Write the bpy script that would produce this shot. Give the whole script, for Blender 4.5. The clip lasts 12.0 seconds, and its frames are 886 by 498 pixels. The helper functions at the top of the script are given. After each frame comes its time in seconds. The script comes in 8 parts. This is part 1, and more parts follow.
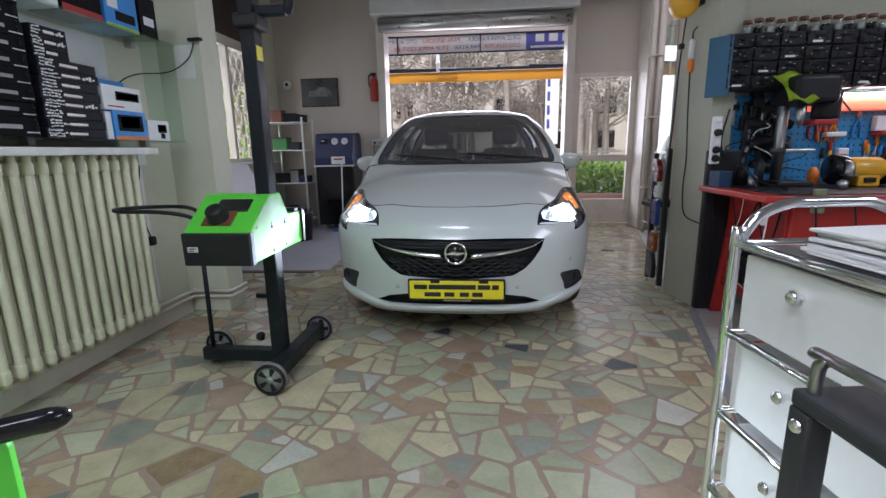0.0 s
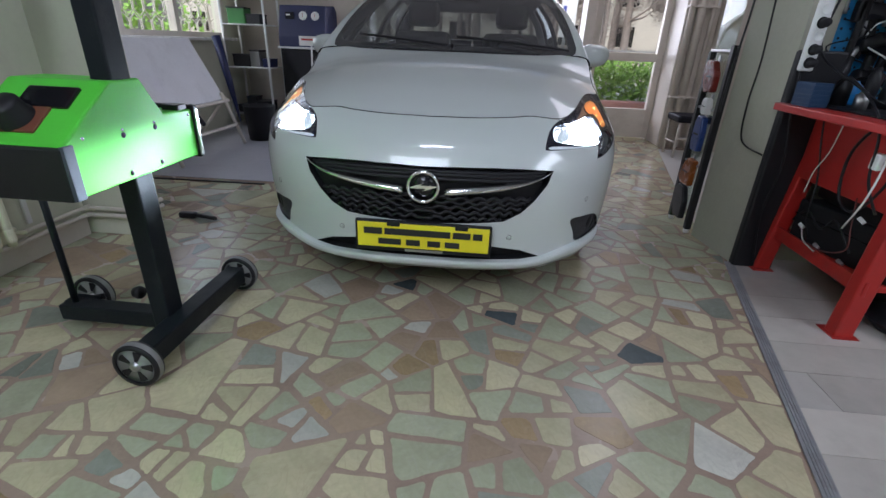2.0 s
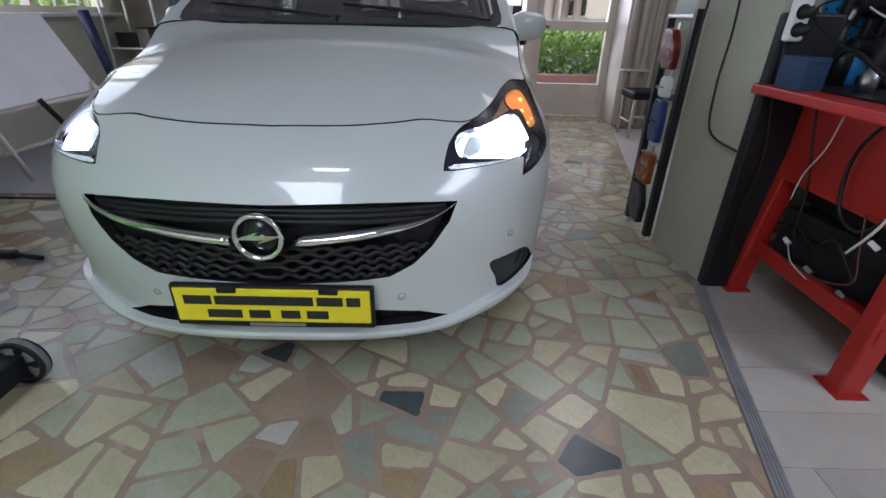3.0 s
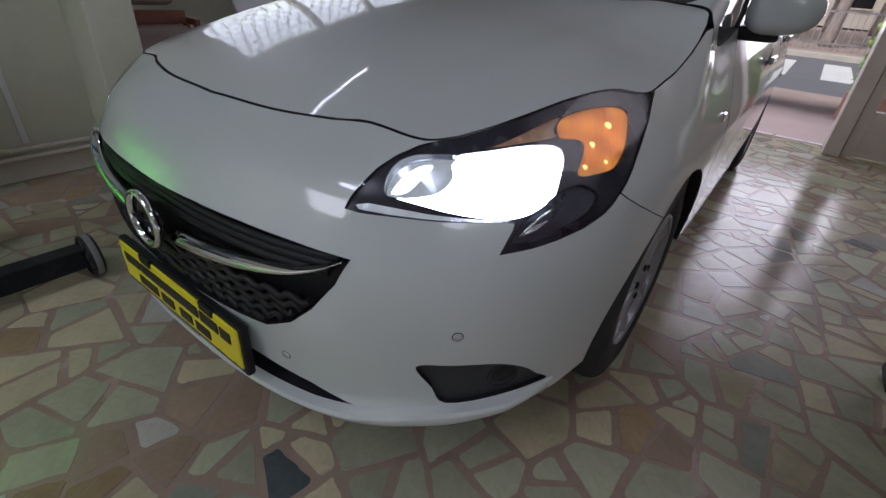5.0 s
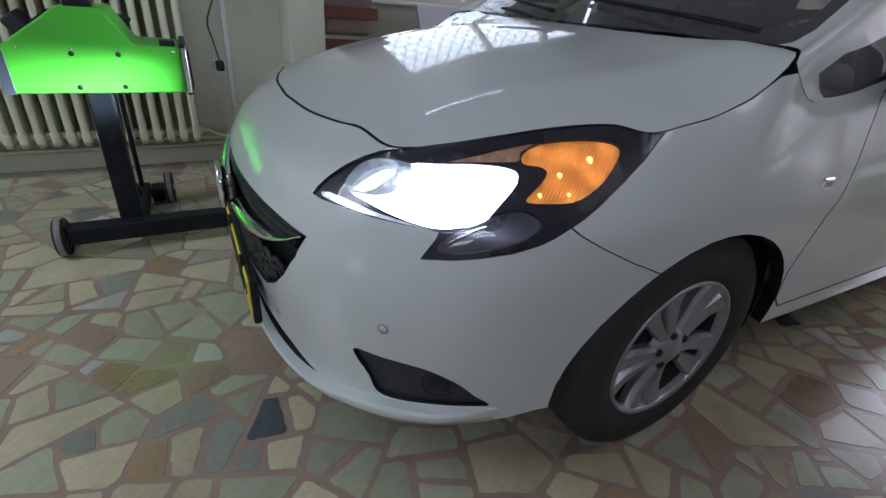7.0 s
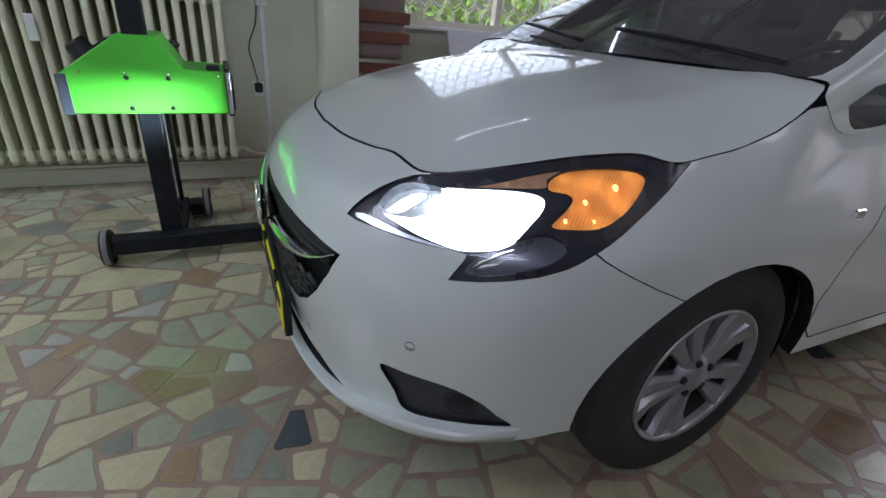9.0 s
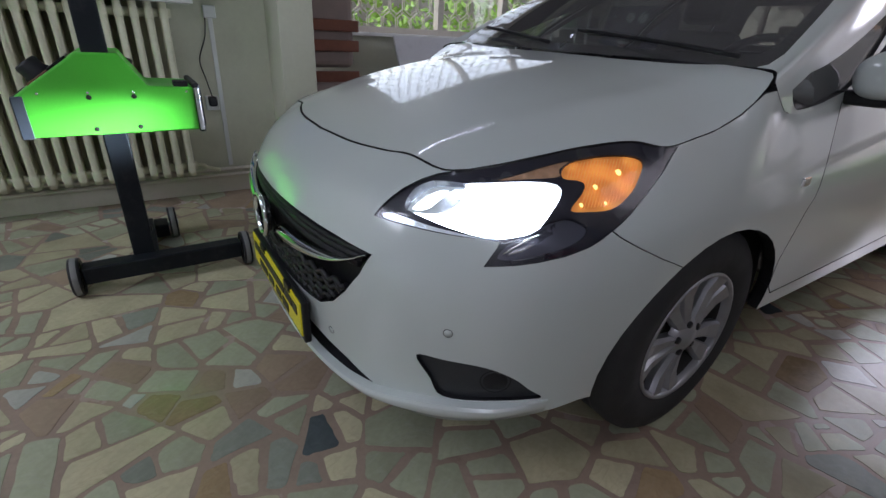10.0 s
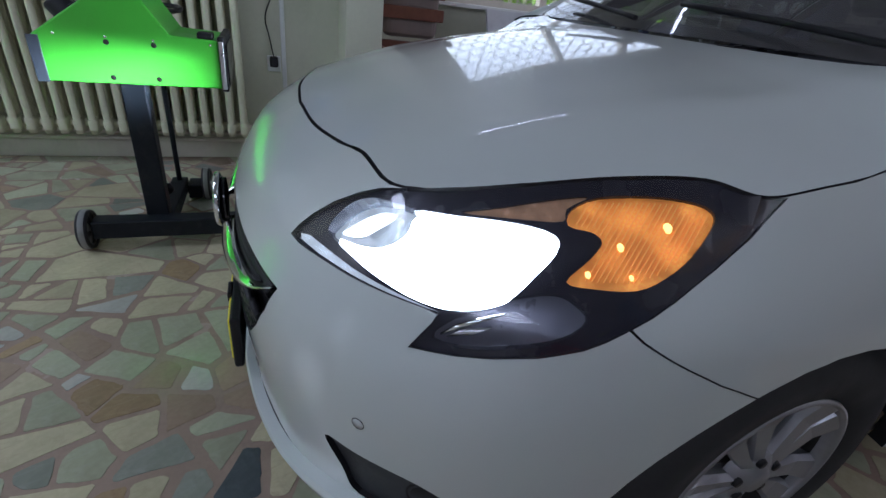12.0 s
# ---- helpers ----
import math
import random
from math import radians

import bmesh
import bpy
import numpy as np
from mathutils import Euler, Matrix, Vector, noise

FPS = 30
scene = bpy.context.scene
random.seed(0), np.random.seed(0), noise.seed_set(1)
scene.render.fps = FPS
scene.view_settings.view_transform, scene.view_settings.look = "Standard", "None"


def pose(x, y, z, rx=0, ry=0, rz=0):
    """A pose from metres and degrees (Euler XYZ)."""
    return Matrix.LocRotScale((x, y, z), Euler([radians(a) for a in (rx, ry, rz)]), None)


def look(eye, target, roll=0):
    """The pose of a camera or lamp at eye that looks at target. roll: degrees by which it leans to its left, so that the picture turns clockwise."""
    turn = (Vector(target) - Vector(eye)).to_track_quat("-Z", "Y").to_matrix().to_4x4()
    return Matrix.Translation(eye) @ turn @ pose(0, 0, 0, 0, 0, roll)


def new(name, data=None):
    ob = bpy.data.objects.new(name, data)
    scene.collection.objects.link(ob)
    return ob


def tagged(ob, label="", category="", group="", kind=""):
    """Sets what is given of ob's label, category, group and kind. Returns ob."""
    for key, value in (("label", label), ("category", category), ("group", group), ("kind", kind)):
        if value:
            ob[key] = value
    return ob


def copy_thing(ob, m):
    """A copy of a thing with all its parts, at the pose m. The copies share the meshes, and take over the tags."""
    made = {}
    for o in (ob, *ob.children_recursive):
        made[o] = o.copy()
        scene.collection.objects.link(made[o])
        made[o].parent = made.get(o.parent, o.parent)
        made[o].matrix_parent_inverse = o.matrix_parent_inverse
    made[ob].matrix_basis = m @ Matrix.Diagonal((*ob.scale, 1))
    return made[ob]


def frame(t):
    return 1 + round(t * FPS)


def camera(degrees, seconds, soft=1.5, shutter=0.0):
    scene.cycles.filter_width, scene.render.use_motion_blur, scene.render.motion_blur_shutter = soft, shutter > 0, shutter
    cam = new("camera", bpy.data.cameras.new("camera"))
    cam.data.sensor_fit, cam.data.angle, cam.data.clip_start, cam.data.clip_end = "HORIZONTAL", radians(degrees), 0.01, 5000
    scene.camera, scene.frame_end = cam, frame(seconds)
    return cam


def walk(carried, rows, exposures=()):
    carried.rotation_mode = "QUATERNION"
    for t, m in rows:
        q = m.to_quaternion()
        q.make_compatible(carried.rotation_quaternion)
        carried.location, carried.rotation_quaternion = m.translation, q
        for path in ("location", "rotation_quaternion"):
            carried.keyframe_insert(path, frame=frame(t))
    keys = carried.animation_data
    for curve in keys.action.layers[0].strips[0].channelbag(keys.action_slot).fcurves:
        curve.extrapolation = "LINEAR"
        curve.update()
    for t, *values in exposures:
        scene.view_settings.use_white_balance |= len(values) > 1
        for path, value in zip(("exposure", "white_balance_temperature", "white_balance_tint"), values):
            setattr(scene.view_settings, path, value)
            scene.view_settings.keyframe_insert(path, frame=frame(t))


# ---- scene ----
cam = camera(88.1, 12.0)
PATH = [
    (0, (0.396, 0.076, 1.069), (0.206, 2.023, 0.654), -1.0),
    (0.5, (0.378, 0.094, 1.062), (0.194, 2.036, 0.621), -1.0),
    (1, (0.33, 0.202, 1.062), (0.189, 2.119, 0.51), -0.6),
    (1.5, (0.412, 0.541, 1.074), (0.269, 2.431, 0.436), 0.8),
    (2, (0.45, 0.847, 1.023), (0.296, 2.663, 0.201), 2.3),
    (2.5, (0.514, 1.191, 1.04), (0.509, 2.982, 0.152), 1.3),
    (3, (0.679, 1.472, 1.021), (0.675, 3.253, 0.112), 1.2),
    (3.2, (0.753, 1.567, 1.028), (0.709, 3.349, 0.12), 0.7),
    (4.8, (1.136, 2.14, 0.978), (0.267, 3.616, -0.055), 2.9),
    (5, (1.189, 2.159, 0.996), (0.194, 3.565, -0.021), 4.7),
    (5.5, (1.302, 2.154, 1.005), (0.176, 3.491, 0.033), 5.0),
    (6, (1.416, 2.143, 0.999), (0.183, 3.386, 0.033), 6.1),
    (6.5, (1.472, 2.303, 1.01), (0.074, 3.373, 0.061), 5.2),
    (7, (1.502, 2.423, 1.007), (-0.023, 3.304, 0.059), 5.3),
    (8.8, (1.518, 2.418, 1.033), (-0.073, 3.232, 0.134), 5.0),
    (9, (1.52, 2.402, 1.027), (-0.083, 3.205, 0.14), 5.3),
    (9.5, (1.507, 2.313, 1.041), (-0.043, 3.234, 0.175), 4.7),
    (10, (1.502, 2.225, 1.024), (0.004, 3.235, 0.166), 3.4),
    (10.5, (1.474, 2.263, 1.07), (0.023, 3.391, 0.282), 4.6),
    (11, (1.455, 2.292, 1.051), (0.022, 3.447, 0.269), 4.9),
    (11.5, (1.382, 2.441, 1.003), (-0.121, 3.443, 0.144), 4.8),
    (11.6, (1.371, 2.484, 1.02), (-0.162, 3.402, 0.122), 5.4),
    (12, (1.31, 2.588, 0.997), (-0.315, 3.256, 0.043), 7.5),
]
walk(cam, [(t, look(eye, target, roll)) for t, eye, target, roll in PATH],
     [(0.0, 0.01, 5920, 11), (0.7, -0.19, 5920, 12), (1.5, -0.49, 5920, 14), (2.1, 0.06, 5770, 9), (2.6, 0.09, 5820, 9), (3.0, 0.07, 5820, 11), (5.0, -0.67, 6090, 14),
      (6.0, -0.66, 6040, 12), (7.0, -0.24, 5770, 10), (9.0, -0.20, 5820, 11), (9.5, -0.34, 5920, 11), (10.0, -0.41, 5920, 11), (11.0, -0.40, 5820, 11), (11.5, -0.31, 5680, 11), (12.0, -0.42, 5480, 11)])

# ---- daylight ----
world = bpy.data.worlds.new("overcast_sky")
scene.world = world
world.use_nodes = True
_wn = world.node_tree.nodes
_sky = _wn.new("ShaderNodeTexSky")
_sky.sky_type = "NISHITA"
_sky.sun_disc = False
_sky.sun_elevation = radians(38)
_sky.sun_rotation = radians(200)
_sky.air_density = 1.0
_sky.dust_density = 3.0
_bg = _wn["Background"]
_bg.inputs["Strength"].default_value = 0.15
world.node_tree.links.new(_sky.outputs["Color"], _bg.inputs["Color"])


def lamp(name, kind, m, energy, color=(1, 1, 1), **more):
    data = bpy.data.lights.new(name, kind)
    data.energy, data.color = energy, color
    if kind == "AREA":
        data.shape, data.size, data.size_y = "RECTANGLE", more["w"], more["h"]
    if kind == "SUN":
        data.angle = radians(more["angle"])
    if kind == "SPOT":
        data.spot_size, data.spot_blend, data.shadow_soft_size = radians(more["cone"]), more["blend"], more["soft"]
    ob = new(name, data)
    ob.matrix_world = m
    return ob


lamp("sun", "SUN", look((0, 0, 0), (0.35, 0.9, -1.3)), 4.6, (1, 0.96, 0.9), angle=15)
# ceiling lamp over the front of the shop
lamp("ceiling_tube_light", "AREA", look((0.03, 0.95, 3.16), (0.03, 0.95, 0)), 10, (0.97, 0.97, 1.16), w=0.55, h=0.25)
# two broad unseen lights, added to fill the car's front and right side
for _x, _y, _w in ((-0.4, -1.3, 84), (4.1, 0.3, 76)):
    lamp("ceiling_tube_light", "AREA", look((_x, _y, 3.16), (_x, _y, 0)), _w, (0.98, 0.98, 1.07), w=1.2, h=2.3)
# unseen fill, added to brighten the floor right of the car
lamp("side_bay_tube_light", "AREA", look((2.35, 5.0, 3.16), (2.35, 5.0, 0)), 18, (1.06, 0.95, 1.0), w=1.2, h=2.2)
lamp("window_bay_tube_light", "AREA", look((-2.0, 3.85, 3.16), (-2.0, 3.85, 0)), 2.5, (0.97, 0.97, 1.16), w=0.04, h=1.2)
lamp("tool_rail_tube_light", "AREA", look((3.0, 3.20, 1.355), (3.0, 3.26, 0.8)), 4, (0.95, 1.0, 1.05), w=1.2, h=0.06)
# light of the sky in the shutter's opening and the side window
lamp("shutter_daylight", "AREA", look((0.2, 8.6, 1.9), (0.2, 3.0, 0.4)), 140, (1.0, 0.94, 1.03), w=3.6, h=2.2)
lamp("door_daylight", "AREA", look((2.02, 7.35, 1.55), (1.6, 4.8, 0.0)), 2.5, (1.0, 0.94, 1.03), w=1.0, h=1.8)
lamp("window_daylight", "AREA", look((-3.55, 5.2, 1.75), (0, 4.6, 1.2)), 48, (1.0, 0.99, 1.08), w=3.4, h=2.0)
# dipped beams of the car, just in front of its headlights
for _x in (0.56, -0.56):
    _m = pose(0.230, 2.455, 0, 0, 0, 0.2)
    lamp("headlight_beam", "SPOT", look(_m @ Vector((_x, 0.17, 0.705)), _m @ Vector((_x * 1.10 + 0.55, -3.0, 0.06))) @ Matrix.Diagonal((2.0, 0.42, 1, 1)), 130 if _x > 0 else 270, (0.88, 0.95, 1.0), cone=62, blend=0.55, soft=0.10)


# ---- materials ----
def material(name, color, rough=0.6, metal=0.0, spread=0.08, scale=6.0, fine=60.0, bump=0.1, coat=0.0, dirt=None, dirt_amount=0.3, spec=0.5, rough_var=0.08, island=0.0):
    """A surface with colour variation at two sizes, uneven gloss and a fine relief."""
    mat = bpy.data.materials.new(name)
    mat.use_nodes = True
    nt = mat.node_tree
    n, link = nt.nodes, nt.links.new
    b = n["Principled BSDF"]
    tex = n.new("ShaderNodeTexCoord")
    big, small = n.new("ShaderNodeTexNoise"), n.new("ShaderNodeTexNoise")
    big.inputs["Scale"].default_value, big.inputs["Detail"].default_value = scale, 5
    small.inputs["Scale"].default_value, small.inputs["Detail"].default_value = fine, 3
    link(tex.outputs["Object"], big.inputs["Vector"])
    link(tex.outputs["Object"], small.inputs["Vector"])
    add = n.new("ShaderNodeMath")
    add.operation = "MULTIPLY_ADD"
    add.inputs[1].default_value = 0.35
    link(small.outputs["Fac"], add.inputs[0])
    link(big.outputs["Fac"], add.inputs[2])
    ramp = n.new("ShaderNodeMapRange")
    ramp.inputs["From Min"].default_value, ramp.inputs["From Max"].default_value = 0.45, 0.9
    ramp.inputs["To Min"].default_value, ramp.inputs["To Max"].default_value = 1 - spread, 1 + spread
    link(add.outputs[0], ramp.inputs["Value"])
    mul = n.new("ShaderNodeVectorMath")
    mul.operation = "SCALE"
    mul.inputs[0].default_value = color[:3]
    link(ramp.outputs[0], mul.inputs["Scale"])
    out = mul.outputs[0]
    if island:
        rnd = n.new("ShaderNodeObjectInfo")
        mr = n.new("ShaderNodeMapRange")
        mr.inputs["To Min"].default_value, mr.inputs["To Max"].default_value = 1 - island, 1 + island
        link(rnd.outputs["Random"], mr.inputs["Value"])
        m2 = n.new("ShaderNodeVectorMath")
        m2.operation = "SCALE"
        link(out, m2.inputs[0])
        link(mr.outputs[0], m2.inputs["Scale"])
        out = m2.outputs[0]
    if dirt:
        mix = n.new("ShaderNodeMix")
        mix.data_type = "RGBA"
        mask = n.new("ShaderNodeTexNoise")
        mask.inputs["Scale"].default_value, mask.inputs["Detail"].default_value, mask.inputs["Roughness"].default_value = scale * 1.7, 8, 0.7
        link(tex.outputs["Object"], mask.inputs["Vector"])
        mm = n.new("ShaderNodeMapRange")
        mm.inputs["From Min"].default_value, mm.inputs["From Max"].default_value = 0.52, 0.75
        mm.inputs["To Max"].default_value = dirt_amount
        link(mask.outputs["Fac"], mm.inputs["Value"])
        link(mm.outputs[0], mix.inputs["Factor"])
        link(out, mix.inputs["A"])
        mix.inputs["B"].default_value = (*dirt, 1)
        out = mix.outputs["Result"]
    link(out, b.inputs["Base Color"])
    rr = n.new("ShaderNodeMapRange")
    rr.inputs["From Min"].default_value, rr.inputs["From Max"].default_value = 0.35, 0.65
    rr.inputs["To Min"].default_value, rr.inputs["To Max"].default_value = max(0.02, rough - rough_var), min(1, rough + rough_var)
    link(big.outputs["Fac"], rr.inputs["Value"])
    link(rr.outputs[0], b.inputs["Roughness"])
    b.inputs["Metallic"].default_value = metal
    b.inputs["Specular IOR Level"].default_value = spec
    b.inputs["Coat Weight"].default_value = coat
    b.inputs["Coat Roughness"].default_value = 0.04
    if bump:
        bp = n.new("ShaderNodeBump")
        bp.inputs["Strength"].default_value, bp.inputs["Distance"].default_value = bump, 0.002
        link(small.outputs["Fac"], bp.inputs["Height"])
        link(bp.outputs[0], b.inputs["Normal"])
    return mat


def glowing(name, color, strength):
    mat = bpy.data.materials.new(name)
    mat.use_nodes = True
    b = mat.node_tree.nodes["Principled BSDF"]
    b.inputs["Base Color"].default_value = (*color, 1)
    b.inputs["Emission Color"].default_value = (*color, 1)
    b.inputs["Emission Strength"].default_value = strength
    return mat


def clear_glass(name, tint=(1, 1, 1), gloss=1.0, rough=0.02, ior=1.45, haze=0.0):
    """Thin glass: the tinted view through it, with a mirror-like sheen that grows towards the edge."""
    mat = bpy.data.materials.new(name)
    mat.use_nodes = True
    nt = mat.node_tree
    n, link = nt.nodes, nt.links.new
    n.remove(n["Principled BSDF"])
    tr, gl, mix, fr = n.new("ShaderNodeBsdfTransparent"), n.new("ShaderNodeBsdfGlossy"), n.new("ShaderNodeMixShader"), n.new("ShaderNodeLayerWeight")
    tr.inputs["Color"].default_value = (*tint, 1)
    gl.inputs["Roughness"].default_value = rough
    fr.inputs["Blend"].default_value = 0.5
    base = ((ior - 1) / (ior + 1)) ** 2
    pw, ad = n.new("ShaderNodeMath"), n.new("ShaderNodeMath")
    pw.operation, ad.operation = "POWER", "MULTIPLY_ADD"
    pw.inputs[1].default_value = 5.0
    ad.inputs[1].default_value, ad.inputs[2].default_value = 1 - base, base
    link(fr.outputs["Facing"], pw.inputs[0])
    link(pw.outputs[0], ad.inputs[0])
    mu = n.new("ShaderNodeMath")
    mu.operation = "MULTIPLY"
    mu.inputs[1].default_value = gloss
    link(ad.outputs[0], mu.inputs[0])
    link(mu.outputs[0], mix.inputs["Fac"])
    link(tr.outputs[0], mix.inputs[1])
    link(gl.outputs[0], mix.inputs[2])
    out = mix.outputs[0]
    # pale matte film of cloudy strength mixed over the glass
    if haze:
        film, over, spot, mr = n.new("ShaderNodeBsdfDiffuse"), n.new("ShaderNodeMixShader"), n.new("ShaderNodeTexNoise"), n.new("ShaderNodeMapRange")
        film.inputs["Color"].default_value = (0.55, 0.54, 0.55, 1)
        spot.inputs["Scale"].default_value, spot.inputs["Detail"].default_value = 9.0, 6
        mr.inputs["To Min"].default_value, mr.inputs["To Max"].default_value = haze * 0.6, haze * 1.4
        link(spot.outputs["Fac"], mr.inputs["Value"])
        link(mr.outputs[0], over.inputs["Fac"])
        link(out, over.inputs[1])
        link(film.outputs[0], over.inputs[2])
        out = over.outputs[0]
    link(out, n["Material Output"].inputs["Surface"])
    return mat


M_WALL = material("painted_plaster", (0.60, 0.60, 0.48), 0.75, spread=0.06, scale=1.5, fine=45, bump=0.25, dirt=(0.36, 0.33, 0.27), dirt_amount=0.25)
M_WALL_BACK = material("beige_plaster", (0.52, 0.47, 0.41), 0.8, spread=0.06, scale=1.3, fine=50, bump=0.25, dirt=(0.34, 0.30, 0.25), dirt_amount=0.2)
# shaded copy of the cream plaster: dimmer light is put into the colour
M_WALL_SHADED = material("shaded_cream_plaster", (0.40, 0.395, 0.315), 0.8, spread=0.07, scale=1.5, fine=45, bump=0.25, dirt=(0.26, 0.24, 0.20), dirt_amount=0.3)
# unseen ceiling's colour, set dark to hold back fill light
M_CEIL = material("darkened_ceiling_paint", (0.34, 0.34, 0.33), 0.85, spread=0.04, scale=1)
M_FRAME = material("cream_gloss_paint", (0.62, 0.57, 0.50), 0.4, spread=0.06, scale=3, fine=30, dirt=(0.3, 0.25, 0.2), dirt_amount=0.35)
M_RAD = material("cream_radiator_enamel", (0.68, 0.67, 0.50), 0.38, spread=0.07, scale=5, fine=40, dirt=(0.42, 0.38, 0.28), dirt_amount=0.4, island=0.05)
M_SILL = material("white_sill_marble", (0.75, 0.75, 0.73), 0.3, spread=0.05, scale=5)
M_GROUT = material("red_brown_mortar", (0.345, 0.262, 0.205), 0.20, spread=0.12, scale=4, fine=80, dirt=(0.14, 0.10, 0.08), dirt_amount=0.4)
M_LAMINATE = material("pale_laminate", (0.50, 0.48, 0.44), 0.42, spread=0.10, scale=3, fine=25, dirt=(0.3, 0.28, 0.25), dirt_amount=0.3, island=0.12)
M_GREYFLOOR = material("grey_laminate", (0.40, 0.40, 0.44), 0.4, spread=0.08, scale=3, dirt=(0.2, 0.19, 0.2), dirt_amount=0.3, island=0.06)
M_ALU = material("brushed_aluminium", (0.6, 0.6, 0.6), 0.35, metal=1.0, spread=0.08, scale=12)
M_CHROME = material("chrome", (0.82, 0.83, 0.85), 0.08, metal=1.0, spread=0.02, bump=0, rough_var=0.03)
M_STEEL = material("dull_steel", (0.42, 0.42, 0.43), 0.38, metal=1.0, spread=0.12, scale=8)
M_BLACK = material("black_plastic", (0.011, 0.011, 0.013), 0.48, spec=0.35, spread=0.15, scale=9, fine=120, bump=0.15)
M_GLOSSBLACK = material("gloss_black", (0.01, 0.01, 0.012), 0.12, spread=0.1, bump=0)
M_RUBBER = material("tyre_rubber", (0.025, 0.025, 0.026), 0.75, spread=0.2, scale=12, fine=90, dirt=(0.05, 0.046, 0.042), dirt_amount=0.35)
M_MAST = material("blue_black_powder_coat", (0.009, 0.012, 0.016), 0.5, spec=0.25, spread=0.12, scale=7, fine=150, bump=0.2, dirt=(0.10, 0.10, 0.10), dirt_amount=0.2)
M_GREEN = material("bright_green_paint", (0.11, 0.60, 0.045), 0.42, spread=0.05, scale=5, fine=150, bump=0.12)
M_CARWHITE = material("white_car_paint", (0.60, 0.645, 0.625), 0.34, spread=0.012, scale=2, fine=400, bump=0, coat=1.0, rough_var=0.04)
M_YELLOW = material("yellow_plate", (0.85, 0.74, 0.02), 0.35, spread=0.04)
M_INK = material("black_ink", (0.02, 0.02, 0.02), 0.5)
M_RED = material("red_paint", (0.38, 0.018, 0.014), 0.42, spread=0.12, scale=6, dirt=(0.16, 0.05, 0.04), dirt_amount=0.4)
M_BLUEPEG = material("blue_pegboard", (0.035, 0.24, 0.52), 0.5, spread=0.08, scale=4, dirt=(0.05, 0.09, 0.15), dirt_amount=0.4)
M_NAVY = material("navy_plastic", (0.012, 0.018, 0.075), 0.4, spread=0.1)
M_WHITEPL = material("white_plastic", (0.72, 0.73, 0.72), 0.4, spread=0.04, dirt=(0.5, 0.48, 0.44), dirt_amount=0.2)
M_WOOD = material("brown_wood", (0.16, 0.055, 0.03), 0.45, spread=0.2, scale=5, fine=40)
M_LEATHER = material("taupe_upholstery", (0.22, 0.17, 0.15), 0.7, spread=0.1, scale=7)
M_GREYBOARD = material("grey_table_top", (0.64, 0.64, 0.67), 0.55, spread=0.06, scale=3, dirt=(0.3, 0.29, 0.3), dirt_amount=0.3)
M_PAPER = material("paper", (0.75, 0.75, 0.72), 0.8, spread=0.05, scale=10)
M_CARDBLACK = material("black_carton", (0.005, 0.005, 0.006), 0.55, spec=0.08, spread=0.15, scale=9, island=0.3)
M_CARDGREY = material("dark_grey_carton", (0.013, 0.013, 0.018), 0.5, spec=0.12, spread=0.15, scale=9, island=0.25)
M_CARDWHITE = material("white_carton", (0.72, 0.74, 0.76), 0.5, spread=0.05)
M_CARDBLUE = material("blue_carton", (0.03, 0.24, 0.62), 0.45, spread=0.08)
M_ORANGE = material("orange_plastic", (0.72, 0.20, 0.02), 0.4, spread=0.1)
M_AMBERPL = material("amber_yellow_paint", (0.72, 0.38, 0.02), 0.4, spread=0.08)
M_HIVIS = material("hi_vis_yellow", (0.45, 0.65, 0.03), 0.7, spread=0.1)
M_SEAT = material("dark_seat_fabric", (0.045, 0.045, 0.05), 0.85, spread=0.15, scale=12, fine=200)
M_ALLOY = material("silver_alloy", (0.36, 0.36, 0.375), 0.36, metal=0.6, spread=0.08, scale=9, dirt=(0.2, 0.18, 0.16), dirt_amount=0.35)
# brake steel, darkened to hold the shade behind the spokes
M_WHEEL_SHADE = material("shaded_wheel_steel", (0.045, 0.043, 0.042), 0.5, metal=0.5, spread=0.2, scale=14)
M_ASPHALT = material("asphalt", (0.17, 0.17, 0.18), 0.85, spread=0.12, scale=2, fine=90, bump=0.4)
M_PAVE = material("pink_pavers", (0.40, 0.31, 0.27), 0.8, spread=0.12, scale=2, fine=40, island=0.1)
M_KERB = material("kerb_stone", (0.45, 0.42, 0.36), 0.8, spread=0.1, scale=4)
M_ROADPAINT = material("road_paint", (0.75, 0.75, 0.73), 0.7, spread=0.1, scale=6)
M_LEAF = material("hedge_leaf", (0.30, 0.50, 0.09), 0.6, spread=0.3, scale=5, fine=30, bump=0, island=0.2)
M_TREELEAF = material("dusty_tree_leaf", (0.36, 0.32, 0.28), 0.7, spread=0.3, scale=2, fine=20, bump=0)
M_BARK = material("bark", (0.31, 0.26, 0.235), 0.9, spread=0.2, scale=6, fine=30, bump=0.6)
M_FARWALL = material("far_rendered_wall", (0.50, 0.46, 0.40), 0.85, spread=0.08, scale=1)
M_GLASS = clear_glass("window_glass", (0.97, 0.98, 0.97))
M_SHELFGLASS = clear_glass("green_edged_glass", (0.88, 0.95, 0.91))
M_CARGLASS = clear_glass("tinted_car_glass", (0.40, 0.43, 0.43), gloss=1.2, haze=0.11)
M_LENS = clear_glass("headlight_lens", (0.97, 0.98, 1.0))
M_BEAM = glowing("lit_headlight_reflector", (0.90, 0.96, 1.0), 45.0)
M_AMBERLIT = glowing("lit_indicator", (1.0, 0.36, 0.06), 0.5)
_n, _link = M_AMBERLIT.node_tree.nodes, M_AMBERLIT.node_tree.links.new
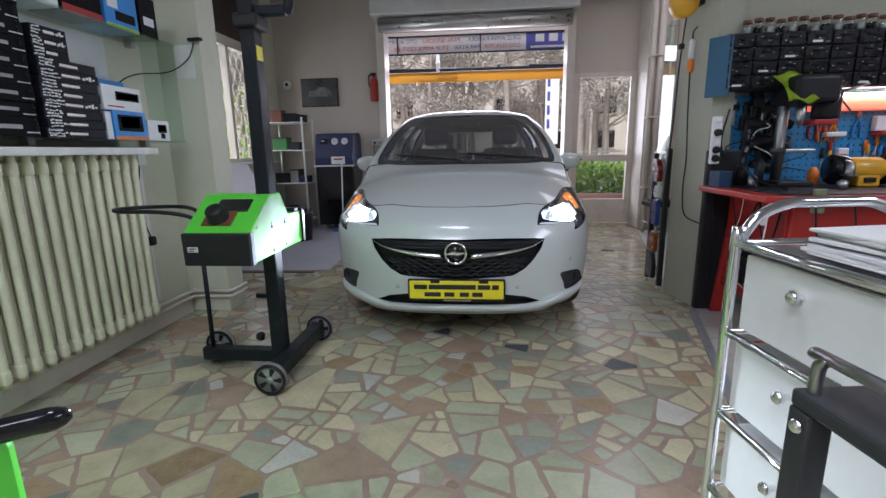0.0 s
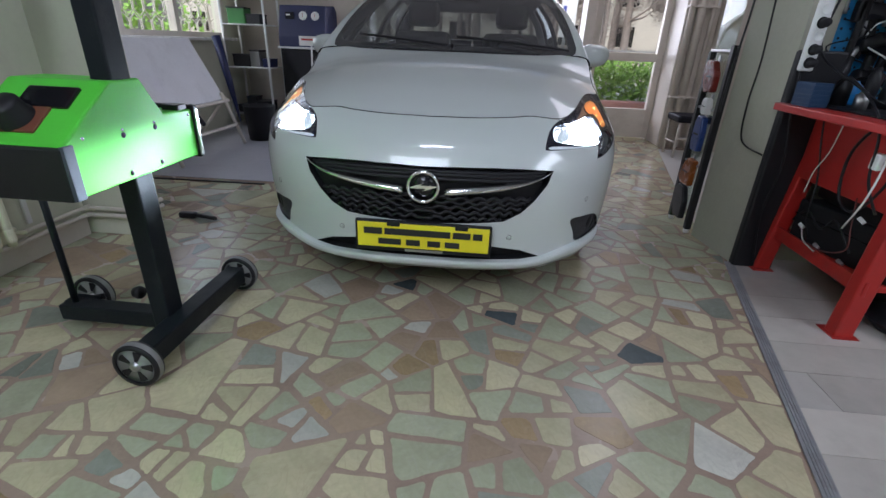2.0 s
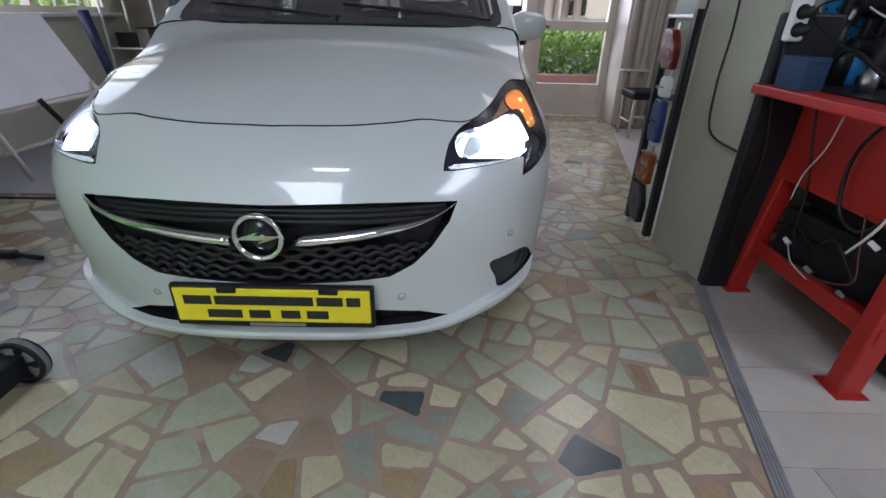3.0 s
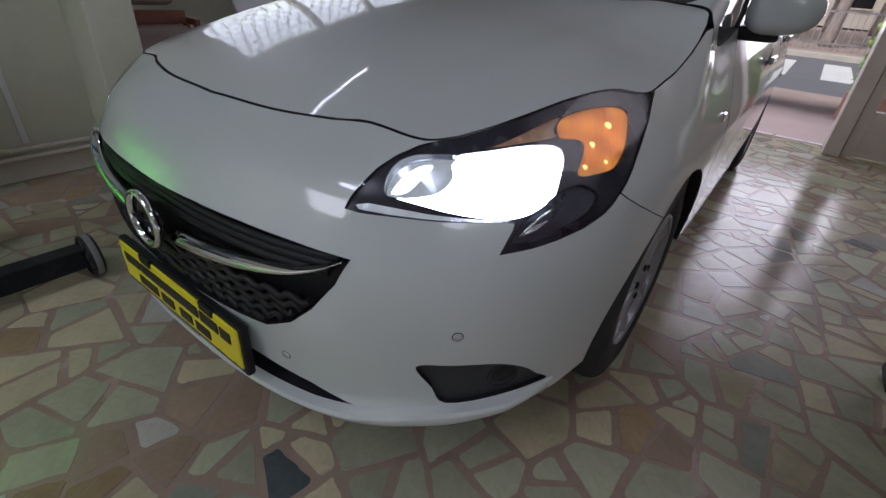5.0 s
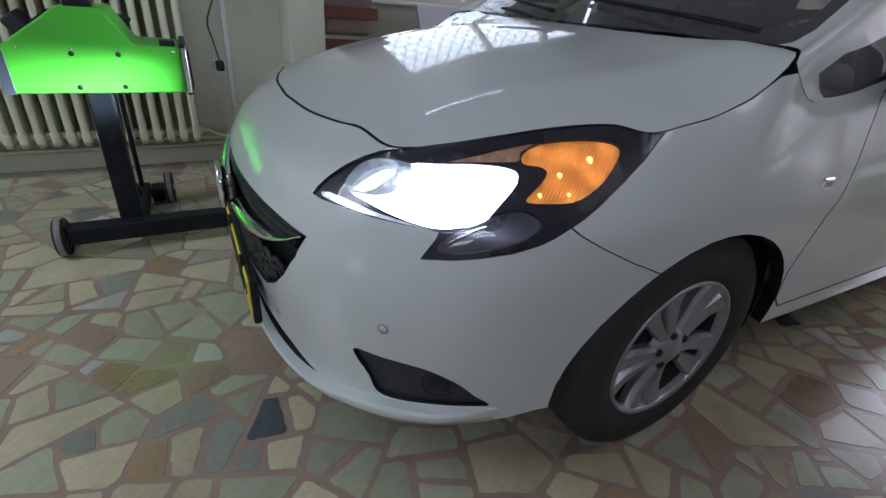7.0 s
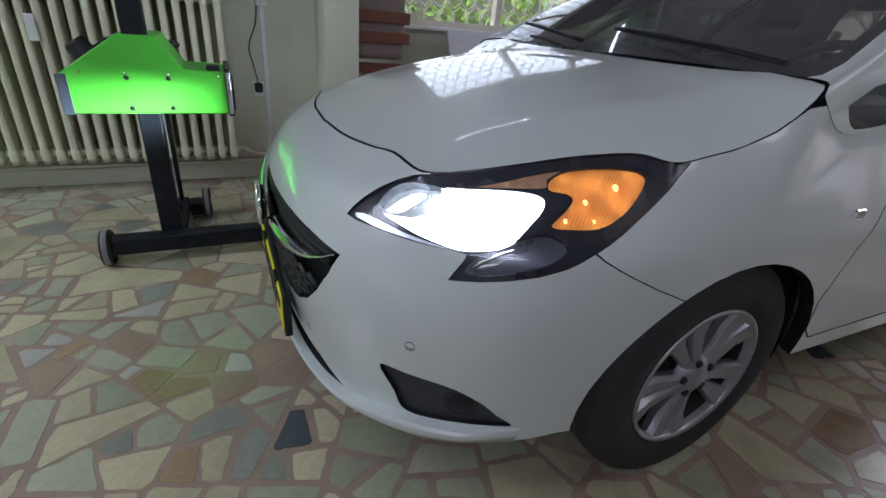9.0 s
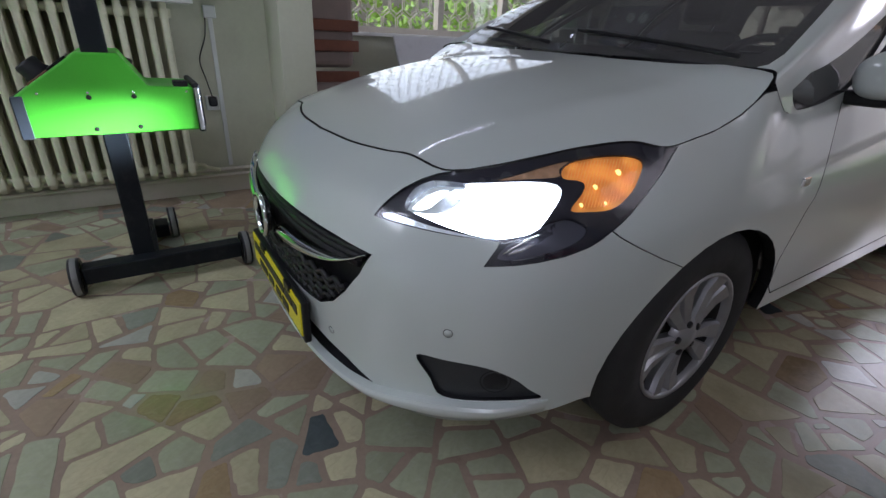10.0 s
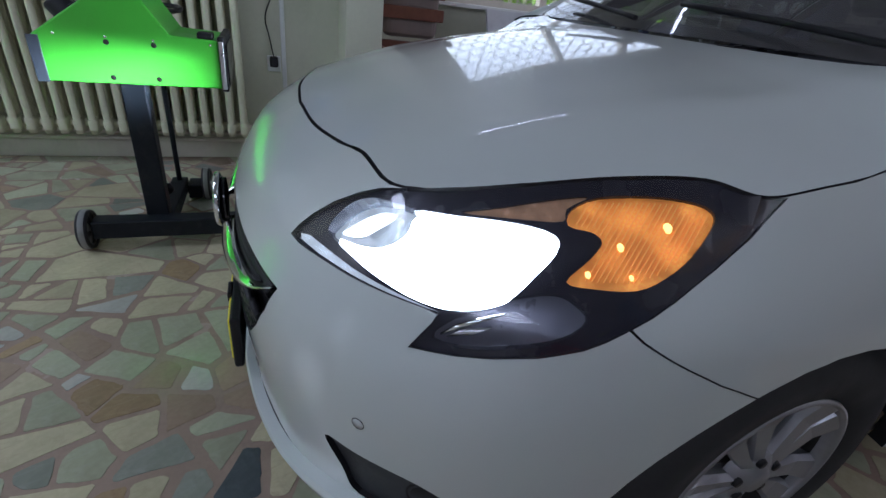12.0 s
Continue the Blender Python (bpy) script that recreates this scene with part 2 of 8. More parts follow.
# honeycomb lens with brighter and duller patches
_cell, _patch, _mul, _coord = _n.new("ShaderNodeTexVoronoi"), _n.new("ShaderNodeTexNoise"), _n.new("ShaderNodeMath"), _n.new("ShaderNodeTexCoord")
_cell.inputs["Scale"].default_value, _patch.inputs["Scale"].default_value = 260, 22
_range = [_n.new("ShaderNodeMapRange") for _ in range(2)]
for _r, _src, _values in zip(_range, (_cell.outputs["Distance"], _patch.outputs["Fac"]), ((0.1, 0.7, 1.25, 0.55), (0.38, 0.64, 0.18, 0.85))):
    for _slot, _v in zip(("From Min", "From Max", "To Min", "To Max"), _values):
        _r.inputs[_slot].default_value = _v
    _link(_src, _r.inputs["Value"])
_mul.operation = "MULTIPLY"
_link(_coord.outputs["Object"], _cell.inputs["Vector"])
_link(_coord.outputs["Object"], _patch.inputs["Vector"])
_link(_range[0].outputs[0], _mul.inputs[0])
_link(_range[1].outputs[0], _mul.inputs[1])
_link(_mul.outputs[0], _n["Principled BSDF"].inputs["Emission Strength"])
M_AMBERDIM = material("clear_amber_plastic", (0.46, 0.27, 0.16), 0.2, spread=0.2, scale=60)
M_AMBERRIB = glowing("amber_rib", (1.0, 0.42, 0.09), 0.45)
# emission for the glints on the indicator
M_AMBERGLINT = glowing("amber_glint", (1.0, 0.62, 0.18), 2.6)
# emission in place of lamp light caught by the vane
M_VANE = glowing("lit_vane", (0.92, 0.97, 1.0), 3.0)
M_BEZEL = material("smoky_bezel", (0.022, 0.021, 0.030), 0.24, spread=0.06, scale=9, bump=0.05)
# chrome with emission added for the lamp light it would reflect
M_BOWL = material("glowing_chrome_bowl", (0.55, 0.60, 0.66), 0.16, metal=1.0, spread=0.3, scale=45, fine=160, bump=0.2)
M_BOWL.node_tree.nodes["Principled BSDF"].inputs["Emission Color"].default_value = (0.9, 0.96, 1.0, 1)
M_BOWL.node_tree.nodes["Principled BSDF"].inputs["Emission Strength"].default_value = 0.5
M_FOGGREY = material("grained_grey_plastic", (0.028, 0.030, 0.034), 0.5, spread=0.15, scale=20, fine=300, bump=0.3)
M_SMOKE = material("smoky_chrome", (0.12, 0.12, 0.15), 0.3, metal=0.6, spread=0.06, scale=8, bump=0.03)
M_LED = glowing("led_tube", (0.95, 1.0, 0.95), 25.0)
M_LEDRED = glowing("red_glowing_rail", (1.0, 0.16, 0.08), 0.9)
M_CARTON = material("brown_carton", (0.25, 0.16, 0.10), 0.8, spread=0.1, scale=5)
M_WOOD_DARK = material("dark_brown_board", (0.030, 0.016, 0.012), 0.5, spread=0.3, scale=3, fine=40)
# for walls out of view, dark so that less light bounces back
M_WALL_DARK = material("darkened_plaster", (0.26, 0.25, 0.23), 0.8, spread=0.06, scale=1.3, fine=50, bump=0.25)


# ---- shape helpers ----
def part(name, bm, mat, parent=None, label="", smooth=False):
    """Link a bmesh as one mesh object, under a thing or a part."""
    me = bpy.data.meshes.new(name)
    bmesh.ops.recalc_face_normals(bm, faces=bm.faces)
    if smooth:
        for f in bm.faces:
            f.smooth = True
    bm.to_mesh(me)
    bm.free()
    for m in mat if isinstance(mat, (list, tuple)) else (mat,):
        me.materials.append(m)
    ob = new(name, me)
    if parent is not None:
        ob.parent = parent
    if label:
        tagged(ob, label)
    return ob


def thing(name, label, category, m=None, group="", kind=""):
    ob = new(name)
    ob.empty_display_size = 0.05
    if m is not None:
        ob.matrix_world = m
    return tagged(ob, label, category, group, kind)


def box(bm, x0, x1, y0, y1, z0, z1, bevel=0.0, seg=2, m=None):
    """Add a box, with rounded edges if asked for."""
    mat = Matrix.Translation(((x0 + x1) / 2, (y0 + y1) / 2, (z0 + z1) / 2)) @ Matrix.Diagonal((abs(x1 - x0), abs(y1 - y0), abs(z1 - z0), 1))
    made = bmesh.ops.create_cube(bm, size=1, matrix=mat)["verts"]
    if bevel:
        edges = {e for v in made for e in v.link_edges}
        got = bmesh.ops.bevel(bm, geom=list(edges), offset=bevel, segments=seg, affect="EDGES", profile=0.5)
        made = list({v for f in got["faces"] for v in f.verts} | {v for v in made if v.is_valid})
    if m is not None:
        bmesh.ops.transform(bm, matrix=m, verts=[v for v in made if v.is_valid])
    return bm


def abox(*a, **k):
    return box(bmesh.new(), *a, **k)


def tube(bm, pts, r, sides=10, closed=False):
    """A round rod along a line of places."""
    pts = [Vector(p) for p in pts]
    n = len(pts)
    rings = []
    up = None
    for i, p in enumerate(pts):
        a = pts[i - 1] if i or closed else pts[i]
        b = pts[(i + 1) % n] if i < n - 1 or closed else pts[i]
        d = (b - a).normalized()
        if up is None:
            up = d.orthogonal().normalized()
        up = (up - d * up.dot(d)).normalized()
        side = d.cross(up)
        rr = r[i] if isinstance(r, (list, tuple)) else r
        rings.append([bm.verts.new(p + (up * math.cos(t) + side * math.sin(t)) * rr) for t in (2 * math.pi * k / sides for k in range(sides))])
    for i in range(n if closed else n - 1):
        a, b = rings[i], rings[(i + 1) % n]
        for k in range(sides):
            f = bm.faces.new((a[k], a[(k + 1) % sides], b[(k + 1) % sides], b[k]))
            f.smooth = True
    if not closed:
        bm.faces.new(rings[0][::-1])
        bm.faces.new(rings[-1])
    return bm


def curve_pts(pts, per=8, closed=False):
    """A smooth line through a few places."""
    pts = [Vector(p) for p in pts]
    n = len(pts)
    out = []
    for i in range(n if closed else n - 1):
        if closed:
            a, b, c, d = pts[i - 1], pts[i], pts[(i + 1) % n], pts[(i + 2) % n]
        else:
            a, b, c, d = pts[max(0, i - 1)], pts[i], pts[i + 1], pts[min(n - 1, i + 2)]
        for k in range(per):
            u = k / per
            out.append(0.5 * (2 * b + (c - a) * u + (2 * a - 5 * b + 4 * c - d) * u * u + (3 * b - a - 3 * c + d) * u**3))
    if not closed:
        out.append(pts[-1])
    return out


def lathe(bm, profile, sides=32, m=None, smooth=True):
    """Turn a profile of (radius, height) round z."""
    rings = []
    for r, z in profile:
        if r < 1e-6:
            rings.append([bm.verts.new((0, 0, z))])
        else:
            rings.append([bm.verts.new((r * math.cos(t), r * math.sin(t), z)) for t in (2 * math.pi * k / sides for k in range(sides))])
    for a, b in zip(rings, rings[1:]):
        for k in range(sides):
            q = [a[k % len(a)], a[(k + 1) % len(a)], b[(k + 1) % len(b)], b[k % len(b)]]
            q = list(dict.fromkeys(q))
            if len(q) > 2:
                f = bm.faces.new(q)
                f.smooth = smooth
    if m is not None:
        bmesh.ops.transform(bm, matrix=m, verts=[v for r in rings for v in r])
    return bm


def slab(bm, outline, thick, m=None, bevel=0.0):
    """A plate from an outline in x and y, from z 0 to its thickness."""
    base = [bm.verts.new((x, y, 0)) for x, y in outline]
    f = bm.faces.new(base)
    ext = bmesh.ops.extrude_face_region(bm, geom=[f])["geom"]
    top = [v for v in ext if isinstance(v, bmesh.types.BMVert)]
    bmesh.ops.translate(bm, vec=(0, 0, thick), verts=top)
    allv = base + top
    if bevel:
        edges = {e for v in allv for e in v.link_edges}
        got = bmesh.ops.bevel(bm, geom=list(edges), offset=bevel, segments=2, affect="EDGES", profile=0.5)
        allv = list({v for q in got["faces"] for v in q.verts} | {v for v in allv if v.is_valid})
    if m is not None:
        bmesh.ops.transform(bm, matrix=m, verts=[v for v in allv if v.is_valid])
    return bm


ALONG_X = Matrix.Rotation(radians(90), 4, "Y")
ALONG_Y = Matrix.Rotation(radians(-90), 4, "X")


def inside(x, y, poly):
    hit = False
    for (x1, y1), (x2, y2) in zip(poly, poly[1:] + poly[:1]):
        if (y1 > y) != (y2 > y) and x < (x2 - x1) * (y - y1) / (y2 - y1) + x1:
            hit = not hit
    return hit


# ---- the setting ----
def structure(name, bm, mat, label, category, smooth=False):
    return tagged(part(name, bm, mat, None, "", smooth), label, category, "", "structure")


BACK = 6.95
CEIL = 3.25
structure("floor", slab(bmesh.new(), [(-1.72, -2.2), (4.6, -2.2), (4.6, 7.2), (-2.85, 7.2), (-2.85, 3.1), (-1.72, 3.1)], 0.10, Matrix.Translation((0, 0, -0.1013))), M_GROUT, "polished broken-marble floor in red-brown mortar", "floor")
structure("ceiling", abox(-3.0, 4.8, -2.4, 7.2, CEIL, CEIL + 0.15), M_CEIL, "plain grey ceiling, darkened to cut bounce light", "ceiling")
structure("wall_left", abox(-1.92, -1.68, -2.4, 2.98, 0, CEIL), M_WALL, "cream painted wall behind the radiator", "wall")
structure("wall_pillar", abox(-1.92, -1.39, 2.98, 3.18, 0, CEIL, 0.006), M_WALL, "cream painted pillar beside the radiator", "pillar")
structure("wall_bay_end", abox(-2.85, -1.92, 3.0, 3.18, 0, CEIL), M_WALL, "cream painted return wall of the window bay", "wall")
# two unseen walls, kept dark to lower the fill in the room
structure("wall_south", abox(-1.92, 4.6, -2.4, -2.2, 0, CEIL), M_WALL_DARK, "unseen wall, darkened to cut bounce light", "wall")
structure("wall_east", abox(4.6, 4.8, -2.4, 7.2, 0, CEIL), M_WALL_DARK, "unseen wall, darkened to cut bounce light", "wall")
# window wall of the bay: sill, lintel, ends
W0, W1, WS, WT = 3.75, 6.55, 0.98, 2.40
bm = abox(-2.85, -2.70, 3.18, W0, 0, CEIL)
box(bm, -2.85, -2.70, W1, BACK, 0, CEIL)
box(bm, -2.85, -2.70, W0, W1, 0, WS)
box(bm, -2.85, -2.70, W0, W1, WT, CEIL)
structure("wall_window", bm, M_WALL, "cream painted wall with a wide window", "wall")
# back wall: left part, over the shutter, over the glass door, right end
S0, S1, SH = -1.06, 1.485, 2.72
D0, D1, DH = 1.60, 2.44, 2.10
bm = abox(-2.85, S0, BACK, BACK + 0.2, 0, CEIL)
box(bm, S0, S1, BACK, BACK + 0.2, SH, CEIL)
box(bm, S1, D0, BACK, BACK + 0.2, 0, CEIL)
box(bm, D0, D1, BACK, BACK + 0.2, DH, CEIL)
box(bm, D1, 4.6, BACK, BACK + 0.2, 0, CEIL)
structure("wall_back", bm, M_WALL_BACK, "beige plaster wall round the roller shutter's opening", "wall")
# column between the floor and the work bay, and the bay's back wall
# both take the darker plaster, which paints in the bay's dimmer light
structure("wall_column", slab(bmesh.new(), [(1.80, 3.22), (1.93, 3.22), (1.93, 3.60), (1.745, 3.60)], CEIL), M_WALL_SHADED, "cream painted column", "column")
structure("wall_bench", abox(1.93, 4.6, 3.30, 3.50, 0, CEIL), M_WALL_SHADED, "painted wall above the workbench", "wall")
structure("trim_corner", abox(1.79, 1.99, 3.17, 3.218, 0.0, 1.05, 0.01), M_BLACK, "black rubber corner guard on the column", "trim")
structure("wall_pilaster", abox(2.44, 2.78, 6.50, BACK, 0, CEIL, 0.01), M_FRAME, "brown-beige pilaster beside the glass door", "pilaster")
structure("wall_bay_right", abox(2.78, 4.6, 6.30, 6.5, 0, CEIL), M_WALL_BACK, "beige plaster wall of the side bay", "wall")
# shutter
bm = abox(S0 - 0.14, S1 + 0.12, BACK - 0.26, BACK - 0.002, 2.90, 3.24, 0.02)
structure("shutter_box", bm, M_WHITEPL, "white roller shutter box over the opening", "shutter box")
bm = lathe(bmesh.new(), [(0.0, 0), (0.095, 0), (0.095, S1 - S0 + 0.08), (0.0, S1 - S0 + 0.08)], 28, Matrix.Translation((S0 - 0.04, BACK - 0.12, 2.80)) @ ALONG_X)
structure("shutter_roll", bm, M_ALU, "grey rolled-up metal shutter", "shutter")
for n, x in (("trim_jamb_1", S0 - 0.045), ("trim_jamb_2", S1 + 0.05)):
    structure(n, abox(x - 0.055, x + 0.055, BACK - 0.10, BACK + 0.22, 0.0, 2.82, 0.006), M_FRAME, "painted steel shutter guide", "trim")
# glass door
bm = abox(D0, D0 + 0.075, BACK - 0.04, BACK + 0.03, 0.02, DH)
for a, b, c, d in ((D1 - 0.075, D1, 0.02, DH), (D0 + 0.075, D1 - 0.075, DH - 0.06, DH), (D0 + 0.075, D1 - 0.075, 0.90, 0.99), (D0 + 0.075, D1 - 0.075, 0.02, 0.36)):
    box(bm, a, b, BACK - 0.04, BACK + 0.03, c, d, 0.003)
door = structure("door_1", bm, M_FRAME, "cream metal door with two glass panes", "door")
for z0, z1 in ((0.36, 0.90), (0.99, DH - 0.06)):
    pane = part("pane", abox(D0 + 0.075, D1 - 0.075, BACK - 0.010, BACK - 0.004, z0, z1), M_GLASS, door)
    pane.visible_shadow = False
part("door_handle", tube(bmesh.new(), [(D0 + 0.03, BACK - 0.04, 0.95), (D0 + 0.03, BACK - 0.09, 0.95), (D0 + 0.14, BACK - 0.09, 0.93)], 0.010, 8), M_BLACK, door)
# side window with frame, mullions and panes
win = structure("window_1", abox(-2.78, -2.70, W0, W1, WS, WS + 0.05), M_FRAME, "wide cream window with a wire lattice outside", "window")
part("window_sill", abox(-2.71, -2.60, W0 - 0.05, W1 + 0.05, WS - 0.03, WS, 0.006), M_SILL, win)
part("window_frame", abox(-2.78, -2.70, W0, W1, WT - 0.05, WT), M_FRAME, win)
for y in (W0, 4.84, 5.62, W1 - 0.06):
    part("mullion", abox(-2.78, -2.70, y, y + 0.06, WS + 0.05, WT - 0.05), M_FRAME, win)
for a, b in ((W0 + 0.06, 4.84), (4.90, 5.62), (5.68, W1 - 0.06)):
    pane = part("pane", abox(-2.745, -2.739, a, b, WS + 0.05, WT - 0.05), M_GLASS, win)
    pane.visible_shadow = False
# skirting
structure("baseboard", abox(-1.68, -1.655, -2.2, 2.96, 0, 0.10, 0.004), M_FRAME, "cream painted skirting", "baseboard")
board = structure("wall_board", abox(-2.70, -2.672, 4.5, 6.45, 2.46, 3.05, 0.004), M_WOOD_DARK, "dark brown board over the side window", "board")


# ---- floor edges ----
def strip_x(y):
    return 1.376 + 0.275 * (y - 1.697)


bm = bmesh.new()
u = Vector((0.275, 1.0, 0)).normalized()
w = Vector((u.y, -u.x, 0))
m = Matrix(((w.x, u.x, 0, strip_x(0.0)), (w.y, u.y, 0, 0.0), (0, 0, 1, 0), (0, 0, 0, 1)))
for a, b, h in ((-0.020, -0.012, 0.004), (-0.009, -0.003, 0.006), (0.0, 0.006, 0.006), (0.009, 0.015, 0.006), (0.018, 0.024, 0.004), (-0.020, 0.024, 0.003)):
    box(bm, a, b, -2.2, 3.33, 0.0, h, m=m)
M_STRIP = material("worn_grey_aluminium", (0.33, 0.34, 0.35), 0.5, metal=0.35, spread=0.15, scale=8, dirt=(0.16, 0.14, 0.12), dirt_amount=0.4)
structure("trim_threshold", bm, M_STRIP, "ridged aluminium strip between the two floors", "trim")
M_PLANK = material("pale_oak_laminate", (0.50, 0.47, 0.42), 0.38, spread=0.12, scale=2.5, fine=18, dirt=(0.28, 0.26, 0.23), dirt_amount=0.35, island=0.16)
plank_floor = structure("floor_laminate", slab(bmesh.new(), [(strip_x(-2.2), -2.2), (4.6, -2.2), (4.6, 3.3), (strip_x(3.3), 3.3)], 0.002, Matrix.Translation((0, 0, -0.002))), M_LAMINATE, "pale laminate boards of the work bay", "floor")
structure("floor_bay_right", slab(bmesh.new(), [(1.80, 3.60), (4.6, 3.60), (4.6, 6.3), (2.40, 6.3), (2.10, 5.0)], 0.003, Matrix.Translation((0, 0, 0.001))), M_LAMINATE, "pale floor of the side bay", "floor")
structure("floor_bay_left", slab(bmesh.new(), [(-2.70, 4.06), (-1.08, 4.12), (-1.12, 4.9), (-1.25, 6.95), (-2.70, 6.95)], 0.003, Matrix.Translation((0, 0, 0.001))), M_GREYFLOOR, "grey laminate floor of the window bay", "floor")
structure("trim_grey_floor", abox(-2.70, -1.08, 4.055, 4.075, 0.0, 0.008, 0.002, m=Matrix.Rotation(radians(1.5), 4, "Z")), M_BLACK, "black edging strip of the grey floor", "trim")


# ---- the car ----
# --- car shell as rails wound round the plan, front centre to rear centre ---
# height, nose y, half width, y where the nose ends, roundness, y where the tail begins, tail y
RAILS = [
    (0.165, 0.095, 0.764, 0.72, 2.6, 3.45, 3.93),
    (0.225, 0.060, 0.789, 0.74, 2.6, 3.45, 3.98),
    (0.340, 0.046, 0.806, 0.76, 2.6, 3.45, 4.00),
    (0.460, 0.034, 0.816, 0.76, 2.6, 3.45, 4.01),
    (0.560, 0.037, 0.821, 0.77, 2.6, 3.45, 4.00),
    (0.630, 0.064, 0.820, 0.80, 2.6, 3.42, 3.97),
    (0.700, 0.112, 0.810, 0.86, 2.6, 3.40, 3.94),
]
TOP = (0.170, 0.738, 1.05, 2.9, 3.35, 3.86)
# hood edge: s, x, y
EDGE = [(0.0, 0.0, 0.190), (0.13, 0.19, 0.203), (0.24, 0.33, 0.236), (0.275, 0.378, 0.257), (0.38, 0.50, 0.280), (0.47, 0.555, 0.353),
        (0.565, 0.593, 0.443), (0.66, 0.628, 0.555), (0.75, 0.668, 0.652), (0.832, 0.718, 0.705), (0.9, 0.726, 0.80), (0.975, 0.730, 0.97), (1.0, 0.733, 1.05)]


def lerp_table(t, table):
    xs, ys = zip(*table)
    return float(np.interp(t, xs, ys))


HOOD = [(0.10, 0.714), (0.15, 0.742), (0.20, 0.765), (0.275, 0.796), (0.45, 0.855), (0.70, 0.917), (0.90, 0.954), (1.15, 0.993), (1.30, 1.008)]


def smooth_table(t, table):
    """Catmull-Rom through a short table."""
    xs = [p[0] for p in table]
    i = max(0, min(len(xs) - 2, int(np.searchsorted(xs, t)) - 1))
    p = [table[max(0, min(len(xs) - 1, k))] for k in (i - 1, i, i + 1, i + 2)]
    h = p[2][0] - p[1][0]
    u = max(0.0, min(1.0, (t - p[1][0]) / h))
    m1 = (p[2][1] - p[0][1]) / max(1e-6, p[2][0] - p[0][0]) * h
    m2 = (p[3][1] - p[1][1]) / max(1e-6, p[3][0] - p[1][0]) * h
    return (2 * u**3 - 3 * u**2 + 1) * p[1][1] + (u**3 - 2 * u**2 + u) * m1 + (-2 * u**3 + 3 * u**2) * p[2][1] + (u**3 - u**2) * m2


def hood_z(x, y):
    flat_back = lerp_table(y, [(0.86, 1.0), (0.96, 0.80), (1.02, 0.48), (1.075, 0.16), (1.3, 0.08)])
    return smooth_table(y, HOOD) - (0.10 * x * x + 0.15 * x**4) * flat_back


BELT = [(1.05, 0.868), (1.16, 0.882), (1.4, 0.90), (2.2, 0.95), (3.3, 1.01), (3.86, 1.02)]


def plan(s, y0, w, yf, n, yr, y1):
    """Place on a plan curve: s 0..1 round the nose, 1..2 along the side, 2..3 round the tail."""
    s = max(0.0, min(3.0, s))
    if s <= 1:
        a = s * math.pi / 2
        return w * math.sin(a) ** (2 / n), yf - (yf - y0) * math.cos(a) ** (2 / n)
    if s <= 2:
        return w * (1 + 0.012 * math.sin((s - 1) * math.pi)), yf + (yr - yf) * (s - 1)
    a = (s - 2) * math.pi / 2
    return w * max(0.0, math.cos(a)) ** (2 / 2.8), yr + (y1 - yr) * math.sin(a) ** (2 / 2.8)


def rails_at(s):
    pts = [(*plan(s, y0, w, yf, n, yr, y1), z) for z, y0, w, yf, n, yr, y1 in RAILS]
    if s <= 1:
        x, y = smooth_table(s, [(a, b) for a, b, c in EDGE]), smooth_table(s, [(a, c) for a, b, c in EDGE])
        z = hood_z(x, y)
    else:
        x, y = plan(s, *TOP)
        z = smooth_table(y, [(1.05, hood_z(0.733, 1.05))] + BELT[1:])
    return pts + [(x, y, z)]


def skin(s, v):
    """Place on the car's lower skin: v 0 at the lip, 7 at the hood's edge and the belt line."""
    p = rails_at(s)
    n = len(p)
    i = max(0, min(n - 2, int(v)))
    u = v - i
    a, b, c, d = (p[max(0, min(n - 1, k))] for k in (i - 1, i, i + 1, i + 2))
    return tuple(0.5 * (2 * b[k] + (c[k] - a[k]) * u + (2 * a[k] - 5 * b[k] + 4 * c[k] - d[k]) * u * u + (3 * b[k] - a[k] - 3 * c[k] + d[k]) * u**3) for k in range(3))


def skin_normal(s, v):
    e = 0.004
    s0, s1, v0, v1 = max(0, s - e), min(2.998, s + e), max(0, v - 0.02), min(7, v + 0.02)
    a, b, c, d = (Vector(skin(*q)) for q in ((s0, v), (s1, v), (s, v0), (s, v1)))
    n = (b - a).cross(d - c)
    if n.length < 1e-9:
        return Vector((0, -1, 0))
    n.normalize()
    return n if n.dot(Vector((1.0, (s - 1.5) * 2, 0.2))) > 0 else -n


LEDGE = [(0.0, 1.08), (0.26, 1.04), (0.335, 1.11), (0.373, 1.21), (0.453, 1.39), (0.526, 1.46), (0.64, 1.52), (0.752, 1.55), (0.78, 1.55)]


def shell(s, v, off=0.0):
    p = Vector(skin(s, v))
    return p + skin_normal(s, v) * off if off else p


def arc(s):
    """Length along the plan for s, in metres, roughly."""
    return 1.1 * s if s <= 1 else (1.1 + 2.5 * (s - 1) if s <= 2 else 3.6 + 0.95 * (s - 2))


def unarc(a):
    return a / 1.1 if a <= 1.1 else (1 + (a - 1.1) / 2.5 if a <= 3.6 else 2 + (a - 3.6) / 0.95)


def flat(poly):
    return [(arc(s), 0.1 * v) for s, v in poly]


def rounded(poly, per=5):
    return [(p.x, p.y) for p in curve_pts([(x, y, 0) for x, y in poly], per, closed=True)]


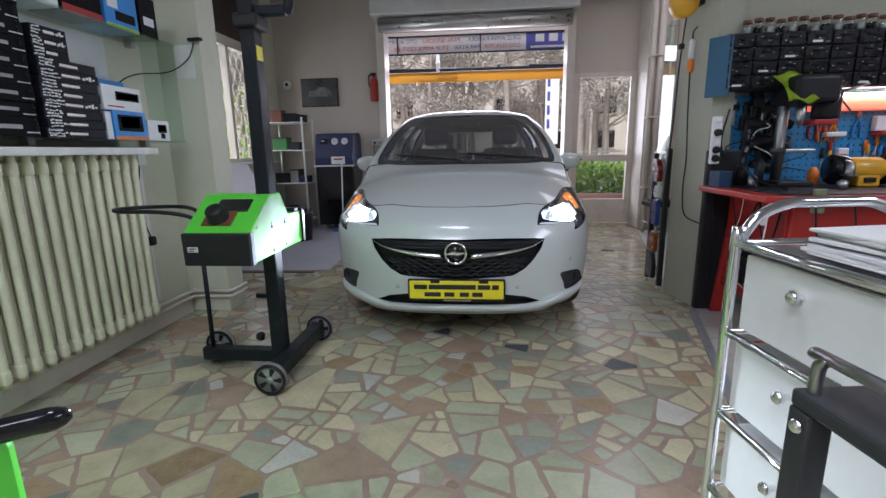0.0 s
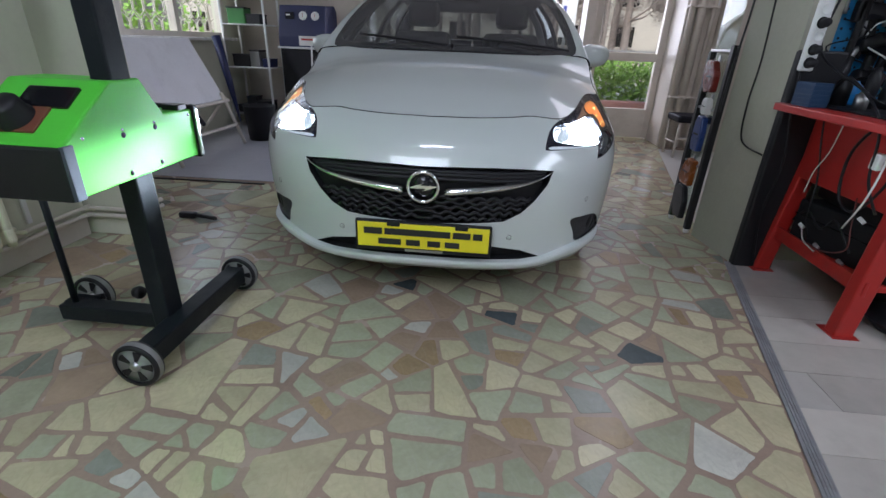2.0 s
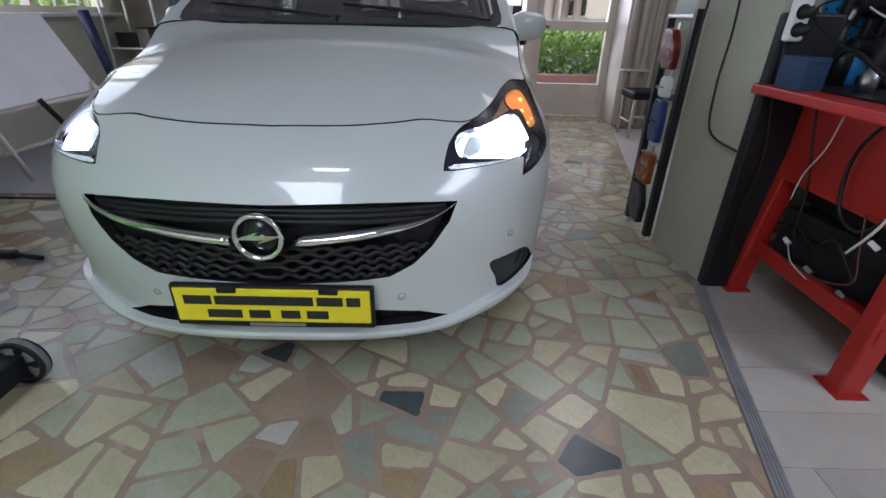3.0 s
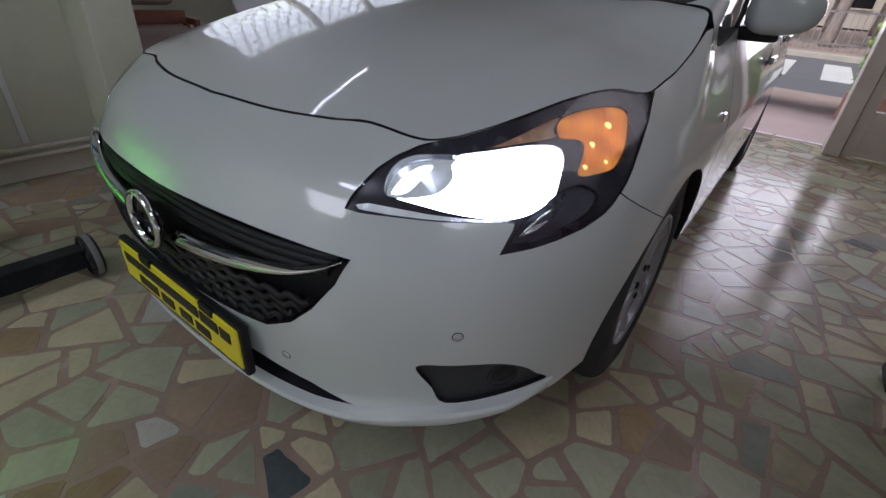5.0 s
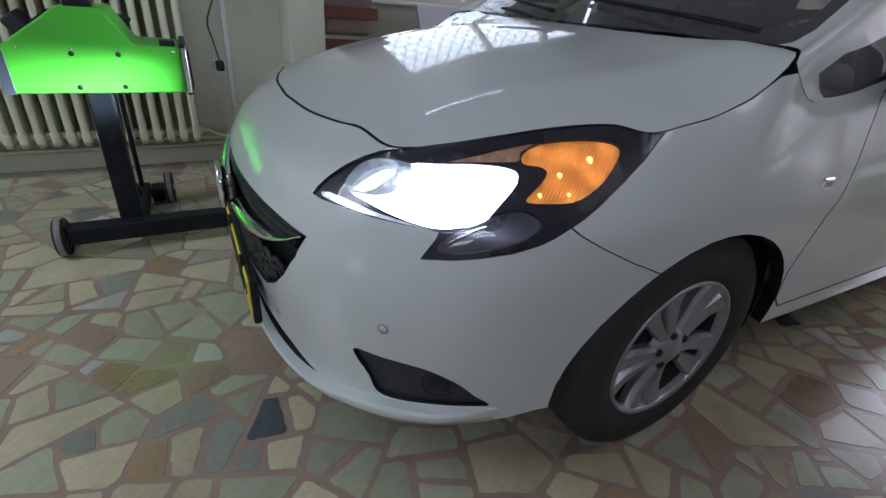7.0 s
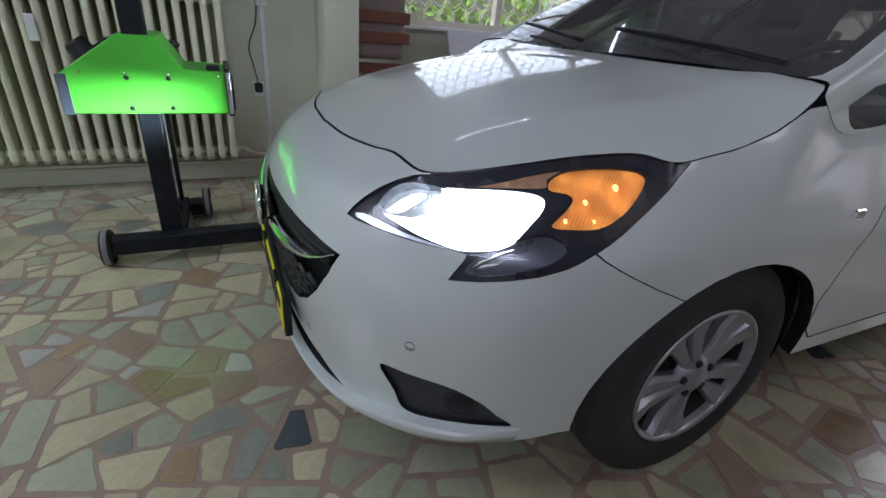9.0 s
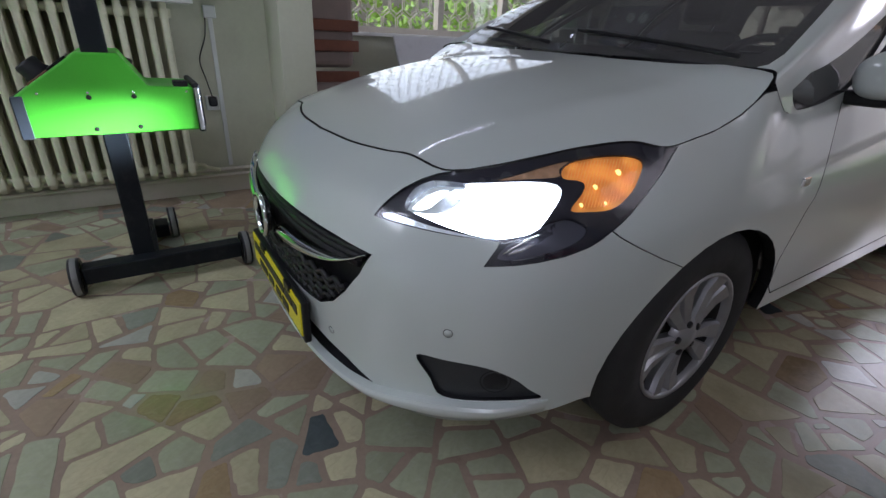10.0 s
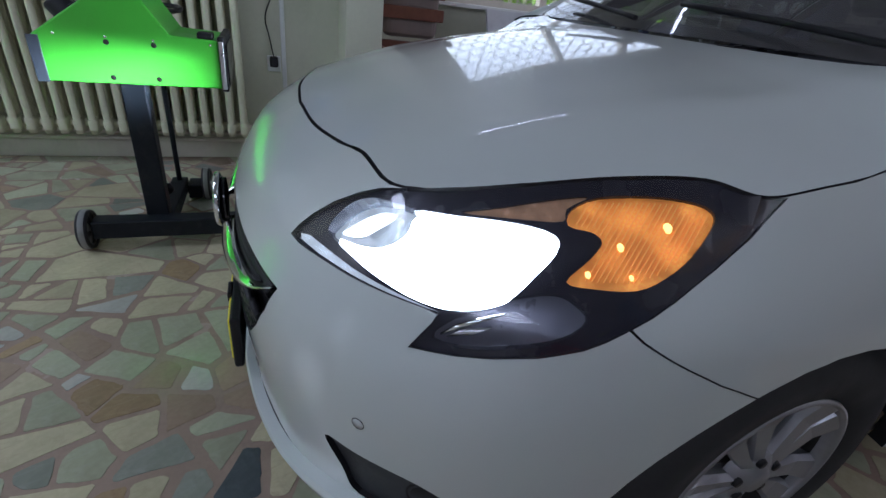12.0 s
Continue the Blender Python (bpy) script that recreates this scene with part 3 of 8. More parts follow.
def dense(poly, step=0.02, closed=True):
    out = []
    for a, b in zip(poly, poly[1:] + poly[:1] if closed else poly[1:]):
        n = max(1, int(math.dist(a, b) / step))
        out += [(a[0] + (b[0] - a[0]) * k / n, a[1] + (b[1] - a[1]) * k / n) for k in range(n)]
    return out if closed else out + [poly[-1]]


def strip_round(line, width):
    """A thin outline round a line, for a shut line."""
    left, right = [], []
    for i, p in enumerate(line):
        a, b = line[max(0, i - 1)], line[min(len(line) - 1, i + 1)]
        d = math.dist(a, b)
        nx, ny = -(b[1] - a[1]) / d * width / 2, (b[0] - a[0]) / d * width / 2
        left.append((p[0] + nx, p[1] + ny))
        right.append((p[0] - nx, p[1] - ny))
    return left + right[::-1]


def cut_sheet(width, height, outlines, step, x0=0.0, y0=0.0):
    """Triangles of a flat sheet, with edges along all the outlines."""
    from mathutils.geometry import delaunay_2d_cdt
    pts, edges, grid = [], [], []
    for poly in outlines:
        d = dense(poly, step * 0.8)
        k = len(pts)
        pts += d
        edges += [(k + i, k + (i + 1) % len(d)) for i in range(len(d))]
    near = {(round(x / (step * 0.5)), round(y / (step * 0.5))) for x, y in pts}
    nx, ny = max(1, round(width / step)), max(1, round(height / step))
    for i in range(nx + 1):
        for j in range(ny + 1):
            x, y = x0 + width * i / nx, y0 + height * j / ny
            edge = i in (0, nx) or j in (0, ny)
            kx, ky = round(x / (step * 0.5)), round(y / (step * 0.5))
            if edge or not any((kx + a, ky + b) in near for a in (-1, 0, 1) for b in (-1, 0, 1)):
                grid.append((x, y))
    v, _, f, *_ = delaunay_2d_cdt([Vector(p) for p in pts + grid], edges, [], 0, 1e-6)
    return [(p.x, p.y) for p in v], [tuple(t) for t in f]


def sheet_mesh(bm, verts, tris, place, mirror=True, rim=0.0, inner=None, keep_centre=False):
    """Put chosen triangles of a sheet in space; open edges get a rim turned inwards. With mirror, the other half is added."""
    for sgn in (1, -1) if mirror else (1,):
        made = {}

        def vert(i):
            if i not in made:
                p = place(*verts[i])
                made[i] = bm.verts.new((p[0] * sgn, p[1], p[2]))
            return made[i]

        count = {}
        for t in tris:
            order = t if sgn > 0 else t[::-1]
            try:
                f = bm.faces.new([vert(i) for i in order])
                f.smooth = True
            except ValueError:
                continue
            for a, b in zip(t, t[1:] + t[:1]):
                count[(min(a, b), max(a, b))] = count.get((min(a, b), max(a, b)), 0) + 1
        if rim:
            low = {}
            for (a, b), c in count.items():
                if c == 1 and not (abs(verts[a][0]) < 1e-6 and abs(verts[b][0]) < 1e-6):
                    quad = []
                    for i in (a, b):
                        p = place(*verts[i])
                        quad.append(bm.verts.new((p[0] * sgn, p[1], p[2])))
                    for i in (b, a):
                        p = inner(*verts[i])
                        quad.append(bm.verts.new((p[0] * sgn, p[1], p[2])))
                    bm.faces.new(quad).material_index = 1
    return bm


CAR = thing("hatchback_car", "white five-door hatchback with lit headlights, parked nose-in on the marble floor", "car", pose(0.230, 2.455, 0, 0, 0, 0.2))

# outlines on the shell: s, v
HEAD = [(0.298, 5.52), (0.300, 5.74), (0.308, 6.02), (0.322, 6.30), (0.344, 6.57), (0.370, 6.84), (0.400, 7.02), (0.47, 7.04), (0.565, 7.04), (0.66, 7.04), (0.75, 7.04), (0.80, 7.04), (0.857, 6.98),
        (0.834, 6.62), (0.812, 6.40), (0.787, 6.16), (0.758, 5.88), (0.730, 5.54), (0.695, 5.25), (0.652, 5.06), (0.610, 4.94), (0.556, 4.84), (0.560, 5.14), (0.562, 5.38), (0.560, 5.54), (0.540, 5.56), (0.492, 5.53), (0.435, 5.50), (0.373, 5.49), (0.322, 5.48)]
BEAMS = [(0.356, 5.90), (0.408, 5.78), (0.476, 5.67), (0.536, 5.62), (0.577, 5.70), (0.616, 5.96), (0.629, 6.20), (0.637, 6.38), (0.624, 6.50), (0.571, 6.58), (0.491, 6.62), (0.436, 6.62), (0.442, 6.38), (0.424, 6.12), (0.388, 5.97)]
BOWL = [(0.343, 6.00), (0.340, 6.30), (0.352, 6.54), (0.382, 6.70), (0.436, 6.64), (0.446, 6.38), (0.428, 6.12), (0.388, 5.95), (0.356, 5.88)]
VANE = [(0.349, 6.02), (0.349, 6.26), (0.358, 6.46), (0.378, 6.62), (0.400, 6.62), (0.382, 6.40), (0.368, 6.12)]
AMBER = [(0.665, 6.21), (0.676, 6.37), (0.678, 6.47), (0.662, 6.53), (0.632, 6.57), (0.626, 6.70), (0.648, 6.80), (0.70, 6.81), (0.742, 6.79), (0.775, 6.76), (0.786, 6.67), (0.781, 6.46), (0.766, 6.31), (0.742, 6.21), (0.698, 6.19)]
HORN = [(0.497, 6.66), (0.548, 6.73), (0.590, 6.79), (0.635, 6.81), (0.620, 6.70), (0.624, 6.60), (0.580, 6.61)]
DRL = [(0.575, 5.08), (0.578, 5.46), (0.595, 5.84), (0.622, 6.02), (0.660, 6.12), (0.690, 6.07), (0.712, 5.94), (0.703, 5.66), (0.676, 5.38), (0.626, 5.12)]
LEDGE_TRIM = [(0.318, 5.56), (0.328, 5.70), (0.42, 5.63), (0.545, 5.59), (0.545, 5.575), (0.42, 5.53)]
FOG = [(0.452, 2.37), (0.515, 2.41), (0.605, 2.36), (0.668, 2.13), (0.705, 1.86), (0.742, 1.62), (0.70, 1.59), (0.636, 1.56), (0.518, 1.50), (0.485, 1.88)]
GRILLE = [(0.0, 4.58), (0.064, 4.63), (0.143, 4.65), (0.229, 4.61), (0.333, 4.48), (0.315, 3.84), (0.276, 3.22), (0.235, 2.79), (0.183, 2.50), (0.13, 2.45), (0.06, 2.40), (0.0, 2.36)]
INTAKE = [(0.0, 1.70), (0.149, 1.62), (0.253, 1.45), (0.335, 1.14), (0.256, 1.05), (0.148, 1.07), (0.0, 1.09)]


def seek(y, z):
    """The s and v of a place on the car's side, from its y and z."""
    s = 0.97
    v = 3.0
    for _ in range(40):
        p = skin(s, v)
        ds = (skin(s + 0.003, v)[1] - p[1]) / 0.003
        dv = (skin(s, min(7, v + 0.03))[2] - skin(s, max(0, v - 0.03))[2]) / (min(7, v + 0.03) - max(0, v - 0.03))
        s = max(0.5, min(2.6, s + 0.7 * (y - p[1]) / ds))
        v = max(0, min(7, v + 0.7 * (z - p[2]) / dv))
    return s, v


WHEELS_Y, WHEEL_Z, ARCH = (0.903, 3.41), 0.312, (0.365, 0.322)


def arch_outline(cy, r):
    out = []
    for k in range(25):
        a = radians(-25 + 230 * k / 24)
        y, z = cy + r[0] * math.cos(a), WHEEL_Z + r[1] * math.sin(a)
        out.append(seek(y, max(0.168, z)))
    lo, hi = min(q[0] for q in out[:3] + out[-3:]), max(q[0] for q in out[:3] + out[-3:])
    return out + [(out[-1][0], -0.05), (out[0][0], -0.05)]


ARCH_F, ARCH_R = arch_outline(WHEELS_Y[0], ARCH), arch_outline(WHEELS_Y[1], ARCH)
SEAM = [(0.758, 5.90), (0.804, 5.61), (0.883, 5.05), (0.94, 4.62), (0.985, 4.20)]
DOOR_A = [(1.185, 7.05), (1.187, 6.25), (1.182, 5.0), (1.175, 3.2), (1.185, 2.4), (1.20, 2.1)]
DOOR_B = [(1.60, 7.05), (1.595, 5.0), (1.59, 3.0), (1.59, 2.1)]
DOOR_C = [(1.955, 7.05), (1.945, 5.8), (1.87, 4.5), (1.83, 3.0), (1.80, 2.4), (1.78, 2.1)]
SILLS = [(1.20, 2.1), (1.4, 2.1), (1.59, 2.1), (1.78, 2.1)]
REAR_SEAM = [(2.02, 4.2), (2.3, 4.5), (2.7, 4.6), (2.999, 4.6)]
TAIL = [(2.05, 5.2), (2.08, 6.8), (2.3, 6.9), (2.42, 6.3), (2.40, 5.3), (2.2, 5.0)]

UNDER = [(0.33, -0.6), (0.37, 0.0), (0.44, 0.48), (0.52, 0.84), (0.61, 1.06), (0.70, 1.16), (0.78, 1.22), (0.84, 1.36), (0.90, 1.36), (1.10, 1.7), (1.25, 1.62), (1.5, 1.55), (1.8, 1.5), (2.0, 1.3), (2.3, 0.8), (2.6, 0.0), (2.7, -0.6)]
holes = {
    "under": flat(UNDER),
    "head": flat(HEAD),
    "fog": rounded(flat(FOG), 4),
    "grille": flat(GRILLE),
    "intake": flat(INTAKE),
    "arch_f": flat(ARCH_F),
    "arch_r": flat(ARCH_R),
    "tail": rounded(flat(TAIL), 4),
}
lines = {k: strip_round(dense(flat(l), 0.03, False), 0.0024 if k == "seam" else 0.0045) for k, l in (("seam", SEAM), ("da", DOOR_A), ("db", DOOR_B), ("dc", DOOR_C), ("sill", SILLS), ("rs", REAR_SEAM))}
inlays = {k: rounded(flat(o), n) for k, o, n in (("beam", BEAMS, 3), ("vane", VANE, 3), ("bowl", BOWL, 3), ("amber", AMBER, 3), ("horn", HORN, 3), ("drl", DRL, 3), ("lip", LEDGE_TRIM, 2))}
crease = strip_round(dense(flat([(s, v - 0.05) for s, v in LEDGE]), 0.025, False), 0.010)
SV, ST = cut_sheet(arc(2.998), 0.7, [*holes.values(), *lines.values(), *inlays.values(), crease], 0.026)

panels = {
    "bumper": flat([(-0.1, -0.5), (0.985, -0.5), (0.985, 4.20), (0.94, 4.62), (0.883, 5.05), (0.804, 5.61), (0.758, 5.90), (0.62, 7.3), (-0.1, 7.3)]),
    "fender": flat([(0.55, 7.3), (0.758, 5.90), (0.985, 4.20), (0.985, -0.5), (1.20, -0.5), (1.20, 2.1), (1.185, 2.4), (1.175, 3.2), (1.182, 5.0), (1.187, 6.25), (1.185, 7.3)]),
    "front_door": flat([(1.20, 2.1), (1.185, 2.4), (1.175, 3.2), (1.182, 5.0), (1.187, 6.25), (1.185, 7.3), (1.60, 7.3), (1.595, 5), (1.59, 3), (1.59, 2.1)]),
    "rear_door": flat([(1.59, 2.1), (1.59, 3), (1.595, 5), (1.60, 7.3), (1.955, 7.3), (1.945, 5.8), (1.87, 4.5), (1.83, 3.0), (1.80, 2.4), (1.78, 2.1)]),
    "sill_panel": flat([(1.18, -0.5), (1.20, 2.1), (1.78, 2.1), (1.80, -0.5)]),
    "rear_bumper": flat([(2.02, -0.5), (2.02, 4.2), (2.3, 4.5), (2.7, 4.6), (3.1, 4.6), (3.1, -0.5)]),
    "quarter_panel": flat([(1.78, -0.5), (2.05, -0.5), (2.02, 4.2), (2.45, 4.6), (2.45, 7.3), (1.955, 7.3), (1.945, 5.8), (1.87, 4.5), (1.83, 3.0), (1.80, 2.4), (1.78, 2.1)]),
    "tailgate": flat([(2.40, 4.5), (3.1, 4.6), (3.1, 7.3), (2.40, 7.3)]),
}
sorted_tris = {}
for t in ST:
    cx, cy = sum(SV[i][0] for i in t) / 3, sum(SV[i][1] for i in t) / 3
    if cy < 0 or cy > 0.7 or cx < 0:
        continue
    where = next((k for k, p in holes.items() if inside(cx, cy, p)), None)
    if where == "head":
        where = next((k for k, p in inlays.items() if inside(cx, cy, p)), "head")
    if where is None and any(inside(cx, cy, p) for p in lines.values()):
        where = "gap"
    if where is None:
        where = next((k for k, p in panels.items() if inside(cx, cy, p)), "fender")
    sorted_tris.setdefault(where, []).append(t)


def at(off):
    def place(a, b):
        return shell(unarc(a), b * 10, off)
    return place


SKIN_PLACE = at(0.0)
# the panels' turned-in rims are black, to paint shade into the shut lines
for key in panels:
    tris = sorted_tris.get(key, [])
    both = key in ("bumper", "rear_bumper", "tailgate")
    if both:
        part(key, sheet_mesh(bmesh.new(), SV, tris, SKIN_PLACE, True, 0.03, at(-0.03)), (M_CARWHITE, M_BLACK), CAR)
    else:
        for sgn in (1, -1):
            put = lambda a, b, f=sgn: (lambda p: (p[0] * f, p[1], p[2]))(SKIN_PLACE(a, b))
            low = lambda a, b, f=sgn: (lambda p: (p[0] * f, p[1], p[2]))(at(-0.03)(a, b))
            part(key, sheet_mesh(bmesh.new(), SV, tris, put, False, 0.03, low), (M_CARWHITE, M_BLACK), CAR)

# splitter lip along the bumper's lower edge, with a flat ledge on top
lip = bmesh.new()
for sgn in (1, -1):
    prev = None
    for k in range(49):
        s = 0.76 * k / 48
        edge = lerp_table(s, LEDGE)
        low_v = max(edge - 0.62, lerp_table(s, UNDER[1:8]) if s > 0.37 else 0.0)
        out_by = 0.026 * min(1.0, (0.78 - s) / 0.14)
        ring = []
        for q, off in ((0.0, -0.004), (0.0, out_by * 0.80), (0.10, out_by), (0.45, out_by * 0.92), (1.0, out_by * 0.45), (1.0, -0.012)):
            p = shell(s, edge + (low_v - edge) * q, off)
            ring.append(lip.verts.new((p.x * sgn, p.y, p.z)))
        if prev:
            for i in range(5):
                g = lip.faces.new((prev[i], prev[i + 1], ring[i + 1], ring[i]))
                g.smooth = i in (2, 3)
        prev = ring
part("front_lip", lip, M_CARWHITE, CAR, "white splitter lip")

# dark sheet added behind the panels, for the shade in their gaps
liner = [t for k in ("gap", "bumper", "fender", "front_door", "rear_door", "sill_panel", "quarter_panel", "rear_bumper", "tailgate", "intake", "tail") for t in sorted_tris.get(k, [])]
part("inner_liner", sheet_mesh(bmesh.new(), SV, liner, at(-0.035), True), M_BLACK, CAR, "black sheet added for the shade in the panel gaps")
for sgn in (1, -1):
    part("rear_lamp", sheet_mesh(bmesh.new(), SV, sorted_tris["tail"], lambda a, b, f=sgn: (lambda p: (p[0] * f, p[1], p[2]))(at(0.001)(a, b)), False), M_RED, CAR, "red tail lamp")

# headlights
for sgn in (1, -1):
    def turned(off, f=sgn):
        g = at(off)
        return lambda a, b: (lambda p: (p[0] * f, p[1], p[2]))(g(a, b))
    whole = [t for k in ("head", *inlays) for t in sorted_tris[k]]
    light = part("headlight", sheet_mesh(bmesh.new(), SV, whole, turned(-0.055), False), M_BLACK, CAR, "swept-back headlight with black housing, lit")
    part("bezel", sheet_mesh(bmesh.new(), SV, sorted_tris["head"], turned(-0.006), False, 0.036, turned(-0.050)), M_BEZEL, light, "smoky black bezel")
    part("reflector", sheet_mesh(bmesh.new(), SV, sorted_tris["beam"], turned(-0.026), False), M_BEAM, light, "dazzling white lit reflector")

    def dish(a, b, f=sgn):
        d = math.hypot((a - arc(0.392)) / 0.07, (b - 0.628) / 0.05)
        p = shell(unarc(a), b * 10, -0.022 - 0.024 * max(0.0, 1 - d * d))
        return p[0] * f, p[1], p[2]

    # bowl and vane are no lamps: their glow imitates reflected light
    part("high_beam_bowl", sheet_mesh(bmesh.new(), SV, sorted_tris["bowl"], dish, False), M_BOWL, light, "chromed high beam bowl, its reflected light added as a glow")
    part("lit_vane", sheet_mesh(bmesh.new(), SV, sorted_tris["vane"], dish, False), M_VANE, light, "white side vane, its reflected light added as a glow")
    part("indicator", sheet_mesh(bmesh.new(), SV, sorted_tris["amber"], turned(-0.012), False, 0.02, turned(-0.03)), M_AMBERLIT, light, "lit amber indicator")
    part("indicator_horn", sheet_mesh(bmesh.new(), SV, sorted_tris["horn"], turned(-0.010), False, 0.02, turned(-0.03)), M_AMBERDIM, light, "dim clear amber horn")
    bm = bmesh.new()
    for k in range(22):
        s0 = 0.640 + 0.0064 * k
        top, foot = 6.77 if s0 < 0.745 else 6.73, lerp_table(s0, [(0.635, 6.60), (0.665, 6.55), (0.679, 6.48), (0.682, 6.24), (0.735, 6.26), (0.76, 6.34), (0.78, 6.52)])
        if top - foot > 0.03:
            tube(bm, [(lambda p: (p.x * sgn, p.y, p.z))(shell(s0, foot + (top - foot) * q / 5, -0.0115)) for q in range(6)], 0.0008, 4)
    part("indicator_ribs", bm, M_AMBERRIB, light, "fine amber ribs")
    # highlights on the indicator, made as small glowing beads
    for s, v, r in ((0.738, 6.60, 0.0075), (0.700, 6.46, 0.006), (0.683, 6.28, 0.005), (0.730, 6.29, 0.004)):
        p = shell(s, v, -0.012)
        bm = bmesh.new()
        bmesh.ops.create_uvsphere(bm, u_segments=10, v_segments=6, radius=r, matrix=Matrix.Translation((p.x * sgn, p.y, p.z)) @ Matrix.Diagonal((1, 0.6, 1, 1)))
        part("indicator_glint", bm, M_AMBERGLINT, light, "glowing bead for a bright orange glint", True)
    part("day_light", sheet_mesh(bmesh.new(), SV, sorted_tris["drl"], turned(-0.016), False), M_SMOKE, light, "smoky unlit day light")
    part("light_pipe", tube(bmesh.new(), [(lambda p: (p.x * sgn, p.y, p.z))(shell(s, v, -0.006)) for s, v in ((0.580, 5.22), (0.590, 5.44), (0.606, 5.66), (0.626, 5.84))], [0.0015, 0.003, 0.003, 0.0012], 6), M_CHROME, light, "thin chrome light pipe")
    bm = bmesh.new()
    for k in range(9):
        u = 0.588 + 0.0030 * k
        tube(bm, [(lambda p: (p.x * sgn, p.y, p.z))(shell(u + 0.012 * q, 5.16 + 0.26 * q + 0.02 * k, -0.014)) for q in (0, 0.5, 1)], 0.0012, 4)
    part("reflector_ribs", bm, M_CHROME, light, "fine clear ribs")
    # the trim's glow imitates light spilling from the reflector
    part("lower_trim", sheet_mesh(bmesh.new(), SV, sorted_tris["lip"], turned(-0.004), False), M_BOWL, light, "grey lower trim, spilled lamp light added as a glow")
    lens = part("lens", sheet_mesh(bmesh.new(), SV, whole, turned(0.001), False), M_LENS, light, "clear plastic lens")
    lens.visible_shadow = False

# fog lamp recesses
for sgn in (1, -1):
    def turned(off, f=sgn):
        g = at(off)
        return lambda a, b: (lambda p: (p[0] * f, p[1], p[2]))(g(a, b))
    fog = part("fog_lamp_surround", sheet_mesh(bmesh.new(), SV, sorted_tris["fog"], turned(-0.010), False), M_FOGGREY, CAR, "grained dark grey plastic fog lamp surround")
    c = shell(0.632, 1.96, -0.012)
    face = skin_normal(0.632, 1.96)
    m = Matrix.Translation((c.x * sgn, c.y, c.z)) @ Vector((face.x * sgn, face.y, face.z)).to_track_quat("Z", "Y").to_matrix().to_4x4()
    part("fog_lamp", lathe(bmesh.new(), [(0.0, 0.003), (0.026, 0.002), (0.031, -0.001), (0.033, 0.004), (0.037, -0.002)], 28, m), M_BLACK, fog, "round dark fog lamp")

# grille
grille = part("grille", sheet_mesh(bmesh.new(), SV, sorted_tris["grille"], at(-0.034), True), M_BLACK, CAR, "black grille with slats, honeycomb waves and a chrome bar")
gpoly = flat(GRILLE)


def reach(v):
    s = 0.34
    while s > 0.02 and not inside(arc(s), 0.1 * v, gpoly):
        s -= 0.004
    return s - 0.008


for v in (4.00, 4.20, 4.39):
    end = reach(v) - 0.01
    pts = [shell(end * k / 16, v, -0.018) for k in range(17)]
    row = [Vector((-p.x, p.y, p.z)) for p in pts[:0:-1]] + pts
    bm = tube(bmesh.new(), row, 0.009, 6)
    part("slat", bm, M_BLACK, grille)
for j, v in enumerate((2.52, 2.71, 2.90, 3.08, 3.24)):
    end = reach(v)
    n = 26
    half = [shell(max(0, end * k / n), v + (0.05 if ((k + 2 * j) // 2) % 2 else -0.05), -0.012) for k in range(n + 1)]
    row = [Vector((-p.x, p.y, p.z)) for p in half[:0:-1]] + half
    part("honeycomb_rib", tube(bmesh.new(), row, 0.0085, 5), M_BLACK, grille)
bm = bmesh.new()
for sgn in (1, -1):
    prev = None
    for k in range(25):
        u = k / 24
        s = 0.03 + 0.294 * u
        mid = smooth_table(u, [(0.0, 3.49), (0.38, 3.68), (0.72, 3.92), (0.90, 4.18), (1.0, 4.42)])
        half = 0.135 * (1 - u**2) + 0.03
        ring = []
        for dv, off in ((-half, 0.0), (-half * 0.5, 0.012), (0, 0.016), (half * 0.5, 0.012), (half, 0.0), (half, -0.02), (-half, -0.02)):
            p = shell(s, mid + dv, off)
            ring.append(bm.verts.new((p.x * sgn, p.y, p.z)))
        if prev:
            for i in range(7):
                f = bm.faces.new((prev[i], prev[(i + 1) % 7], ring[(i + 1) % 7], ring[i]))
                f.smooth = True
        else:
            bm.faces.new(ring)
        prev = ring
    bm.faces.new(prev)
part("chrome_bar", bm, M_CHROME, grille, "curved chrome grille bar")
badge = part("badge", lathe(bmesh.new(), [(0.049, 0.0), (0.052, 0.008), (0.058, 0.010), (0.062, 0.006), (0.063, -0.002), (0.052, -0.006), (0.049, 0.0)], 40, Matrix.Translation((0, 0.010, 0.535)) @ Matrix.Rotation(radians(90), 4, "X")), M_CHROME, CAR, "plain chrome ring badge")
part("badge_bar", slab(bmesh.new(), [(-0.062, -0.006), (0.012, -0.006), (-0.004, -0.016), (0.062, 0.006), (-0.012, 0.006), (0.004, 0.016)], 0.006, Matrix.Translation((0, 0.010, 0.535)) @ Matrix.Rotation(radians(90), 4, "X")), M_CHROME, badge)
part("badge_disc", lathe(bmesh.new(), [(0, 0.001), (0.050, 0.001), (0.050, -0.012)], 32, Matrix.Translation((0, 0.012, 0.535)) @ Matrix.Rotation(radians(90), 4, "X")), M_GLOSSBLACK, badge)

# number plate with plain bars for its writing
PLATE_Y = 0.026
plate = part("number_plate", abox(-0.268, 0.268, PLATE_Y, PLATE_Y + 0.02, 0.258, 0.386, 0.006), M_BLACK, CAR, "yellow advertising plate in a black holder")
part("plate_face", abox(-0.258, 0.258, PLATE_Y - 0.004, PLATE_Y + 0.004, 0.276, 0.378, 0.003), M_YELLOW, plate, "yellow plate")
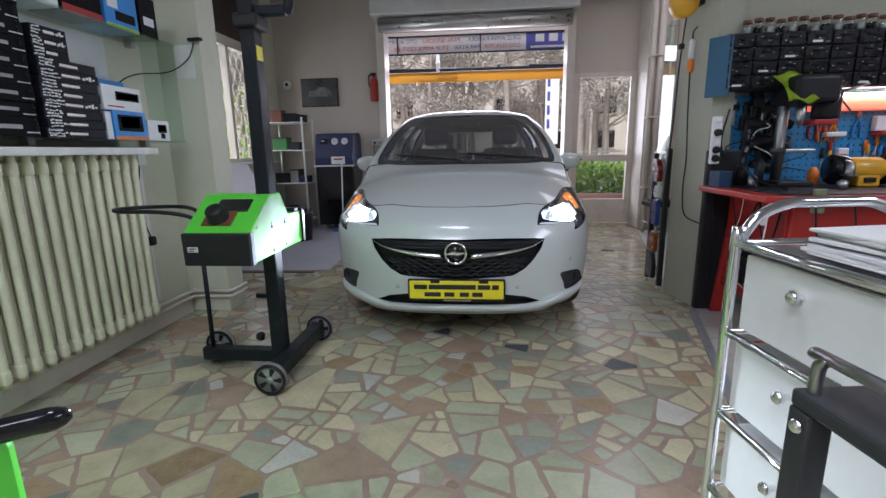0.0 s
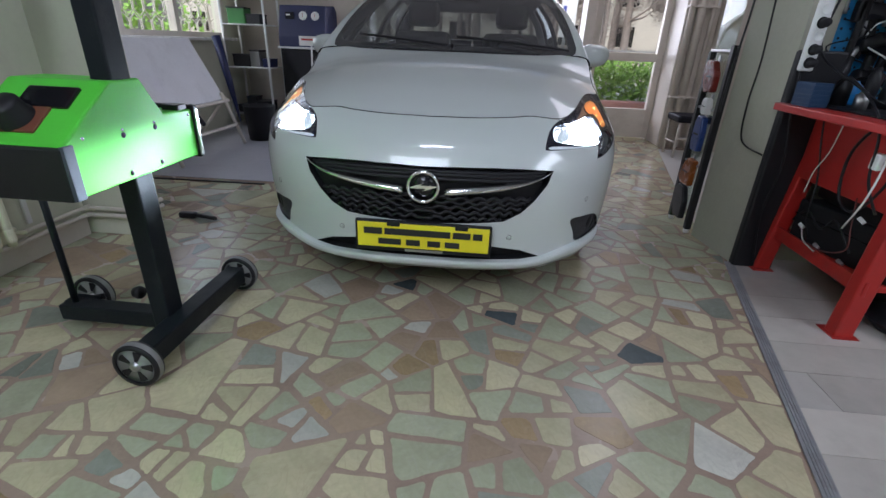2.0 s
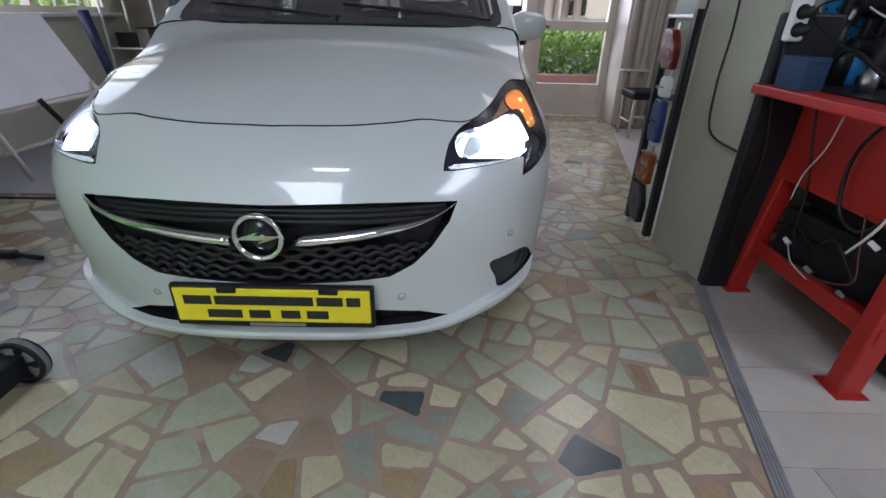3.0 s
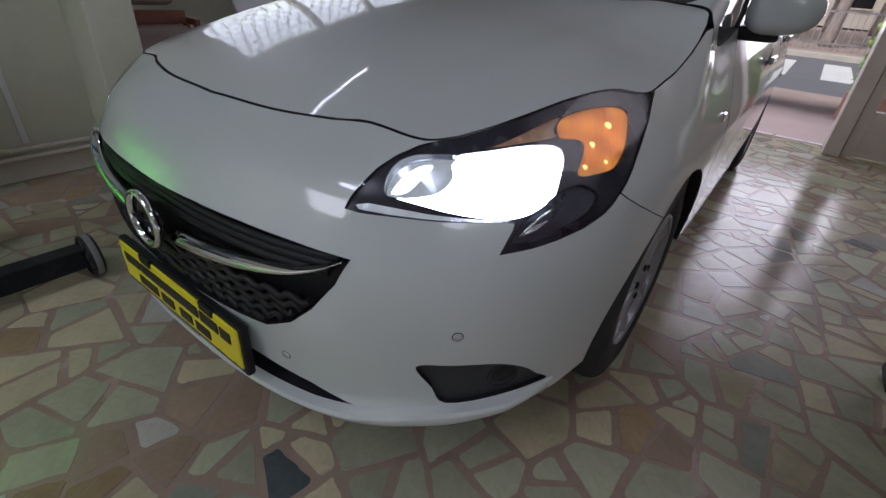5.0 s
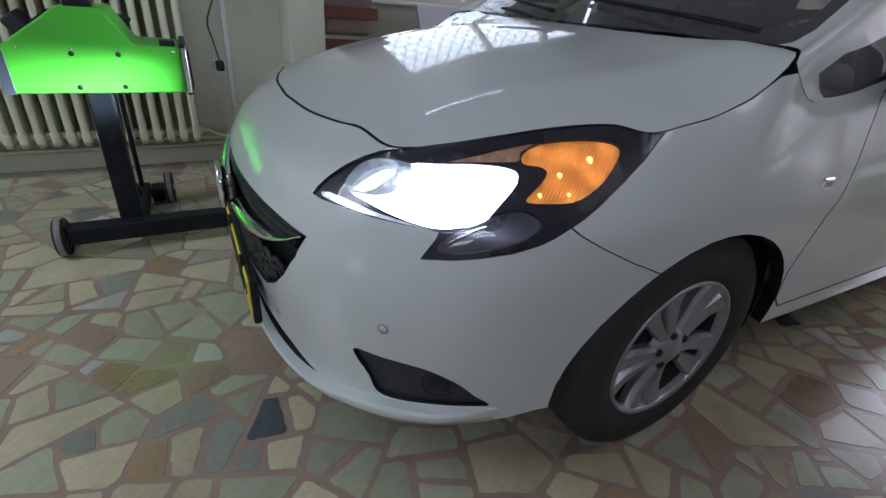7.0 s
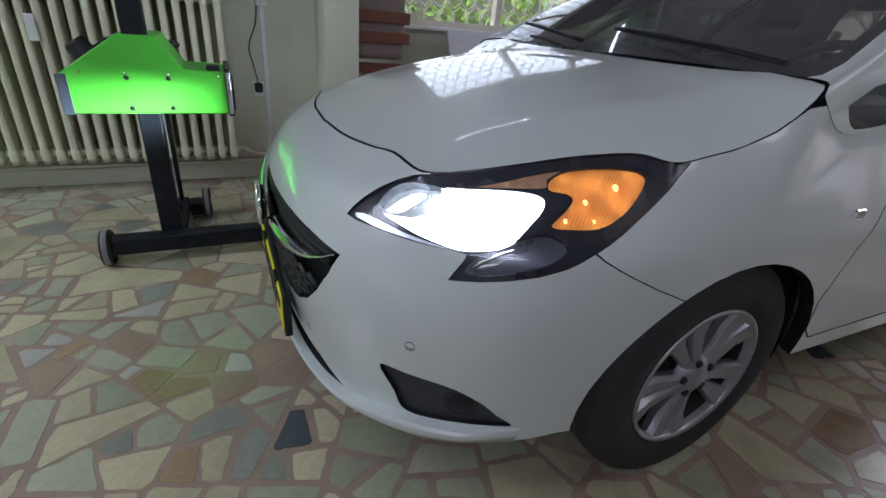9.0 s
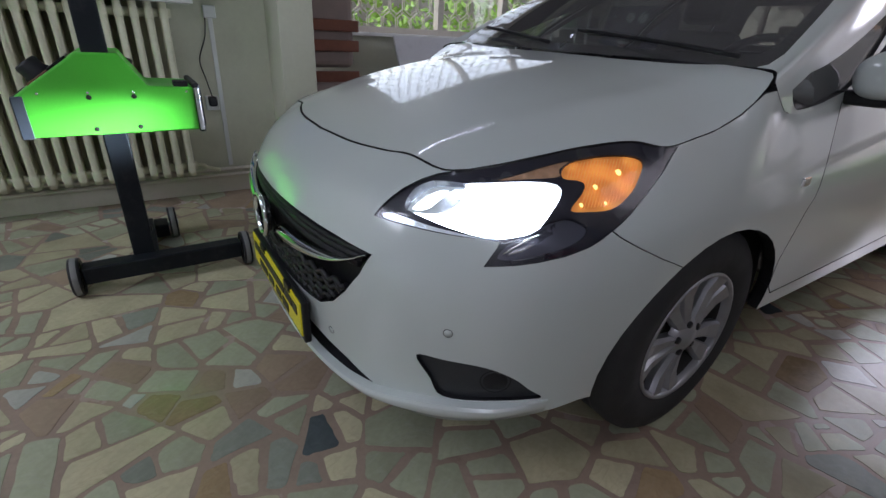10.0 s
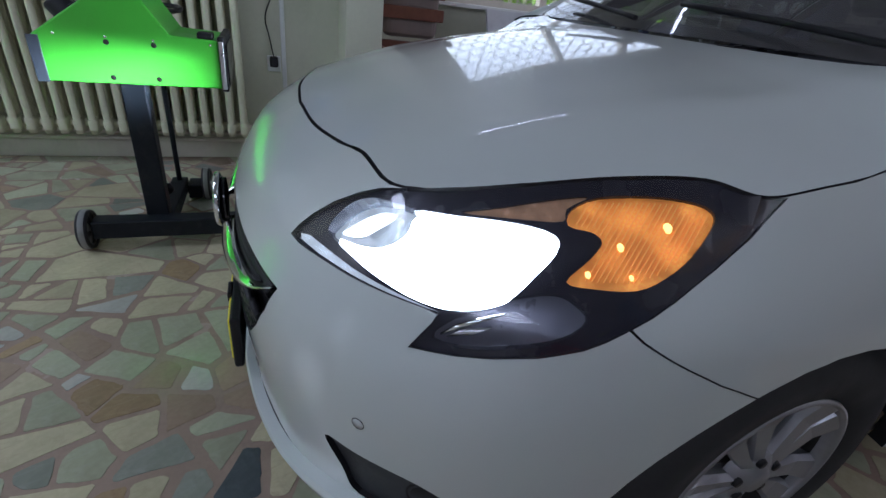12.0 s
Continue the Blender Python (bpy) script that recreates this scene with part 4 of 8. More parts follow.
for x in (-0.115, 0.15):
    part("plate_clip", abox(x - 0.025, x + 0.025, PLATE_Y - 0.008, PLATE_Y + 0.002, 0.366, 0.388, 0.003), M_BLACK, plate)
for x0, x1 in ((-0.232, -0.160), (-0.150, 0.108), (0.118, 0.186), (0.196, 0.232)):
    part("lettering_bar", abox(x0, x1, PLATE_Y - 0.0065, PLATE_Y - 0.003, 0.331, 0.357), M_INK, plate)
for x0, x1 in ((-0.175, -0.085), (-0.065, -0.010), (0.020, 0.070), (0.088, 0.145)):
    part("lettering_bar", abox(x0, x1, PLATE_Y - 0.0065, PLATE_Y - 0.003, 0.290, 0.314), M_INK, plate)
part("lettering_bar", abox(-0.07, 0.08, PLATE_Y - 0.003, PLATE_Y + 0.002, 0.262, 0.272), M_STEEL, plate)

# parking sensors
for s, v in ((0.208, 1.92), (0.521, 3.04)):
    for sgn in (1, -1):
        p, n = shell(s, v, 0.0), skin_normal(s, v)
        m = Matrix.Translation((p.x * sgn, p.y, p.z)) @ Vector((n.x * sgn, n.y, n.z)).to_track_quat("Z", "Y").to_matrix().to_4x4()
        sensor = part("parking_sensor", lathe(bmesh.new(), [(0, 0.0006), (0.0088, 0.0006), (0.009, 0.0)], 20, m), M_CARWHITE, CAR)
        part("sensor_ring", lathe(bmesh.new(), [(0.0091, 0.0004), (0.0100, 0.0008), (0.0106, 0.0)], 20, m), M_BLACK, sensor)

# bonnet
EDGE_XY = [(smooth_table(k / 60, [(a, b) for a, b, c in EDGE]), smooth_table(k / 60, [(a, c) for a, b, c in EDGE])) for k in range(61)]


def hood_shape(x, y):
    ax = abs(x)
    ridge = 0.006 * math.exp(-((ax - (0.42 + 0.20 * (y - 0.3))) / 0.05) ** 2) * min(1, max(0, (y - 0.3) / 0.2))
    return Vector((x, y, hood_z(x, y) + ridge))


half = []
for i, (x, y) in enumerate(EDGE_XY):
    a, b = EDGE_XY[max(0, i - 1)], EDGE_XY[min(60, i + 1)]
    d, gap = math.dist(a, b), 0.0062 if i < 26 else 0.0036
    half.append((max(0.0, x - (b[1] - a[1]) / d * gap), y + (b[0] - a[0]) / d * gap))
half = [p for p in half if p[1] < 1.03] + [(0.724, 1.045), (0.716, 1.074), (0.700, 1.102), (0.665, 1.116), (0.58, 1.098), (0.45, 1.070), (0.25, 1.047), (0.0, 1.042)]
HV, HT = cut_sheet(0.8, 1.2, [half], 0.03)
ht = [t for t in HT if inside(sum(HV[i][0] for i in t) / 3, sum(HV[i][1] for i in t) / 3, half)]
# black rim here too, for the shade in the bonnet's gap
part("bonnet", sheet_mesh(bmesh.new(), HV, ht, lambda x, y: hood_shape(x, y), True, 0.02, lambda x, y: hood_shape(x * 0.99, y) - Vector((0, 0, 0.02))), (M_CARWHITE, M_BLACK), CAR, "white bonnet")
low = [(0, 0.2), (0.4, 0.26), (0.52, 0.34), (0.70, 0.73), (0.728, 1.04), (0.724, 1.10), (0.69, 1.15), (0.5, 1.13), (0.0, 1.10)]
LV, LT = cut_sheet(0.9, 1.3, [low], 0.06)
lt = [t for t in LT if inside(sum(LV[i][0] for i in t) / 3, sum(LV[i][1] for i in t) / 3, low)]
part("scuttle", sheet_mesh(bmesh.new(), LV, lt, lambda x, y: Vector((x, y, hood_z(x, y) - 0.018)), True), M_BLACK, CAR, "black scuttle under the bonnet's edge")

# cabin: rails at the belt and at the roof
BASE = [(0.0, 0.0, 1.065), (0.3, 0.30, 1.075), (0.55, 0.53, 1.10), (0.72, 0.672, 1.125), (0.80, 0.702, 1.11), (0.9, 0.722, 1.075), (1.0, 0.735, 1.05)]
ROOF = (1.80, 0.557, 2.10, 2.6, 3.25, 3.66)


def cabin(s, w):
    if s <= 1:
        x, y = smooth_table(s, [(a, b) for a, b, c in BASE]), smooth_table(s, [(a, c) for a, b, c in BASE])
        z = hood_z(x, y) + 0.004
    else:
        x, y = plan(s, *TOP)
        z = rails_at(s)[-1][2]
        x += 0.001
    tx, ty = plan(s, *ROOF)
    tz = 1.372 - 0.03 * max(0, ty - 2.6) / 1.0 + 0.012 * (1 - min(1, tx / 0.557) ** 2)
    p = Vector((x, y, z)).lerp(Vector((tx, ty, tz)), w)
    bulge = 0.055 * math.sin(math.pi * w)
    out = Vector((x / 0.78 * 0.6, -0.55 * max(0, 1 - s) + 0.5 * max(0, s - 2), 0.35))
    return p + out * bulge


def cab_flat(poly):
    return [(arc(s), 0.6 * w) for s, w in poly]


cab_holes = {
    "windscreen": cab_flat([(-0.02, -0.02), (0.4, -0.02), (0.66, -0.02), (0.715, 0.02), (0.735, 0.08), (0.72, 0.95), (0.66, 0.975), (0.3, 0.985), (-0.02, 0.985)]),
    "corner_window": rounded(cab_flat([(1.022, 0.05), (1.168, 0.05), (1.162, 0.32), (1.138, 0.60), (1.072, 0.36)]), 3),
    "front_window": rounded(cab_flat([(1.198, 0.06), (1.35, 0.05), (1.565, 0.05), (1.57, 0.5), (1.565, 0.90), (1.40, 0.91), (1.24, 0.89), (1.178, 0.78), (1.190, 0.45)]), 3),
    "rear_window": rounded(cab_flat([(1.625, 0.06), (1.78, 0.06), (1.93, 0.10), (1.965, 0.5), (1.955, 0.86), (1.80, 0.90), (1.63, 0.90), (1.622, 0.5)]), 3),
    "tailgate_window": cab_flat([(2.25, 0.12), (2.6, 0.10), (3.02, 0.10), (3.02, 0.90), (2.6, 0.90), (2.25, 0.86)]),
}
frit = {
    "windscreen": cab_flat([(-0.02, 0.055), (0.4, 0.055), (0.66, 0.07), (0.685, 0.12), (0.68, 0.88), (0.62, 0.93), (0.3, 0.945), (-0.02, 0.945)]),
}
CV, CT = cut_sheet(arc(2.998), 0.6, [*cab_holes.values(), *frit.values()], 0.04)
cab = {}
for t in CT:
    cx, cy = sum(CV[i][0] for i in t) / 3, sum(CV[i][1] for i in t) / 3
    if cx < 0 or cy < 0 or cy > 0.6:
        continue
    k = next((k for k, p in cab_holes.items() if inside(cx, cy, p)), "frame")
    if k == "windscreen" and not inside(cx, cy, frit["windscreen"]):
        k = "frit"
    cab.setdefault(k, []).append(t)


def cab_at(off, f=1):
    def place(a, b):
        s, w = unarc(a), b / 0.6
        p = cabin(s, w)
        if off:
            q = (cabin(min(2.998, s + 0.01), w) - cabin(max(0, s - 0.01), w)).cross(cabin(s, min(1, w + 0.03)) - cabin(s, max(0, w - 0.03)))
            q = q.normalized() if q.length > 1e-9 else Vector((0, -1, 0))
            if q.dot(Vector((1.0, (s - 1.5) * 2, 0.2))) < 0:
                q = -q
            p = p + q * off
        return (p.x * f, p.y, p.z)
    return place


part("cabin_frame", sheet_mesh(bmesh.new(), CV, cab["frame"], cab_at(0), True, 0.02, cab_at(-0.02)), (M_CARWHITE, M_BLACK), CAR, "white pillars and window frames")
part("inner_trim", sheet_mesh(bmesh.new(), CV, cab["frame"], cab_at(-0.024), True), M_SEAT, CAR, "dark inner trim")
part("windscreen_border", sheet_mesh(bmesh.new(), CV, cab["frit"], cab_at(-0.002), True), M_GLOSSBLACK, CAR, "black glass border")
for k in ("windscreen", "tailgate_window"):
    ob = part(k, sheet_mesh(bmesh.new(), CV, cab[k] + (cab["frit"] if k == "windscreen" else []), cab_at(-0.006 if k != "windscreen" else 0.0), True), M_CARGLASS, CAR, "dark-looking car glass")
    ob.visible_shadow = False
for k in ("corner_window", "front_window", "rear_window"):
    for f in (1, -1):
        if (k, f) == ("front_window", 1):
            continue  # the driver's window is wound down
        ob = part(k, sheet_mesh(bmesh.new(), CV, cab[k], cab_at(-0.008, f), False), M_CARGLASS, CAR, "car side glass")
        ob.visible_shadow = False


def roof_place(x, y):
    ex = max(0.0, 1 - abs(x / 0.557) ** 2.6)
    front = 2.10 - 0.30 * ex ** (1 / 2.6)
    back = 3.25 + 0.41 * max(0.0, 1 - abs(x / 0.557) ** 2.8) ** (1 / 2.8)
    u = min(1, max(0, (y - front) / max(1e-6, back - front)))
    crown = 0.075 * max(0.0, math.sin(math.pi * u**0.8)) ** 0.7 * ex**0.5
    return Vector((x, y, 1.372 - 0.03 * max(0, y - 2.6) + 0.012 * (1 - min(1, abs(x) / 0.557) ** 2) + crown))


roof_half = [plan(3 * k / 90, *ROOF) for k in range(91)]
RV, RT = cut_sheet(0.60, 1.95, [roof_half], 0.045, 0.0, 1.75)
rt = [t for t in RT if inside(sum(RV[i][0] for i in t) / 3, sum(RV[i][1] for i in t) / 3, roof_half)]
part("roof", sheet_mesh(bmesh.new(), RV, rt, roof_place, True), M_CARWHITE, CAR, "white roof")
part("headliner", sheet_mesh(bmesh.new(), RV, rt, lambda x, y: roof_place(x, y) - Vector((0, 0, 0.03)), True), M_SEAT, CAR, "dark grey headliner")
aerial = part("aerial", tube(bmesh.new(), [(0, 3.25, 1.43), (0, 3.32, 1.47), (0, 3.42, 1.52)], [0.012, 0.005, 0.003], 8), M_BLACK, CAR)

# wheels
def wheel(y, f):
    w = part("wheel", bmesh.new(), M_ALLOY, CAR, "silver ten-spoke alloy wheel")
    w.matrix_local = Matrix.Translation((0.800 * f, y, WHEEL_Z)) @ Matrix.Rotation(radians(90 * f), 4, "Y") @ Matrix.Rotation(radians(11), 4, "Z")
    tyre = lathe(bmesh.new(), [(0.190, -0.012), (0.202, 0.002), (0.254, 0.007), (0.292, -0.004), (0.306, -0.018), (0.312, -0.04), (0.312, -0.16), (0.300, -0.19), (0.25, -0.20), (0.190, -0.18)], 64)
    part("tyre", tyre, M_RUBBER, w, "black tyre")
    tread = bmesh.new()
    for r in (-0.07, -0.10, -0.13):
        lathe(tread, [(0.3125, r - 0.004), (0.3128, r), (0.3125, r + 0.004)], 48)
    part("tread_groove", tread, M_BLACK, w)
    part("rim", lathe(bmesh.new(), [(0.195, -0.004), (0.193, 0.002), (0.187, 0.002), (0.183, -0.008), (0.181, -0.022)], 64), M_ALLOY, w)
    # the barrel's near-black colour stands in for shade between the spokes
    part("rim_barrel", lathe(bmesh.new(), [(0.181, -0.022), (0.178, -0.06), (0.172, -0.16)], 64), M_WHEEL_SHADE, w, "inner barrel with its shade put into a near-black colour")
    part("brake_disc", lathe(bmesh.new(), [(0.0, -0.075), (0.13, -0.075), (0.13, -0.09), (0.173, -0.12)], 40), M_WHEEL_SHADE, w)
    for k in range(10):
        a = radians(36 * k + (5.5 if k % 2 else -5.5))
        bm = bmesh.new()
        pts = [(0.030, 0.013, -0.004), (0.08, 0.014, -0.009), (0.135, 0.022, -0.012), (0.187, 0.031, -0.003)]
        prev = None
        for r, hw, z in pts:
            ring = [bm.verts.new((r, s * hw * q, z - dz)) for s, q, dz in ((-1, 1, 0.014), (-1, 0.72, 0), (1, 0.80, 0.004), (1, 1, 0.016), (1, 0.8, 0.035), (-1, 0.8, 0.035))]
            if prev:
                for i in range(6):
                    g = bm.faces.new((prev[i], prev[(i + 1) % 6], ring[(i + 1) % 6], ring[i]))
                    g.smooth = False
            else:
                bm.faces.new(ring)
            prev = ring
        bm.faces.new(prev)
        bmesh.ops.rotate(bm, cent=(0, 0, 0), matrix=Matrix.Rotation(a, 3, "Z"), verts=bm.verts)
        part("spoke", bm, M_ALLOY, w)
    part("hub_cap", lathe(bmesh.new(), [(0, 0.004), (0.026, 0.003), (0.030, -0.002), (0.055, -0.010), (0.06, -0.03)], 32), M_ALLOY, w)
    for k in range(5):
        a = radians(72 * k + 36)
        part("wheel_bolt", lathe(bmesh.new(), [(0, -0.001), (0.009, -0.001), (0.011, -0.008)], 12, Matrix.Translation((0.045 * math.cos(a), 0.045 * math.sin(a), 0))), M_BLACK, w)
    return w


for y in WHEELS_Y:
    for f in (1, -1):
        wheel(y, f)
        well = bmesh.new()
        lathe(well, [(0.0, 0.0), (0.30, 0.0), (0.37, 0.02), (0.375, 0.20)], 40, Matrix.Translation((0.57 * f, y, WHEEL_Z)) @ Matrix.Rotation(radians(90 * f), 4, "Y"))
        bmesh.ops.delete(well, geom=[q for q in well.faces if q.calc_center_median().z < 0.25], context="FACES")
        part("wheel_well", well, M_BLACK, CAR, "black wheel arch liner")

# underside, seats and dashboard
part("floor_pan", abox(-0.60, 0.60, 0.55, 3.7, 0.20, 0.30, 0.02), M_BLACK, CAR)
part("dashboard", abox(-0.64, 0.64, 1.15, 1.62, 0.70, 0.955, 0.06, 3), M_BLACK, CAR, "black dashboard")
for f in (1, -1):
    seat = part("front_seat", abox(0.36 * f - 0.24, 0.36 * f + 0.24, 1.95, 2.45, 0.35, 0.55, 0.06, 3), M_SEAT, CAR, "dark fabric front seat")
    part("backrest", abox(0.36 * f - 0.23, 0.36 * f + 0.23, -0.07, 0.07, 0, 0.62, 0.06, 3, m=Matrix.Translation((0, 2.42, 0.50)) @ Matrix.Rotation(radians(-14), 4, "X")), M_SEAT, seat)
    part("headrest", abox(0.36 * f - 0.13, 0.36 * f + 0.13, -0.05, 0.05, 0.65, 0.84, 0.045, 3, m=Matrix.Translation((0, 2.42, 0.50)) @ Matrix.Rotation(radians(-12), 4, "X")), M_SEAT, seat)
part("rear_bench", abox(-0.62, 0.62, 3.0, 3.18, 0.4, 0.98, 0.06, 3), M_SEAT, CAR, "dark fabric rear bench")
steer = bmesh.new()
ring = [(0.185 * math.cos(a), 0.185 * math.sin(a), 0) for a in (2 * math.pi * k / 32 for k in range(32))]
tube(steer, ring, 0.016, 8, closed=True)
box(steer, -0.17, 0.17, -0.03, 0.03, -0.02, 0.02, 0.01)
box(steer, -0.05, 0.05, -0.06, 0.06, -0.03, 0.03, 0.015)
bmesh.ops.transform(steer, matrix=Matrix.Translation((0.36, 1.72, 0.90)) @ Matrix.Rotation(radians(65), 4, "X"), verts=steer.verts)
part("steering_wheel", steer, M_BLACK, CAR)
part("interior_mirror", abox(-0.11, 0.11, 1.86, 1.90, 1.27, 1.33, 0.015), M_BLACK, CAR)

# door mirrors
for f in (1, -1):
    bm = bmesh.new()
    bmesh.ops.create_uvsphere(bm, u_segments=28, v_segments=16, radius=1)
    for v in bm.verts:
        x, y, z = v.co
        sq = lambda t, e: math.copysign(abs(t) ** e, t)
        x, y, z = sq(x, 0.66), sq(y, 0.8), sq(z, 0.60)
        top = 0.094 - 0.030 * (x * 0.5 + 0.5) ** 1.5 - 0.030 * max(0.0, -x - 0.35)
        y2 = y * 0.062 if y < 0 else y * 0.035
        v.co = (x * 0.128 + 0.02 * max(0.0, -z) * -x, y2 + 0.025 * x, z * (top if z > 0 else 0.070) + 0.008 * x)
    for q in bm.faces:
        q.smooth = True
    bmesh.ops.transform(bm, matrix=Matrix.Translation((0.838 * f, 1.52, 0.975)) @ Matrix.Diagonal((f * 0.76, 0.9, 0.84, 1)), verts=bm.verts)
    mir = part("door_mirror", bm, M_CARWHITE, CAR, "white door mirror on a black foot")
    part("mirror_glass", abox(0.838 * f - 0.07, 0.838 * f + 0.07, 1.553, 1.5575, 0.93, 1.018, 0.02), M_CHROME, mir)
    part("mirror_foot", slab(bmesh.new(), [(0.715, 1.47), (0.83, 1.50), (0.85, 1.55), (0.725, 1.58)], 0.04, Matrix.Diagonal((f, 1, 1, 1)) @ Matrix.Translation((0, 0, 0.895)), 0.01), M_BLACK, mir)
    # side repeater and door handles
    p = shell(1.143, 6.08, 0.001)
    part("side_repeater", abox(p.x * f - 0.006, p.x * f + 0.006, p.y - 0.022, p.y + 0.022, p.z - 0.013, p.z + 0.013, 0.005), M_CHROME, CAR, "small side indicator")
    for s, v in ((1.545, 6.35), (1.90, 6.45)):
        p, n = shell(s, v, 0.02), skin_normal(s, v)
        handle = part("door_handle", abox((p.x) * f - 0.010, (p.x) * f + 0.010, p.y - 0.085, p.y + 0.085, p.z - 0.015, p.z + 0.015, 0.009, 3), M_CARWHITE, CAR)
        # black disc on the door in place of the shaded hollow behind the handle
        part("handle_recess", lathe(bmesh.new(), [(0, 0), (0.04, 0.002), (0.05, 0.004)], 24, Matrix.Translation(((p.x - 0.0175) * f, p.y - 0.03, p.z)) @ Matrix.Rotation(radians(90 * f), 4, "Y")), M_BLACK, handle)

# wipers
for a, b in (((0.62, 1.10), (0.02, 1.16)), ((-0.02, 1.06), (-0.52, 1.17))):
    arm = []
    for k in range(9):
        u = k / 8
        x, y = a[0] + (b[0] - a[0]) * u, a[1] + (b[1] - a[1]) * u
        arm.append((x, y - 0.02, hood_z(x, y) + 0.03 + 0.03 * u))
    part("wiper", tube(bmesh.new(), arm, 0.007, 6), M_BLACK, CAR, "black wiper arm")


# ---- headlight tester ----
def castor(name, m, parent, r=0.075, w=0.036):
    wh = part(name, lathe(bmesh.new(), [(r - 0.013, -w / 2), (r - 0.003, -w / 2), (r, -w / 2 + 0.004), (r, w / 2 - 0.004), (r - 0.003, w / 2), (r - 0.013, w / 2), (r - 0.013, -w / 2)], 36, m), M_BLACK, parent, "black-walled wheel with a grey tread")
    # grey band on the tread imitates the light of the headlights
    part("tread", lathe(bmesh.new(), [(r - 0.001, -w / 2 + 0.007), (r + 0.0005, -w / 2 + 0.009), (r + 0.0005, w / 2 - 0.009), (r - 0.001, w / 2 - 0.007)], 36, m), M_WHEELGREY, wh, "tread painted grey for the car's light on it")
    part("wheel_disc", lathe(bmesh.new(), [(0, -w / 2 + 0.003), (r - 0.013, -w / 2 + 0.006), (r - 0.013, w / 2 - 0.006), (0, w / 2 - 0.003)], 30, m), M_WHEELGREY, wh, "grey plastic disc")
    for k in range(5):
        wedge = slab(bmesh.new(), [(0.020, -0.004), (r - 0.022, -0.013), (r - 0.019, 0.0), (r - 0.022, 0.013), (0.020, 0.004)], w - 0.004, m @ Matrix.Rotation(radians(72 * k), 4, "Z") @ Matrix.Translation((0, 0, 0.002 - w / 2)))
        part("disc_opening", wedge, M_BLACK, wh, "dark opening of the disc")
    part("axle_cap", lathe(bmesh.new(), [(0, -w / 2 - 0.006), (0.014, -w / 2 - 0.004), (0.015, w / 2 + 0.004), (0, w / 2 + 0.006)], 20, m), M_STEEL, wh)
    return wh


M_STRIPNAVY = material("blue_grey_paint", (0.055, 0.066, 0.085), 0.4, spread=0.1)
M_WHEELGREY = material("grey_rubber", (0.22, 0.22, 0.215), 0.6, spread=0.12, scale=14, dirt=(0.15, 0.14, 0.13), dirt_amount=0.5)
tester = thing("headlight_tester", "bright green headlight tester on a dark wheeled mast", "tester")
part("mast", abox(-0.664, -0.600, 2.100, 2.178, 0.06, 2.15, 0.006), M_MAST, tester, "square blue-black mast")
part("mast_sticker", abox(-0.6005, -0.598, 2.112, 2.166, 1.475, 1.535), M_YELLOW, tester, "yellow sticker")
part("base_beam", abox(-0.612, -0.540, 1.925, 2.505, 0.048, 0.118, 0.005), M_MAST, tester)
part("cross_beam", abox(-1.045, -0.612, 2.125, 2.190, 0.048, 0.108, 0.005), M_MAST, tester)
part("wheel_bracket", abox(-1.09, -0.985, 2.19, 2.25, 0.02, 0.085, 0.006), M_MAST, tester)
for x, y in ((-0.576, 1.903), (-0.576, 2.527), (-1.035, 2.272)):
    castor("wheel", Matrix.Translation((x, y, 0.0755)) @ ALONG_Y, tester)
part("lock_knob", lathe(bmesh.new(), [(0, 0), (0.02, 0), (0.024, 0.012), (0.018, 0.03), (0, 0.03)], 20, Matrix.Translation((-0.73, 2.16, 0.17)) @ Matrix.Rotation(radians(-90), 4, "Y")), M_BLACK, tester)
part("guide_rod", tube(bmesh.new(), [(-1.005, 2.16, 0.10), (-1.0, 2.16, 0.62)], 0.011, 10), M_MAST, tester)
part("steering_loop", tube(bmesh.new(), curve_pts([(-0.90, 2.06, 0.755), (-0.98, 2.05, 0.80), (-1.10, 2.02, 0.822), (-1.30, 2.04, 0.822), (-1.385, 2.12, 0.822), (-1.33, 2.21, 0.822), (-1.15, 2.24, 0.822), (-1.02, 2.18, 0.81), (-0.93, 2.10, 0.76)], 8), 0.0095, 10), M_BLACK, tester, "black tubular handle loop")
head = part("optical_head", slab(bmesh.new(), [(1.905, 0.612), (1.888, 0.752), (2.082, 0.893), (2.203, 0.893), (2.276, 0.782), (2.425, 0.776), (2.425, 0.614)], 0.30, Matrix(((0, 0, 1, -0.895), (1, 0, 0, 0), (0, 1, 0, 0), (0, 0, 0, 1))), 0.006), M_GREEN, tester, "bright green sheet-metal head with rivets")
part("front_panel", slab(bmesh.new(), [(-0.895, 0.607), (-0.598, 0.607), (-0.596, 0.748), (-0.899, 0.748)], 0.022, Matrix(((1, 0, 0, 0), (0, 0, -1, 1.896), (0, 1, 0, 0), (0, 0, 0, 1))), 0.006), M_BLACK, head, "black front panel")
part("panel_label", abox(-0.872, -0.826, 1.871, 1.8735, 0.668, 0.690), M_WHITEPL, head)
for x0, x1 in ((-0.866, -0.842), (-0.866, -0.834)):
    part("lettering_bar", abox(x0, x1, 1.8695, 1.8712, 0.672 if x1 < -0.84 else 0.681, 0.676 if x1 < -0.84 else 0.685), M_INK, head)
part("corner_strip", abox(-0.600, -0.588, 1.878, 1.910, 0.61, 0.752, 0.002), M_STRIPNAVY, head, "blue-grey corner strip")
